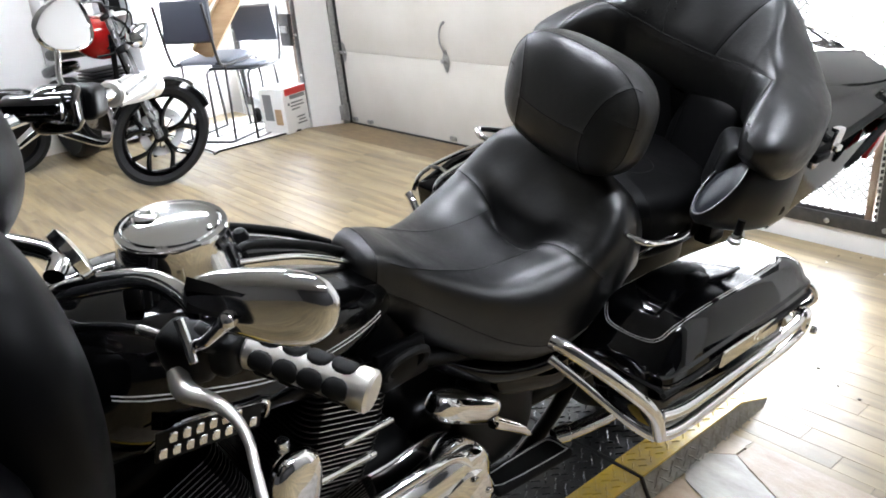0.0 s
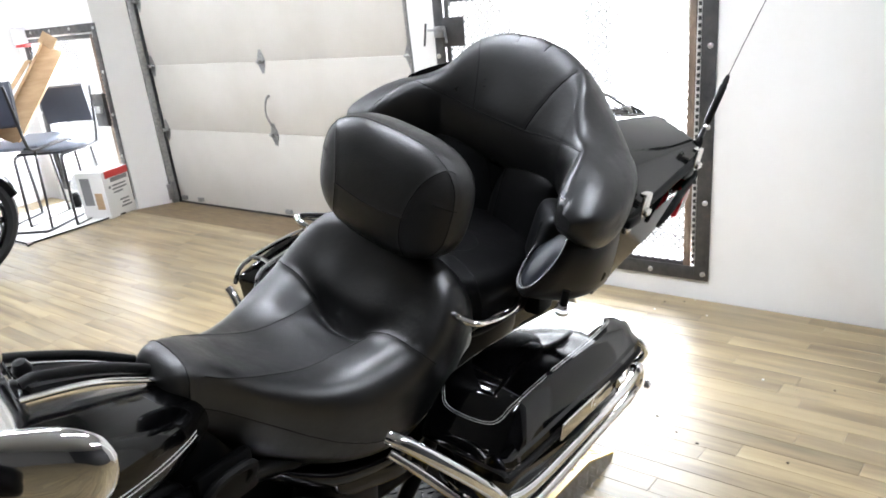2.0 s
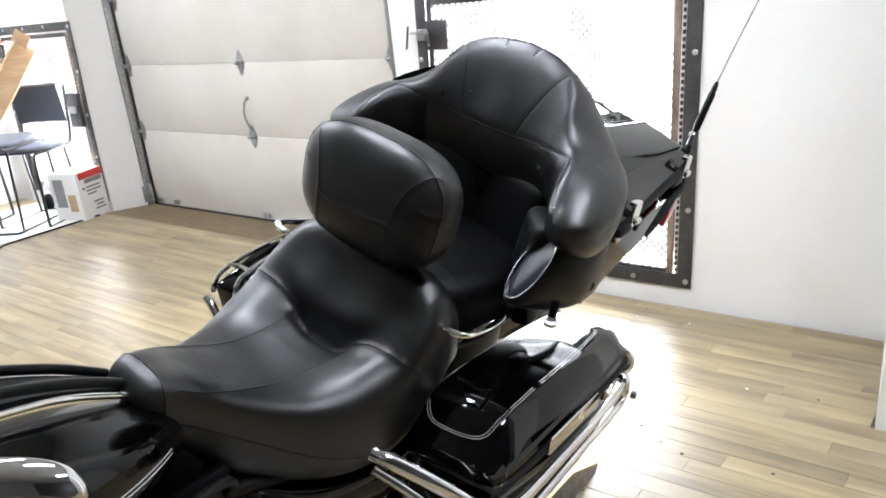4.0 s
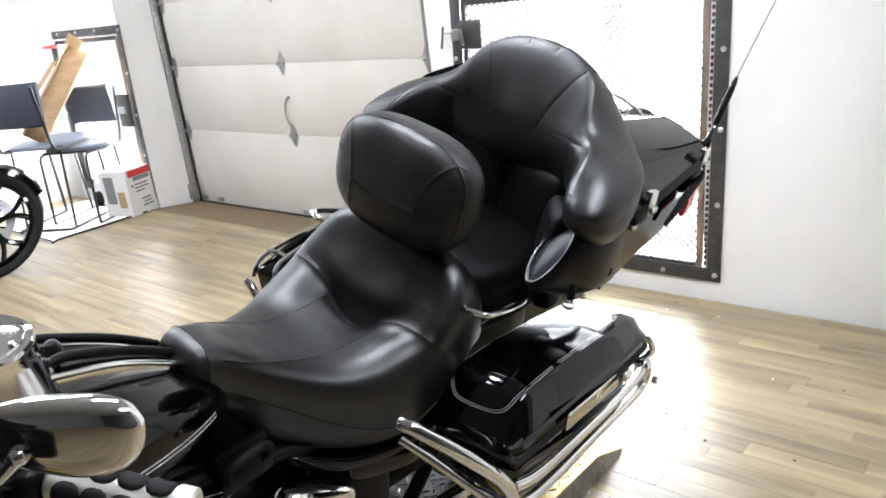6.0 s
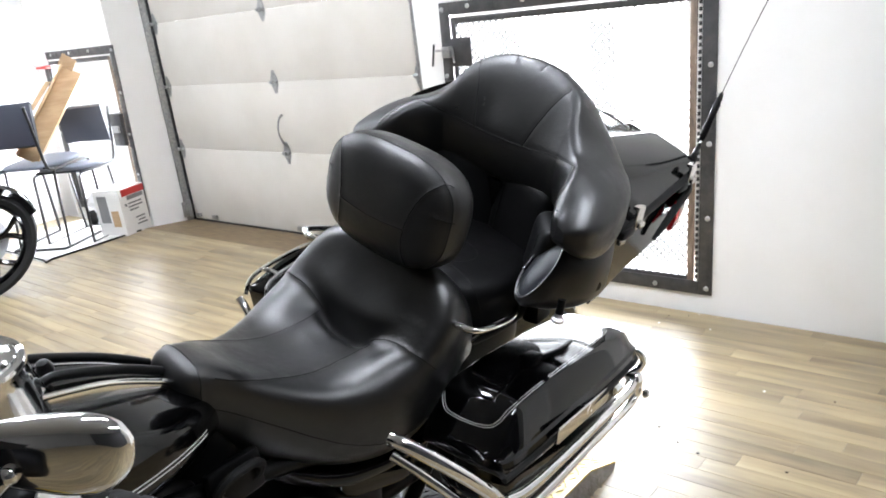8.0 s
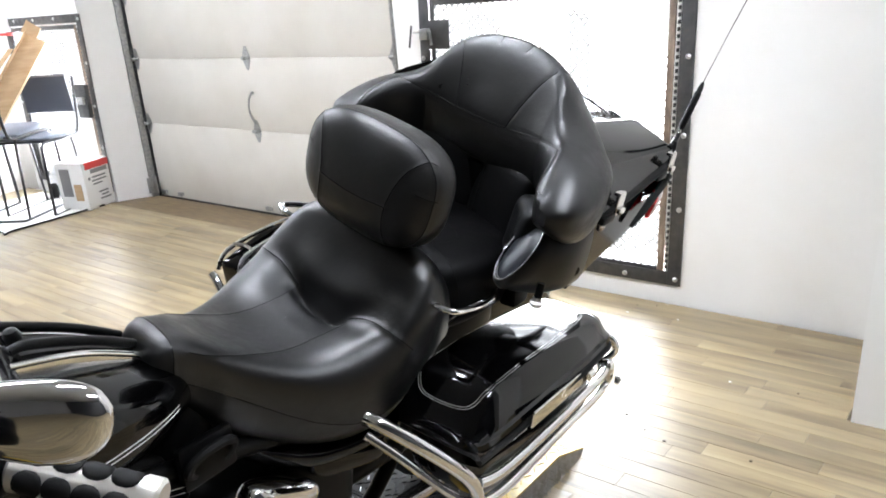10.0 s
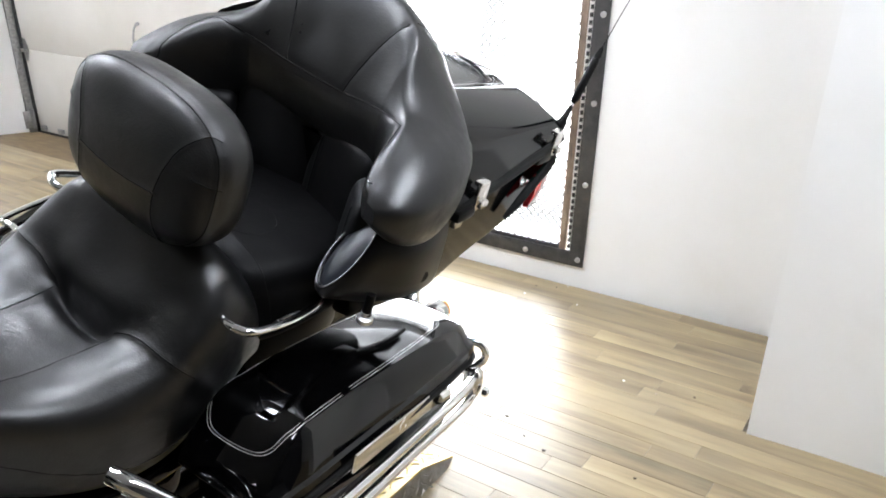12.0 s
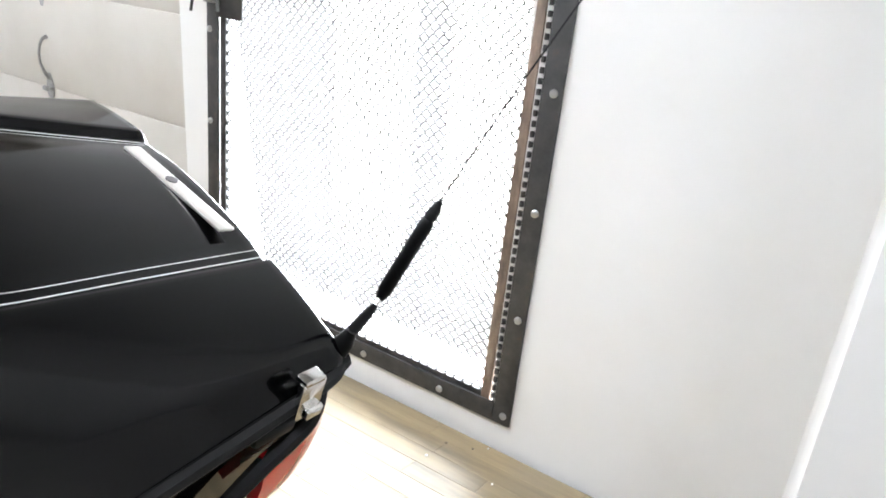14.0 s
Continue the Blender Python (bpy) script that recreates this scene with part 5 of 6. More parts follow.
# engine: two finned cylinders, covers, chrome primary
def finned_cylinder(yc, tilt):
    c = part("cylinder", box((0, yc, 0.60), (0.16, 0.12, 0.26), 0.03, 3, pose(0, 0, 0, tilt, 0, 0)), "engine_black", bike, "black finned engine cylinder")
    m = pose(0, yc, 0.60, tilt, 0, 0)
    for k in range(22):
        w = 0.245 - 0.002 * abs(k - 12)
        z = -0.10 + 0.0092 * k
        bm = box((0, 0, 0), (w, 0.165, 0.0026), 0.0)
        bmesh.ops.bevel(bm, geom=[e for e in bm.edges if abs(e.verts[0].co.z - e.verts[1].co.z) > 0.001], offset=0.03, segments=4, affect="EDGES", profile=0.5)
        bmesh.ops.transform(bm, matrix=m @ Matrix.Translation((0, 0, z)), verts=bm.verts)
        f = part("fin", bm, "engine_black", c)
        bm = bmesh.new()
        lp = [m @ Vector((sx * (w / 2 + 0.0004), sy, z + 0.001)) for sx, sy in ((1, -0.055), (1, 0.0), (1, 0.055))]
        add_tube(bm, lp, 0.0006, 5, 1)
        part("fin_edge", bm, "fin_edge", f)


finned_cylinder(-0.63, -20)
finned_cylinder(-0.86, 22)
part("horn_cover", pad((0.185, -0.755, 0.655), (0.022, 0.042, 0.058), 0.7, 0.8, pose(0, 0, 0, -8, 0, 8), 48, 32), "chrome", bike, "chrome teardrop horn cover")
for a, b, r in (((0.17, -0.71, 0.62), (0.16, -0.60, 0.60), 0.006), ((0.165, -0.66, 0.655), (0.155, -0.56, 0.64), 0.005), ((0.10, -0.72, 0.42), (0.10, -0.72, 0.66), 0.010), ((0.10, -0.80, 0.42), (0.10, -0.82, 0.66), 0.010)):
    part("engine_rod", cyl(a, b, r, 12, 0.001), "worn_chrome", bike)
part("crankcase", box((0, -0.66, 0.40), (0.22, 0.42, 0.24), 0.05, 4), "engine_black", bike)
part("gearbox", box((0, -0.34, 0.45), (0.19, 0.26, 0.20), 0.04, 4), "engine_black", bike)
pr = part("primary_cover", loft_y([(-0.80, 0.03, 0.47, 0.39, 0), (-0.77, 0.045, 0.51, 0.35, 0), (-0.66, 0.055, 0.525, 0.33, 0), (-0.54, 0.055, 0.52, 0.33, 0), (-0.44, 0.055, 0.525, 0.33, 0), (-0.385, 0.045, 0.50, 0.36, 0), (-0.365, 0.03, 0.46, 0.40, 0)], 0.5, 48, 0.015, 0.155), "chrome", bike, "polished chrome primary cover")
part("primary_rib", tube([(0.19, -0.62, 0.535), (0.20, -0.53, 0.545), (0.195, -0.46, 0.525), (0.20, -0.42, 0.47)], 0.009, 10, 6), "chrome", pr)
part("derby_cover", lathe([(0.06, 0), (0.06, 0.008), (0.05, 0.014), (0.001, 0.016)], (0.205, -0.45, 0.43), (1, 0, 0.1), 40), "chrome", pr)
for k in range(5):
    an = 2 * math.pi * k / 5
    part("cover_bolt", lathe([(0.006, 0), (0.006, 0.005), (0.001, 0.006)], (0.217, -0.45 + 0.048 * math.cos(an), 0.43 + 0.048 * math.sin(an)), (1, 0, 0.1), 10), "worn_chrome", pr)
part("starter_cover", pad((0.135, -0.385, 0.555), (0.032, 0.095, 0.030), 0.6, 0.8, pose(0, 0, 0, -32, 0, 4), 48, 28), "chrome", bike, "chrome starter cover")
part("starter_tail", tube([(0.155, -0.33, 0.50), (0.165, -0.27, 0.455), (0.17, -0.245, 0.43)], [0.014, 0.010, 0.004], 10, 6), "chrome", bike)
part("side_panel", pad((0.125, -0.20, 0.545), (0.016, 0.10, 0.05), 0.45, 0.5, pose(0, 0, 0, -18, -14, 0), 48, 24), "black_paint", bike, "gloss black side panel")
part("side_panel", pad((-0.135, -0.22, 0.525), (0.022, 0.12, 0.07), 0.45, 0.5, pose(0, 0, 0, -18, -8, 0), 48, 24), "black_paint", bike)
bm = bmesh.new()
add_tube(bm, [Vector((0.118, -0.50, 0.695)) + Vector((0.01 * math.sin(a), 0.042 * math.cos(a), 0.026 * math.sin(a))) for a in (2 * math.pi * i / 28 for i in range(28))], 0.008, 8, 1, True)
part("frame_grommet", bm, "rubber", bike)
part("seat_riser", pad((0, -0.50, 0.725), (0.070, 0.09, 0.075), 0.7, 0.7, pose(0, 0, 0), 48, 28), "black_plastic", bike)
for sgn in (1, -1):
    part("side_cover", pad((sgn * 0.105, 0.09, 0.635), (0.045, 0.20, 0.07), 0.6, 0.6, pose(0, 0, 0), 40, 24), "black_plastic", bike, "black plastic side cover")
    part("battery_cover", pad((sgn * 0.085, -0.27, 0.44), (0.035, 0.11, 0.12), 0.6, 0.6, pose(0, 0, 0), 40, 24), "black_plastic", bike)
part("frame_plate", box((0.105, -0.50, 0.69), (0.02, 0.10, 0.07), 0.008, 2, pose(0, 0, 0, 0, -10, 0)), "black_plastic", bike)
for sgn in (1, -1):
    part("frame_tube", tube([(sgn * 0.06, -0.95, 0.75), (sgn * 0.08, -0.7, 0.72), (sgn * 0.09, -0.45, 0.66), (sgn * 0.11, -0.2, 0.60), (sgn * 0.12, 0.1, 0.60)], 0.016, 12, 6), "engine_black", bike)
    part("lower_tube", tube([(sgn * 0.06, -0.97, 0.70), (sgn * 0.09, -0.9, 0.40), (sgn * 0.08, -0.7, 0.22), (sgn * 0.07, -0.2, 0.22), (sgn * 0.07, 0.05, 0.40), (sgn * 0.09, 0.1, 0.60)], 0.017, 12, 6), "engine_black", bike)
# passenger footboard and its arm
fb = part("footboard", box((0.135, -0.205, 0.30), (0.07, 0.20, 0.022), 0.009, 3, pose(0, 0, 0, 0, -6, -7)), "rubber", bike, "black rubber passenger footboard")
bm = bmesh.new()
FM = pose(0.135, -0.205, 0.3125, 0, -6, -7)
add_tube(bm, [FM @ Vector(p) for p in ((0.024, -0.082, 0), (0.026, 0.075, 0), (0.016, 0.086, 0), (-0.02, 0.08, 0), (-0.024, 0.05, 0), (-0.016, -0.082, 0), (0.0, -0.09, 0))], 0.0012, 5, 3, True)
part("footboard_trim", bm, "pinstripe", fb)
part("footboard_arm", tube([(0.125, -0.095, 0.305), (0.14, -0.05, 0.305), (0.16, 0.05, 0.31), (0.15, 0.14, 0.33)], [0.014, 0.017, 0.017, 0.015], 16, 6), "worn_chrome", bike)
part("arm_collar", cyl((0.121, -0.105, 0.305), (0.134, -0.072, 0.305), 0.019, 16, 0.002), "chrome", bike)
part("footboard", box((0.20, -0.62, 0.25), (0.10, 0.30, 0.02), 0.009, 3), "rubber", bike, "black rubber rider footboard")
part("side_stand", tube([(0.13, -0.55, 0.20), (0.22, -0.50, 0.06), (0.25, -0.49, 0.03)], 0.011, 12, 4), "black_plastic", bike)

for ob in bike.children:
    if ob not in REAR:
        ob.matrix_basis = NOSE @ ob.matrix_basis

# wheels, fenders and fork
def wheel(y, r, w, name):
    t = part(name, ring_lathe([(r - 0.10, -w * 0.32), (r - 0.055, -w * 0.5), (r - 0.02, -w * 0.48), (r - 0.004, -w * 0.25), (r, 0), (r - 0.004, w * 0.25), (r - 0.02, w * 0.48), (r - 0.055, w * 0.5), (r - 0.10, w * 0.32)], (0, y, r), (1, 0, 0), 64), "tyre", bike, "black road tyre")
    part("rim", ring_lathe([(r - 0.13, -0.02), (r - 0.095, -w * 0.3), (r - 0.09, -w * 0.3), (r - 0.09, w * 0.3), (r - 0.095, w * 0.3), (r - 0.13, 0.02)], (0, y, r), (1, 0, 0), 48), "alloy", t)
    part("hub", lathe([(0.03, -0.07), (0.05, -0.04), (0.05, 0.04), (0.03, 0.07)], (0, y, r), (1, 0, 0), 32), "alloy", t)
    for k in range(9):
        an = 2 * math.pi * k / 9
        part("spoke", tube([(0.0, y + 0.04 * math.cos(an), r + 0.04 * math.sin(an)), (0.0, y + (r - 0.11) * math.cos(an + 0.06), r + (r - 0.11) * math.sin(an + 0.06))], [0.014, 0.009], 8, 1), "alloy", t)


wheel(0.46, 0.29, 0.11, "rear_wheel")
wheel(-1.32, 0.32, 0.13, "front_wheel")


def fender(y, r, w, a0, a1, name):
    bm = bmesh.new()
    rings = []
    for i in range(33):
        a = radians(a0 + (a1 - a0) * i / 32)
        d = Vector((0, math.cos(a), math.sin(a)))
        o = Vector((0, y, 0.32))
        rings.append([o + d * (r + q) + Vector((x, 0, 0)) for x, q in ((-w, -0.09), (-w, -0.02), (-w * 0.8, 0.008), (-w * 0.4, 0.022), (0, 0.026), (w * 0.4, 0.022), (w * 0.8, 0.008), (w, -0.02), (w, -0.09), (w - 0.004, -0.09), (w - 0.004, -0.02), (w * 0.75, 0.002), (0, 0.02), (-w * 0.75, 0.002), (-w + 0.004, -0.02), (-w + 0.004, -0.09))])
    add_rings(bm, rings)
    part(name, bm, "black_paint", bike, "gloss black fender")


fender(0.46, 0.325, 0.085, 5, 150, "rear_fender")
fender(-1.32, 0.345, 0.09, 10, 170, "front_fender")
for sgn in (1, -1):
    part("fork_leg", cyl((sgn * 0.12, -1.31, 0.32), (sgn * 0.12, -1.02, 0.90), 0.026, 20), "chrome", bike)
    part("swing_arm", tube([(sgn * 0.075, -0.25, 0.33), (sgn * 0.075, 0.46, 0.30)], 0.024, 12, 1), "engine_black", bike)
part("fork_bridge", box((0, -1.0, 0.93), (0.30, 0.09, 0.05), 0.015), "engine_black", bike)
part("exhaust", tube([(-0.20, -0.6, 0.28), (-0.22, 0.0, 0.27), (-0.22, 0.75, 0.29)], [0.03, 0.048, 0.05], 24, 6), "chrome", bike, "chrome silencer")

# ---- ramp under the motorcycle ----
RX0, RX1 = -1.06, -0.528
ramp_t = thing("wheel_ramp", pose(0, 0, 0), "low steel wheel ramp with yellow edged diamond plate deck", "ramp")


def slab(name, x0, x1, prof, material, label=""):
    """A folded plate: the profile (y, z) carried across x, 5 mm thick."""
    bm = bmesh.new()
    top0 = [bm.verts.new((x0, y, z)) for y, z in prof]
    top1 = [bm.verts.new((x1, y, z)) for y, z in prof]
    bot0 = [bm.verts.new((x0, y, z - 0.005)) for y, z in prof]
    bot1 = [bm.verts.new((x1, y, z - 0.005)) for y, z in prof]
    n = len(prof)
    for i in range(n - 1):
        bm.faces.new((top0[i], top0[i + 1], top1[i + 1], top1[i]))
        bm.faces.new((bot0[i], bot1[i], bot1[i + 1], bot0[i + 1]))
        bm.faces.new((top0[i], bot0[i], bot0[i + 1], top0[i + 1]))
        bm.faces.new((top1[i], top1[i + 1], bot1[i + 1], bot1[i]))
    bm.faces.new((top0[0], top1[0], bot1[0], bot0[0]))
    bm.faces.new((top0[-1], bot0[-1], bot1[-1], top1[-1]))
    return part(name, bm, material, ramp_t, label, 20)


def lugs(name, place, us, vs_, material, parent, pitch=0.034):
    """Raised diamond-plate lugs, turned one way and the other, on a surface place(u, v)."""
    vs, fs = [], []
    k = 0
    u = us[0] + pitch * 0.3
    i = 0
    while u < us[1] - 0.008:
        v = vs_[0] + pitch * 0.3 + (pitch / 2 if i % 2 else 0)
        j = 0
        while v < vs_[1] - 0.008:
            s = 1 if (i + j) % 2 else -1
            du, dv = 0.0105 * 0.75, 0.0105 * s
            pu, pv = 0.0022, -0.0022 * s * 0.4
            b = len(vs)
            for a, c, h in ((-1, -0.25, 0), (-0.8, 1, 0), (0.8, 1, 0), (1, 0.25, 0), (0.8, -1, 0), (-0.8, -1, 0), (-0.6, 0.2, 1), (0.6, -0.2, 1)):
                p = place(u + du * a + pu * c, v + dv * a + pv * c, 0.0022 * h)
                vs.append(p)
            fs += [(b, b + 1, b + 6), (b + 1, b + 2, b + 7, b + 6), (b + 2, b + 3, b + 7), (b + 3, b + 4, b + 7), (b + 4, b + 5, b + 6, b + 7), (b + 5, b, b + 6)]
            v += pitch
            j += 1
        u += pitch / 2
        i += 1
    me = bpy.data.meshes.new(name)
    me.from_pydata(vs, [], fs)
    me.materials.append(MATS[material])
    ob = new(name, me)
    ob.parent = parent
    return tagged(ob, kind="stuff")


BACK = [(1.492, 0.062), (1.60, 0.0615), (1.925, 0.060), (2.062, 0.010)]
FRONT = [(-0.55, 0.056), (1.486, 0.056)]
deck = slab("deck", RX0, RX1 - 0.088, BACK, "plate_black", "black diamond plate deck")
edge = slab("edge_strip", RX1 - 0.088, RX1, BACK, "plate_yellow", "worn yellow painted edge")
deck2 = slab("deck", RX0, RX1 - 0.088, FRONT, "plate_black", "black diamond plate deck")
edge2 = slab("edge_strip", RX1 - 0.088, RX1 - 0.004, FRONT, "plate_yellow", "worn yellow painted edge")


def on_back(u, v, h):
    z = 0.062 - 0.002 * (v - 1.492) / 0.433 if v < 1.925 else 0.060 - 0.05 * (v - 1.925) / 0.137
    return (u, v, z + h)


lugs("deck_tread", on_back, (RX0, RX1 - 0.088), (1.496, 2.055), "lug_black", deck)
lugs("edge_tread", on_back, (RX1 - 0.086, RX1), (1.496, 2.055), "plate_yellow", edge)
lugs("deck_tread", lambda u, v, h: (u, v, 0.056 + h), (RX0, RX1 - 0.088), (0.85, 1.484), "lug_black", deck2)
lugs("edge_tread", lambda u, v, h: (u, v, 0.056 + h), (RX1 - 0.086, RX1 - 0.005), (0.85, 1.484), "plate_yellow", edge2)
# bare side skirts, leaning out a little
bm = bmesh.new()
a = [bm.verts.new(p) for p in ((RX1 - 0.001, 1.494, 0.059), (RX1 - 0.001, 1.925, 0.057), (RX1 + 0.002, 2.060, 0.006), (RX1 + 0.012, 2.02, 0.0), (RX1 + 0.024, 1.494, 0.0))]
b = [bm.verts.new(v.co - Vector((0.004, 0, 0))) for v in a]
bm.faces.new(a), bm.faces.new(b[::-1])
for i in range(5):
    bm.faces.new((a[i], a[(i + 1) % 5], b[(i + 1) % 5], b[i]))
skirt = part("side_skirt", bm, "plate_bare", ramp_t, "bare scuffed metal side")
lugs("skirt_tread", lambda u, v, h: (RX1 + 0.024 * (1 - u / 0.06) + h + 0.0004, v, u), (0.002, 0.054), (1.50, 1.96), "plate_bare", skirt, 0.03)
bm = bmesh.new()
a = [bm.verts.new(p) for p in ((RX1 - 0.005, -0.55, 0.054), (RX1 - 0.005, 1.485, 0.054), (RX1 + 0.018, 1.485, 0.0), (RX1 + 0.018, -0.55, 0.0))]
b = [bm.verts.new(v.co - Vector((0.004, 0, 0))) for v in a]
bm.faces.new(a), bm.faces.new(b[::-1])
for i in range(4):
    bm.faces.new((a[i], a[(i + 1) % 4], b[(i + 1) % 4], b[i]))
skirt2 = part("side_skirt", bm, "plate_bare", ramp_t, "bare scuffed metal side")
lugs("skirt_tread", lambda u, v, h: (RX1 - 0.004 + 0.022 * (1 - u / 0.054) + h + 0.0004, v, u), (0.002, 0.05), (1.0, 1.48), "plate_bare", skirt2, 0.03)
part("joint_gap", box(((RX0 + RX1) / 2, 1.489, 0.055), (RX1 - RX0 + 0.006, 0.008, 0.010), 0.002), "seal_rubber", ramp_t)
part("joint_gap", box((RX1 + 0.008, 1.489, 0.028), (0.012, 0.008, 0.055), 0.002, 1, pose(0, 0, 0, 0, -20, 0)), "seal_rubber", ramp_t)
part("side_skirt", box((RX0, 0.70, 0.028), (0.004, 2.5, 0.052)), "plate_bare", ramp_t)

# ---- chairs, cardboard and carton by the second window ----
CU, CV = Vector((0.38, 0.925, 0)), Vector((0.925, -0.38, 0))
CO = Vector((-5.48, 2.62, 0))


def cpos(u, v, z):
    return CO + CU * u + CV * v + Vector((0, 0, z))


def chair(m, label):
    """A tube-framed side chair on a sled base; its back is at -y of its own frame."""
    t = thing("chair", m, label, "chair", "tube framed chairs by the window")
    part("seat", pad((0, 0, 0.60), (0.225, 0.215, 0.022), 0.5, 0.5, pose(0, 0, 0, 3, 0, 0) @ pose(0, 0, 0, 0, 0, 0), 48, 24), "chair_seat", t, "grey-blue padded seat")
    part("seat_pan", box((0, 0, 0.585), (0.43, 0.40, 0.02), 0.008), "chair_shell", t)
    bm = bmesh.new()
    rings = []
    for i in range(13):
        x = -0.215 + 0.43 * i / 12
        y = -0.235 - 0.035 * math.cos(x / 0.215 * 1.2)
        rings.append([Vector((x, y + o + 0.10 * (z - 0.76), z)) for z, o in ((0.745, 0.0), (0.76, 0.012), (1.03, 0.012), (1.045, 0.0), (1.03, -0.012), (0.76, -0.012))])
    add_rings(bm, rings)
    part("backrest", bm, "chair_shell", t, "dark blue-black moulded backrest")
    for sgn in (1, -1):
        part("side_tube", tube([(sgn * 0.218, -0.30, 1.02), (sgn * 0.218, -0.262, 0.76), (sgn * 0.216, -0.235, 0.62), (sgn * 0.216, -0.19, 0.572), (sgn * 0.215, 0.0, 0.57), (sgn * 0.215, 0.19, 0.572), (sgn * 0.215, 0.225, 0.55), (sgn * 0.215, 0.235, 0.50), (sgn * 0.215, 0.255, 0.06), (sgn * 0.215, 0.245, 0.02), (sgn * 0.215, 0.20, 0.012), (sgn * 0.215, -0.22, 0.012), (sgn * 0.19, -0.26, 0.012)], 0.011, 10, 4), "chair_tube", t, "black steel tube")
    part("base_bar", tube([(-0.19, -0.26, 0.012), (0, -0.262, 0.012), (0.19, -0.26, 0.012)], 0.011, 10, 3), "chair_tube", t)
    part("rear_stay", tube([(-0.20, -0.15, 0.565), (-0.205, -0.20, 0.02)], 0.009, 8, 1), "chair_tube", t)
    part("rear_stay", tube([(0.20, -0.15, 0.565), (0.205, -0.20, 0.02)], 0.009, 8, 1), "chair_tube", t)
    return t


chair(pose(-5.42, 2.70, 0, 0, 0, 28), "dark tube framed chair with a grey-blue seat")
chair(pose(-5.33, 2.88, -0.006, 0, 0, 206) @ Matrix.Scale(0.9, 4), "smaller dark tube framed chair with a curved shell back")
# leaning cardboard
card = thing("cardboard_packing", pose(0, 0, 0), "long folded brown cardboard packing leaning on a chair", "cardboard")
a0, a1 = Vector((-5.40, 2.60, 0.635)), Vector((-5.50, 3.13, 1.19))
d = (a1 - a0).normalized()
w = d.cross(Vector((-0.80, 0.55, -0.15))).normalized()
nn = d.cross(w)
M = Matrix((w, d, nn)).transposed().to_4x4()
L = (a1 - a0).length
M.translation = (a0 + a1) / 2
for nm, cx, cz, sx, sz in (("back_face", 0, 0, 0.15, 0.006), ("side_face", -0.075, 0.03, 0.006, 0.06), ("side_face", 0.075, 0.03, 0.006, 0.06)):
    bm = box((0, 0, 0), (sx, L, sz), 0.002)
    bmesh.ops.transform(bm, matrix=M @ Matrix.Translation((cx, 0, cz)), verts=bm.verts)
    part(nm, bm, "cardboard", card)
bm = box((0, 0, 0), (0.12, 0.09, 0.005), 0.002, 2, pose(0, 0, 0, 35, 10, 12))
bmesh.ops.transform(bm, matrix=M @ Matrix.Translation((0.05, L / 2 + 0.03, 0.03)), verts=bm.verts)
part("flap", bm, "cardboard", card)
bm = box((0, 0, 0), (0.06, 0.26, 0.005), 0.002, 2, pose(0, 0, 0, 0, 50, 4))
bmesh.ops.transform(bm, matrix=M @ Matrix.Translation((0.12, 0.10, 0.0)), verts=bm.verts)
part("flap", bm, "cardboard", card)
# carton
ct = thing("carton", pose(-4.940, 2.955, 0, 0, 0, 17), "white carton with a red printed top band", "box")
part("box_body", box((-0.125, 0.125, 0.17), (0.25, 0.25, 0.34), 0.004), "carton_white", ct)
part("red_band", box((-0.122, 0.138, 0.312), (0.253, 0.223, 0.05), 0.003), "carton_red", ct, "red printed band")
part("photo_panel", box((0.0012, 0.05, 0.22), (0.002, 0.02, 0.02)), "carton_print", ct)
part("photo_panel", box((-0.17, -0.0012, 0.20), (0.09, 0.003, 0.20)), "carton_print", ct, "dark printed picture")
part("print_patch", box((-0.07, -0.0012, 0.13), (0.07, 0.003, 0.12), 0.001), "cardboard", ct)
part("print_patch", box((0.0012, 0.15, 0.268), (0.003, 0.16, 0.03), 0.001), "carton_print", ct)
for k, (yy, zz, ln) in enumerate(((0.14, 0.225, 0.13), (0.14, 0.20, 0.14), (0.12, 0.175, 0.09), (0.16, 0.11, 0.09), (0.17, 0.085, 0.07), (0.17, 0.06, 0.10))):
    part("print_bar", box((0.0012, yy, zz), (0.003, ln, 0.012), 0.001), "carton_print", ct)
# crumpled plastic bag on the floor
p = cpos(0.40, -0.36, 0)
bm = pad((0, 0, 0), (0.08, 0.06, 0.13), 0.9, 0.9, pose(0, 0, 0), 40, 28)
for v in bm.verts:
    v.co += Vector(noise.noise_vector(v.co * 18)) * 0.03
    v.co.z = max(v.co.z + 0.12, 0.0)
bg = part("plastic_bag", bm, "bag_film", None, "", 60)
bg.location = p
tagged(bg, "crumpled clear plastic bag on the floor", "bag")
rl = part("cable_reel", lathe([(0.03, 0), (0.055, 0.01), (0.06, 0.03), (0.055, 0.05), (0.03, 0.06)], (-5.62, 3.02, 0.06), (0.4, 0.9, 0), 28), "rubber")
tagged(rl, "small dark rubber reel on the floor", "reel")
# sunlight on the floor by the chairs, put in as a white sheet
sun_patch = part("white_mat", box((-5.45, 2.72, 0.004), (0.95, 0.75, 0.006), 0.003), "carton_white")
tagged(sun_patch, "thin white sheet standing in for sunlit floor", "sheet")
part("mat_edge", tube([(-5.92, 2.36, 0.008), (-4.99, 2.36, 0.008), (-4.97, 2.40, 0.008), (-4.97, 3.08, 0.008)], 0.006, 8, 2), "rubber", sun_patch)

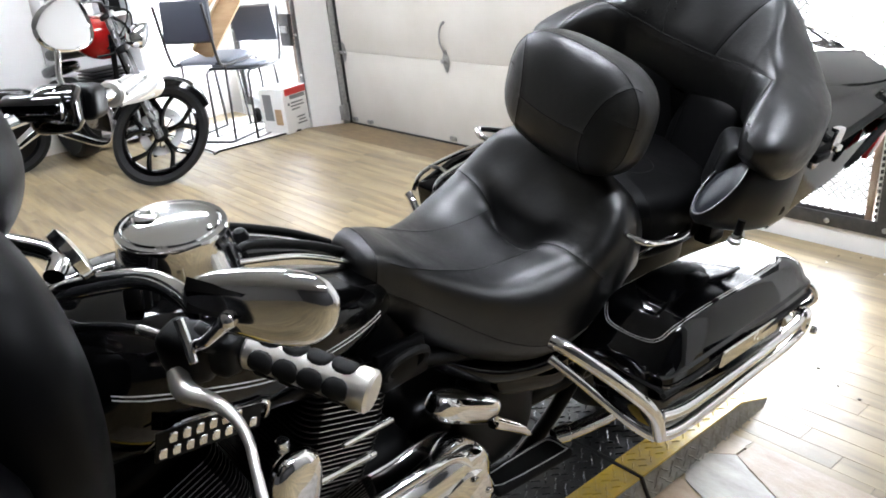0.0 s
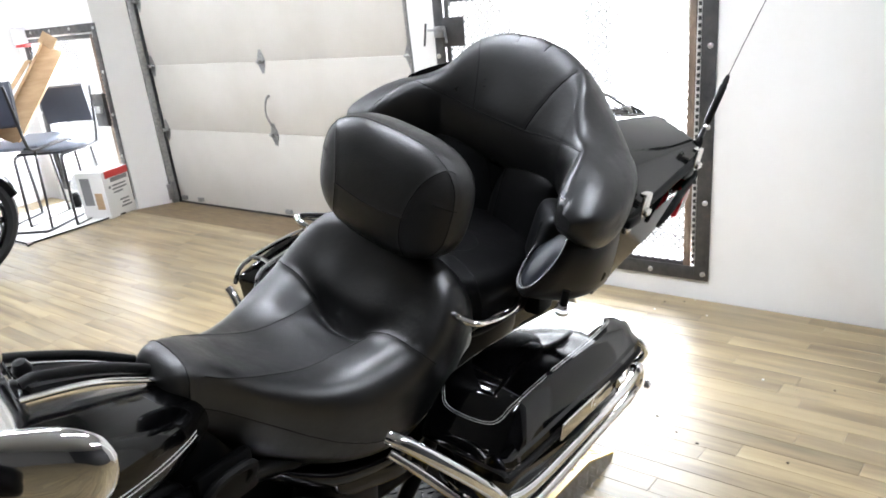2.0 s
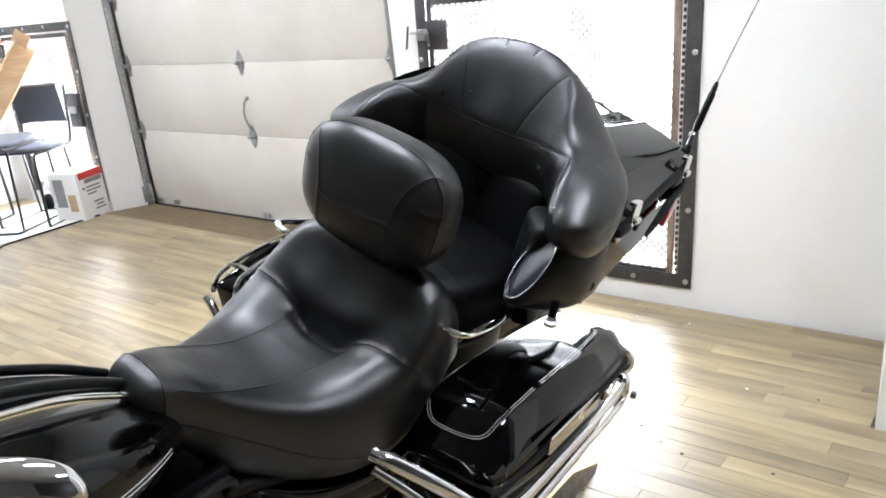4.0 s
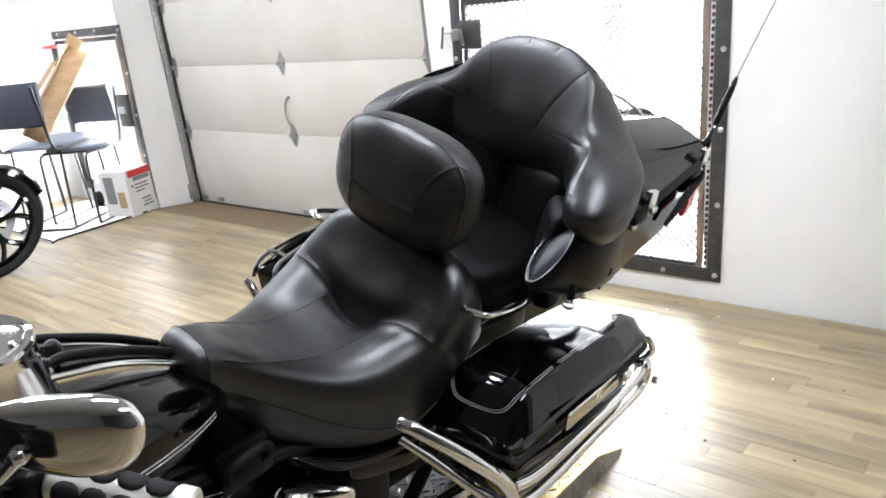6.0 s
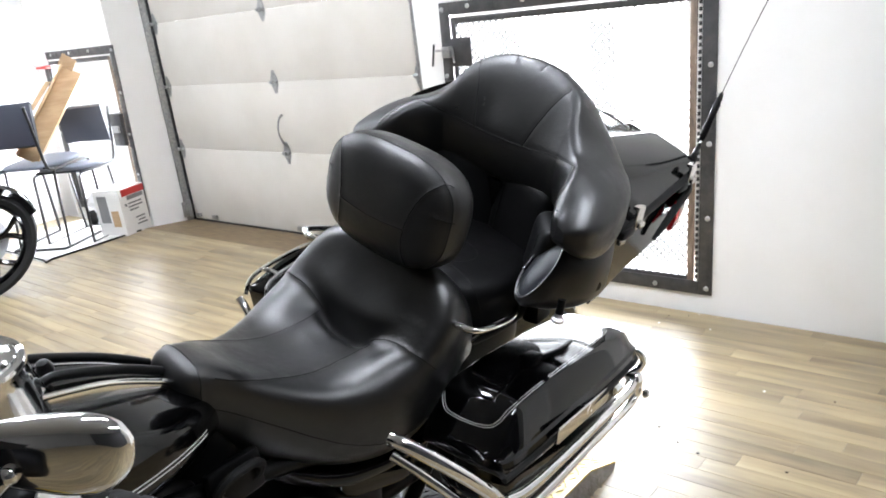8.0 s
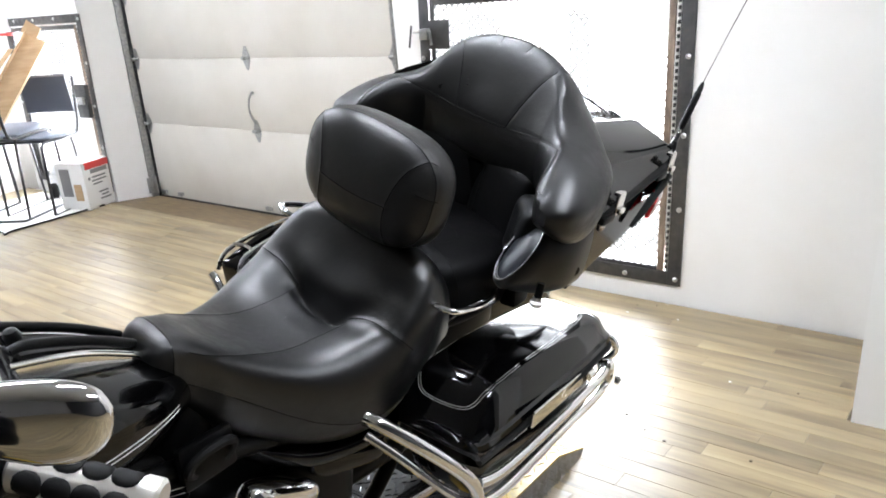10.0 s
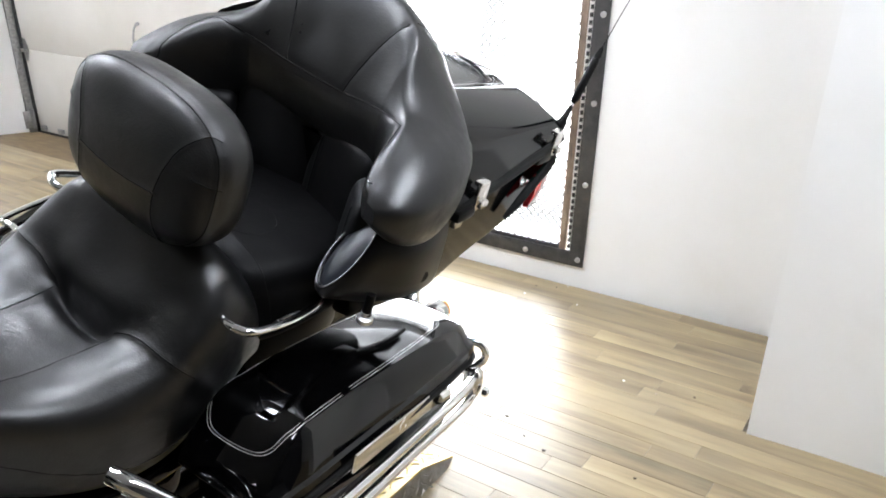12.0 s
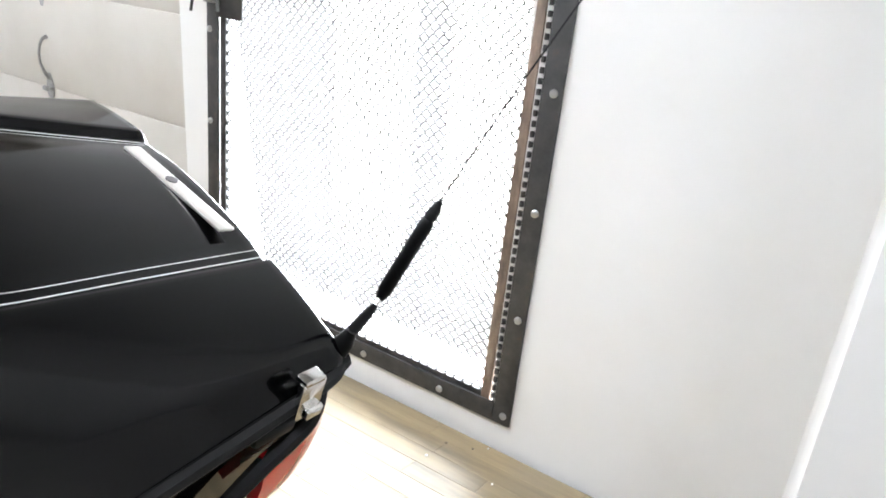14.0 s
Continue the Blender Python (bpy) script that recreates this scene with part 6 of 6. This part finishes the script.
# ---- red motorcycle parked behind ----
RB = Matrix.Translation((-4.62, 1.90, 0)) @ Matrix.Rotation(radians(8), 4, "Z")
rb = thing("parked_motorcycle", RB, "red and black motorcycle with a black spoked front wheel", "motorcycle")
# its own frame: x ahead, y to its left, z up; the front axle stands over the origin
tw = part("front_tyre", ring_lathe([(0.235, -0.03), (0.27, -0.05), (0.295, -0.04), (0.302, 0), (0.295, 0.04), (0.27, 0.05), (0.235, 0.03)], (0, 0, 0.302), (0, 1, 0), 64), "tyre", rb, "black front tyre")
part("rim", ring_lathe([(0.215, -0.02), (0.225, -0.038), (0.24, -0.036), (0.24, 0.036), (0.225, 0.038), (0.215, 0.02)], (0, 0, 0.302), (0, 1, 0), 64), "black_paint", tw)
part("hub", lathe([(0.02, -0.05), (0.045, -0.03), (0.045, 0.03), (0.02, 0.05)], (0, 0, 0.302), (0, 1, 0), 32), "engine_black", tw)
for k in range(5):
    for q in (-1, 1):
        an = 2 * math.pi * k / 5 + 0.3
        an2 = an + q * 0.30
        part("spoke", tube([(0.035 * math.cos(an), 0, 0.302 + 0.035 * math.sin(an)), (0.13 * math.cos(an + q * 0.06), 0, 0.302 + 0.13 * math.sin(an + q * 0.06)), (0.222 * math.cos(an2), 0, 0.302 + 0.222 * math.sin(an2))], [0.018, 0.014, 0.017], 8, 4), "black_paint", tw)
for sd in (0.055,):
    bm = ring_lathe([(0.085, 0), (0.14, 0), (0.14, 0.004), (0.085, 0.004)], (0, sd, 0.302), (0, 1, 0), 48)
    part("brake_disc", bm, "alloy", tw, "drilled steel brake disc")
    for k in range(10):
        an = 2 * math.pi * k / 10
        part("disc_arm", tube([(0.04 * math.cos(an), sd, 0.302 + 0.04 * math.sin(an)), (0.09 * math.cos(an + 0.2), sd, 0.302 + 0.09 * math.sin(an + 0.2))], 0.005, 6, 1), "black_paint", tw)
part("caliper", box((-0.10, 0.075, 0.36), (0.06, 0.05, 0.09), 0.015), "alloy", rb)
bm = bmesh.new()
rings = []
for i in range(25):
    a = radians(25 + 130 * i / 24)
    d = Vector((math.cos(a), 0, math.sin(a)))
    rings.append([Vector((0, 0, 0.302)) + d * (0.325 + q) + Vector((0, yy, 0)) for yy, q in ((-0.065, -0.03), (-0.055, 0.0), (-0.02, 0.012), (0.02, 0.012), (0.055, 0.0), (0.065, -0.03), (0.05, -0.012), (0, 0.004), (-0.05, -0.012))])
add_rings(bm, rings)
part("front_fender", bm, "black_paint", rb, "dark front fender")
for sd in (0.095, -0.095):
    part("fork_slider", cyl((0.0, sd, 0.30), (-0.16, sd, 0.66), 0.024, 20), "dark_alloy", rb)
    part("fork_tube", cyl((-0.155, sd, 0.65), (-0.33, sd, 1.04), 0.019, 20), "dark_alloy", rb)
    part("bar", tube([(-0.34, 0.03 * (1 if sd > 0 else -1), 1.06), (-0.36, sd * 1.6, 1.13), (-0.42, sd * 3.4, 1.15), (-0.50, sd * 4.2, 1.13)], 0.011, 10, 5), "chair_tube", rb)
    part("hand_grip", tube([(-0.455, sd * 3.8, 1.143), (-0.54, sd * 4.6, 1.118)], 0.017, 12, 1), "rubber", rb)
    part("lever", tube([(-0.40, sd * 3.2, 1.16), (-0.40, sd * 3.9, 1.15), (-0.45, sd * 4.6, 1.12)], 0.005, 8, 4), "worn_chrome", rb)
    part("mirror_stalk", tube([(-0.42, sd * 3.2, 1.15), (-0.40, sd * 3.8, 1.26), (-0.36, sd * 4.2, 1.32)], 0.004, 8, 4), "chair_tube", rb)
    part("mirror_shell", pad((-0.35, sd * 4.6, 1.335), (0.014, 0.055, 0.035), 0.8, 0.8, pose(0, 0, 0), 24, 14), "black_plastic", rb)
    part("turn_lamp", pad((-0.14, sd * 1.9, 0.86), (0.02, 0.02, 0.02), 1, 1, pose(0, 0, 0), 20, 12), "clear_lens", rb)
part("yoke", box((-0.24, 0, 0.84), (0.06, 0.26, 0.05), 0.012, 2, pose(0, 0, 0, 0, -24, 0)), "engine_black", rb)
part("yoke", box((-0.335, 0, 1.04), (0.06, 0.26, 0.04), 0.012, 2, pose(0, 0, 0, 0, -24, 0)), "engine_black", rb)
hl = part("headlight", lathe([(0.01, -0.11), (0.05, -0.09), (0.078, -0.04), (0.082, 0.0), (0.080, 0.012)], (-0.12, 0, 0.90), (1, 0, -0.1), 40), "chrome", rb, "round chrome headlight")
part("headlight_lens", lathe([(0.079, 0.010), (0.07, 0.026), (0.04, 0.036), (0.001, 0.040)], (-0.12, 0, 0.90), (1, 0, -0.1), 40), "clear_lens", hl)
part("cable_loom", tube([(-0.30, 0.05, 1.02), (-0.22, 0.09, 0.94), (-0.27, 0.07, 0.82), (-0.40, 0.04, 0.80)], 0.008, 8, 6), "rubber", rb)
part("cable_loom", tube([(-0.34, -0.12, 1.10), (-0.20, -0.05, 1.05), (-0.20, 0.04, 0.93), (-0.34, 0.05, 0.84)], 0.006, 8, 6), "rubber", rb)
part("cable_loom", tube([(-0.40, 0.28, 1.14), (-0.26, 0.15, 1.14), (-0.22, 0.06, 1.0), (-0.30, 0.03, 0.85)], 0.006, 8, 6), "rubber", rb)

def steer(q, turn=radians(57)):
    """Turn a point about the raked steering head, to the full lock of the parked bike."""
    ax = -0.33 * (q.z - 0.30) / 0.74
    x, y = q.x - ax, q.y
    return Vector((ax + x * math.cos(turn) - y * math.sin(turn), x * math.sin(turn) + y * math.cos(turn), q.z))


for ob in rb.children_recursive:
    for v in ob.data.vertices:
        v.co = steer(v.co)


part("fuel_tank", pad((-0.60, 0, 0.90), (0.24, 0.135, 0.13), 0.85, 0.8, pose(0, 0, 0, 0, 10, 0), 64, 40), "red_paint", rb, "dark red fuel tank")
part("seat", pad((-1.00, 0, 0.80), (0.26, 0.14, 0.05), 0.6, 0.6, pose(0, 0, 0, 0, -6, 0), 48, 24), "leather", rb)
part("frame_tube", tube([(-0.36, 0, 0.92), (-0.34, 0.06, 0.55), (-0.44, 0.10, 0.26), (-0.85, 0.10, 0.26), (-1.0, 0.09, 0.60)], 0.018, 10, 6), "engine_black", rb)
part("frame_tube", tube([(-0.36, 0, 0.92), (-0.34, -0.06, 0.55), (-0.44, -0.10, 0.26), (-0.85, -0.10, 0.26), (-1.0, -0.09, 0.60)], 0.018, 10, 6), "engine_black", rb)
part("engine", box((-0.66, 0, 0.45), (0.36, 0.26, 0.34), 0.06, 3), "engine_black", rb)
for k in range(7):
    part("fin", box((-0.62, 0, 0.56 + 0.022 * k), (0.24, 0.25, 0.008), 0.003), "engine_black", rb)
part("engine_cover", lathe([(0.085, 0), (0.085, 0.02), (0.06, 0.035), (0.001, 0.038)], (-0.66, 0.13, 0.40), (0, 1, 0), 36), "alloy", rb)
part("engine_cover", lathe([(0.085, 0), (0.085, 0.02), (0.06, 0.035), (0.001, 0.038)], (-0.66, -0.13, 0.40), (0, -1, 0), 36), "alloy", rb)
part("exhaust", tube([(-0.48, -0.10, 0.52), (-0.36, -0.13, 0.36), (-0.50, -0.15, 0.22), (-1.3, -0.16, 0.26)], [0.022, 0.022, 0.026, 0.04], 16, 6), "chrome", rb)
rt = part("rear_tyre", lathe([(0.22, -0.05), (0.26, -0.075), (0.292, -0.06), (0.30, 0), (0.292, 0.06), (0.26, 0.075), (0.22, 0.05)], (-1.30, 0, 0.30), (0, 1, 0), 48), "tyre", rb)
part("rear_rim", lathe([(0.05, -0.03), (0.22, -0.02), (0.225, -0.05), (0.225, 0.05), (0.22, 0.02), (0.05, 0.03)], (-1.30, 0, 0.30), (0, 1, 0), 40), "black_paint", rt)
part("swing_arm", tube([(-0.85, 0.10, 0.34), (-1.30, 0.11, 0.30)], 0.02, 10, 1), "engine_black", rb)
part("swing_arm", tube([(-0.85, -0.10, 0.34), (-1.30, -0.11, 0.30)], 0.02, 10, 1), "engine_black", rb)
part("tail", pad((-1.30, 0, 0.66), (0.22, 0.09, 0.045), 0.6, 0.6, pose(0, 0, 0, 0, -10, 0), 40, 20), "black_paint", rb)
part("stand", tube([(-0.62, 0.12, 0.24), (-0.60, 0.22, 0.02)], 0.012, 10, 1), "engine_black", rb)

# ---- another machine further along, mostly out of view ----
ob_ = thing("parked_motorcycle", Matrix.Translation((-5.85, 1.22, 0)) @ Matrix.Rotation(radians(76), 4, "Z"), "black motorcycle with chrome fittings parked in the row", "motorcycle")
t2 = part("front_tyre", ring_lathe([(0.235, -0.04), (0.27, -0.06), (0.295, -0.05), (0.302, 0), (0.295, 0.05), (0.27, 0.06), (0.235, 0.04)], (0, 0, 0.302), (0, 1, 0), 48), "tyre", ob_, "black front tyre")
part("rim", lathe([(0.04, -0.03), (0.215, -0.01), (0.24, -0.036), (0.24, 0.036), (0.215, 0.01), (0.04, 0.03)], (0, 0, 0.302), (0, 1, 0), 48), "engine_black", t2)
for sd in (0.10, -0.10):
    part("fork_leg", cyl((0, sd, 0.30), (-0.30, sd, 0.98), 0.024, 16), "chrome", ob_)
    part("bar", tube([(-0.32, sd * 0.3, 1.02), (-0.36, sd * 2.0, 1.12), (-0.50, sd * 3.9, 1.08)], 0.012, 10, 5), "chrome", ob_)
    part("hand_grip", tube([(-0.46, sd * 3.5, 1.09), (-0.56, sd * 4.5, 1.06)], 0.018, 12, 1), "rubber", ob_)
    part("turn_lamp", pad((-0.16, sd * 1.8, 0.78), (0.03, 0.03, 0.03), 1, 1, pose(0, 0, 0), 20, 12), "amber_lens", ob_)
part("headlight", lathe([(0.01, -0.11), (0.06, -0.08), (0.085, -0.03), (0.088, 0.01), (0.07, 0.03), (0.001, 0.04)], (-0.10, 0, 0.86), (1, 0, -0.1), 36), "chrome", ob_)
part("fuel_tank", pad((-0.60, 0, 0.86), (0.26, 0.15, 0.13), 0.85, 0.8, pose(0, 0, 0, 0, 10, 0), 48, 32), "black_paint", ob_)
part("engine", box((-0.62, 0, 0.45), (0.40, 0.28, 0.40), 0.06, 3), "engine_black", ob_)
part("engine_cover", lathe([(0.10, 0), (0.10, 0.02), (0.07, 0.04), (0.001, 0.042)], (-0.58, -0.14, 0.42), (0, -1, 0), 36), "chrome", ob_)
part("seat", pad((-1.02, 0, 0.76), (0.28, 0.15, 0.06), 0.6, 0.6, pose(0, 0, 0), 40, 20), "leather", ob_)
part("rear_tyre", lathe([(0.05, -0.05), (0.22, -0.05), (0.26, -0.075), (0.292, -0.06), (0.30, 0), (0.292, 0.06), (0.26, 0.075), (0.22, 0.05), (0.05, 0.05)], (-1.42, 0, 0.30), (0, 1, 0), 48), "tyre", ob_)
part("front_fender", pad((0, 0, 0.50), (0.30, 0.07, 0.11), 0.5, 0.9, pose(0, 0, 0), 40, 20), "black_paint", ob_)

# ---- west wall: white shelving with stored things ----
sh = thing("shelf_unit", pose(-6.24, 1.72, 0), "white open shelf unit against the wall with stored goods", "shelf")
for yy in (0.0, 0.62):
    part("upright", box((0.16, yy, 0.78), (0.32, 0.025, 1.56), 0.003), "white_plastic", sh)
for zz in (0.05, 0.52, 0.98, 1.54):
    part("shelf", box((0.16, 0.31, zz), (0.32, 0.60, 0.022), 0.003), "white_plastic", sh)
part("back_panel", box((0.006, 0.31, 0.78), (0.008, 0.60, 1.54), 0.002), "white_plastic", sh)
tagged(part("storage_tube", lathe([(0.045, 0), (0.045, 0.42), (0.04, 0.43), (0.001, 0.43)], (-6.06, 2.05, 0.992), (0, 0, 1), 28), "carton_white"), "tall white cardboard tube standing on the shelf", "tube")
tagged(part("storage_box", box((-6.08, 1.87, 1.10), (0.16, 0.14, 0.21), 0.004), "carton_print"), "small dark box standing on the shelf", "box")
tagged(part("storage_box", box((-6.08, 2.23, 1.08), (0.14, 0.12, 0.17), 0.004), "black_plastic"), "small dark box standing on the shelf", "box")
fx = thing("wall_sensor", pose(-6.10, 3.19, 1.30), "small clear plastic fitting with a red strip by the window", "fitting")
part("body", box((0, 0, 0), (0.10, 0.09, 0.12), 0.008), "bag_film", fx)
part("strip", box((0.03, -0.01, -0.075), (0.16, 0.05, 0.02), 0.004), "carton_red", fx)

# ---- floor pieces: wood planks and flagstones ----
def plank_mesh(length, width=0.0657):
    bm = box((0, 0, 0), (length - 0.0006, width - 0.0004, 0.008))
    bmesh.ops.bevel(bm, geom=[e for e in bm.edges if min(v.co.z for v in e.verts) > 0], offset=0.0007, segments=1, affect="EDGES", profile=0.5)
    me = bpy.data.meshes.new("plank")
    bm.to_mesh(me)
    bm.free()
    me.materials.append(PLANK)
    return me


PLANKS = {n: plank_mesh(n) for n in (0.45, 0.62, 0.92)}
rng = random.Random(5)
STONE_X0, STONE_X1, STONE_Y = -1.40, -0.042, 1.862


def plank_row(y, x0, x1, place):
    x = x0 - rng.uniform(0, 0.6)
    while x < x1:
        n = rng.choice((0.45, 0.62, 0.62, 0.92))
        if x + n > x1:
            short = x1 - x
            if short > 0.05:
                place(min(PLANKS, key=lambda k: abs(k - short)), x, y, short)
            return
        place(n, x, y, n)
        x += n


def as_part(n, x, y, short):
    ob = new("plank", PLANKS[n])
    ob.parent = bed
    ob.location = (x + short / 2, y, -0.004 + rng.uniform(-0.0003, 0.0003))
    ob.scale.x = short / n


rest_v, rest_f = [], []


def as_rest(n, x, y, short):
    k = len(rest_v)
    a, b, c, d = x + 0.0006, x + short - 0.0006, y - 0.0325, y + 0.0325
    rest_v.extend([(a, c, 0), (b, c, 0), (b, d, 0), (a, d, 0), (a, c, -0.006), (b, c, -0.006), (b, d, -0.006), (a, d, -0.006)])
    rest_f.extend([(k, k + 1, k + 2, k + 3), (k, k + 4, k + 5, k + 1), (k + 1, k + 5, k + 6, k + 2), (k + 2, k + 6, k + 7, k + 3), (k + 3, k + 7, k + 4, k)])


y = WALL_Y - 0.05
row = 0
while y > -4.5:
    near = y > 1.9
    limit = 3.0
    if y > STONE_Y - 0.04:
        spans = [(-6.25, 0.075 if y > 2.62 else 3.0)]
    elif y > -0.2:
        spans = [(-6.25, STONE_X0), (STONE_X1, 3.0)]
    else:
        spans = [(-6.25, 3.0)]
    if y > 3.12:
        spans = [(-2.23, 0.05)] if y < WALL_Y else []
    for x0, x1 in spans:
        plank_row(y, x0, x1, as_part if near else as_rest)
    y -= 0.0657
    row += 1
me = bpy.data.meshes.new("far_planks")
me.from_pydata(rest_v, [], rest_f)
far_mat = MATS["plank"].copy()
for nd in far_mat.node_tree.nodes:
    if nd.bl_idname == "ShaderNodeObjectInfo":
        geo = far_mat.node_tree.nodes.new("ShaderNodeNewGeometry")
        for l in list(far_mat.node_tree.links):
            if l.from_node == nd:
                far_mat.node_tree.links.new(geo.outputs["Random Per Island"], l.to_socket)
me.materials.append(far_mat)
ob = new("far_planks", me)
ob.parent = bed
tagged(ob, "worn pale brown wood planks", kind="stuff")


# irregular flagstones under the ramp
def flagstone(pts, material, lift=0.0):
    bm = bmesh.new()
    c = Vector((sum(p[0] for p in pts) / len(pts), sum(p[1] for p in pts) / len(pts), 0))
    line = []
    for i in range(len(pts)):
        a, b = Vector((*pts[i], 0)), Vector((*pts[(i + 1) % len(pts)], 0))
        n = max(2, int((b - a).length / 0.02))
        for k in range(n):
            p = a.lerp(b, k / n)
            w = noise.noise(p * 30) * 0.006 if k else 0
            p = p + (c - p).normalized() * (0.003 + w)
            line.append(p)
    top = [bm.verts.new((p.x, p.y, 0.001 + lift)) for p in line]
    low = [bm.verts.new((p.x + (p.x - c.x) * 0.006, p.y + (p.y - c.y) * 0.006, -0.004)) for p in line]
    bm.faces.new(top)
    for i in range(len(line)):
        j = (i + 1) % len(line)
        bm.faces.new((top[i], low[i], low[j], top[j]))
    return part("flagstone", bm, material, bed, "", 20)


FLAGS = [
    ([(-0.449, 1.862), (-0.044, 1.862), (-0.036, 1.713), (-0.06, 1.60), (-0.24, 1.60), (-0.264, 1.679), (-0.30, 1.704), (-0.453, 1.785)], "stone_rust"),
    ([(-0.453, 1.785), (-0.30, 1.704), (-0.264, 1.679), (-0.248, 1.568), (-0.378, 1.557), (-0.492, 1.612), (-0.56, 1.70)], "stone_grey"),
    ([(-0.492, 1.612), (-0.378, 1.557), (-0.40, 1.40), (-0.62, 1.38), (-0.64, 1.60)], "stone_rust"),
    ([(-0.378, 1.557), (-0.248, 1.568), (-0.24, 1.60), (-0.06, 1.60), (-0.044, 1.30), (-0.30, 1.22), (-0.40, 1.40)], "stone_tan"),
    ([(-0.64, 1.862), (-0.449, 1.862), (-0.453, 1.785), (-0.56, 1.70), (-0.66, 1.72)], "stone_tan"),
    ([(-0.30, 1.22), (-0.044, 1.30), (-0.044, 0.92), (-0.34, 0.88)], "stone_grey"),
    ([(-0.62, 1.38), (-0.40, 1.40), (-0.30, 1.22), (-0.34, 0.88), (-0.66, 0.92)], "stone_tan"),
    ([(-0.66, 0.92), (-0.34, 0.88), (-0.30, 0.45), (-0.70, 0.48)], "stone_rust"),
    ([(-0.34, 0.88), (-0.044, 0.92), (-0.044, 0.42), (-0.30, 0.45)], "stone_grey"),
    ([(-0.70, 0.48), (-0.30, 0.45), (-0.044, 0.42), (-0.044, -0.2), (-0.70, -0.2)], "stone_tan"),
    ([(-1.398, 1.862), (-0.98, 1.862), (-1.0, 1.40), (-1.398, 1.44)], "stone_grey"),
    ([(-0.98, 1.862), (-0.64, 1.862), (-0.66, 1.72), (-0.64, 1.60), (-0.62, 1.38), (-1.0, 1.40)], "stone_grey"),
    ([(-1.398, 1.44), (-1.0, 1.40), (-0.62, 1.38), (-0.66, 0.92), (-1.398, 0.90)], "stone_tan"),
    ([(-1.398, 0.90), (-0.66, 0.92), (-0.70, 0.48), (-0.70, -0.2), (-1.398, -0.2)], "stone_grey"),
]
for pts, mt in FLAGS:
    flagstone(pts, mt, 0.002 if mt == "stone_grey" else 0.0)
# crumbs and screws swept against the wall
crng = random.Random(8)
for i in range(18):
    cx, cy = crng.uniform(-1.0, 0.0), crng.uniform(2.1, 3.2)
    bm = pad((0, 0, 0), (0.006 * crng.uniform(0.4, 1.1), 0.005 * crng.uniform(0.4, 1), 0.0025), 0.9, 0.9, pose(0, 0, 0, 0, 0, crng.uniform(0, 90)), 8, 5)
    cb = part("floor_crumb", bm, crng.choice(("grout", "stone_tan", "carton_white")))
    cb.location = (cx, cy, 0.002)
    tagged(cb, "small crumb of dirt on the floor", "debris", "crumbs on the floor")
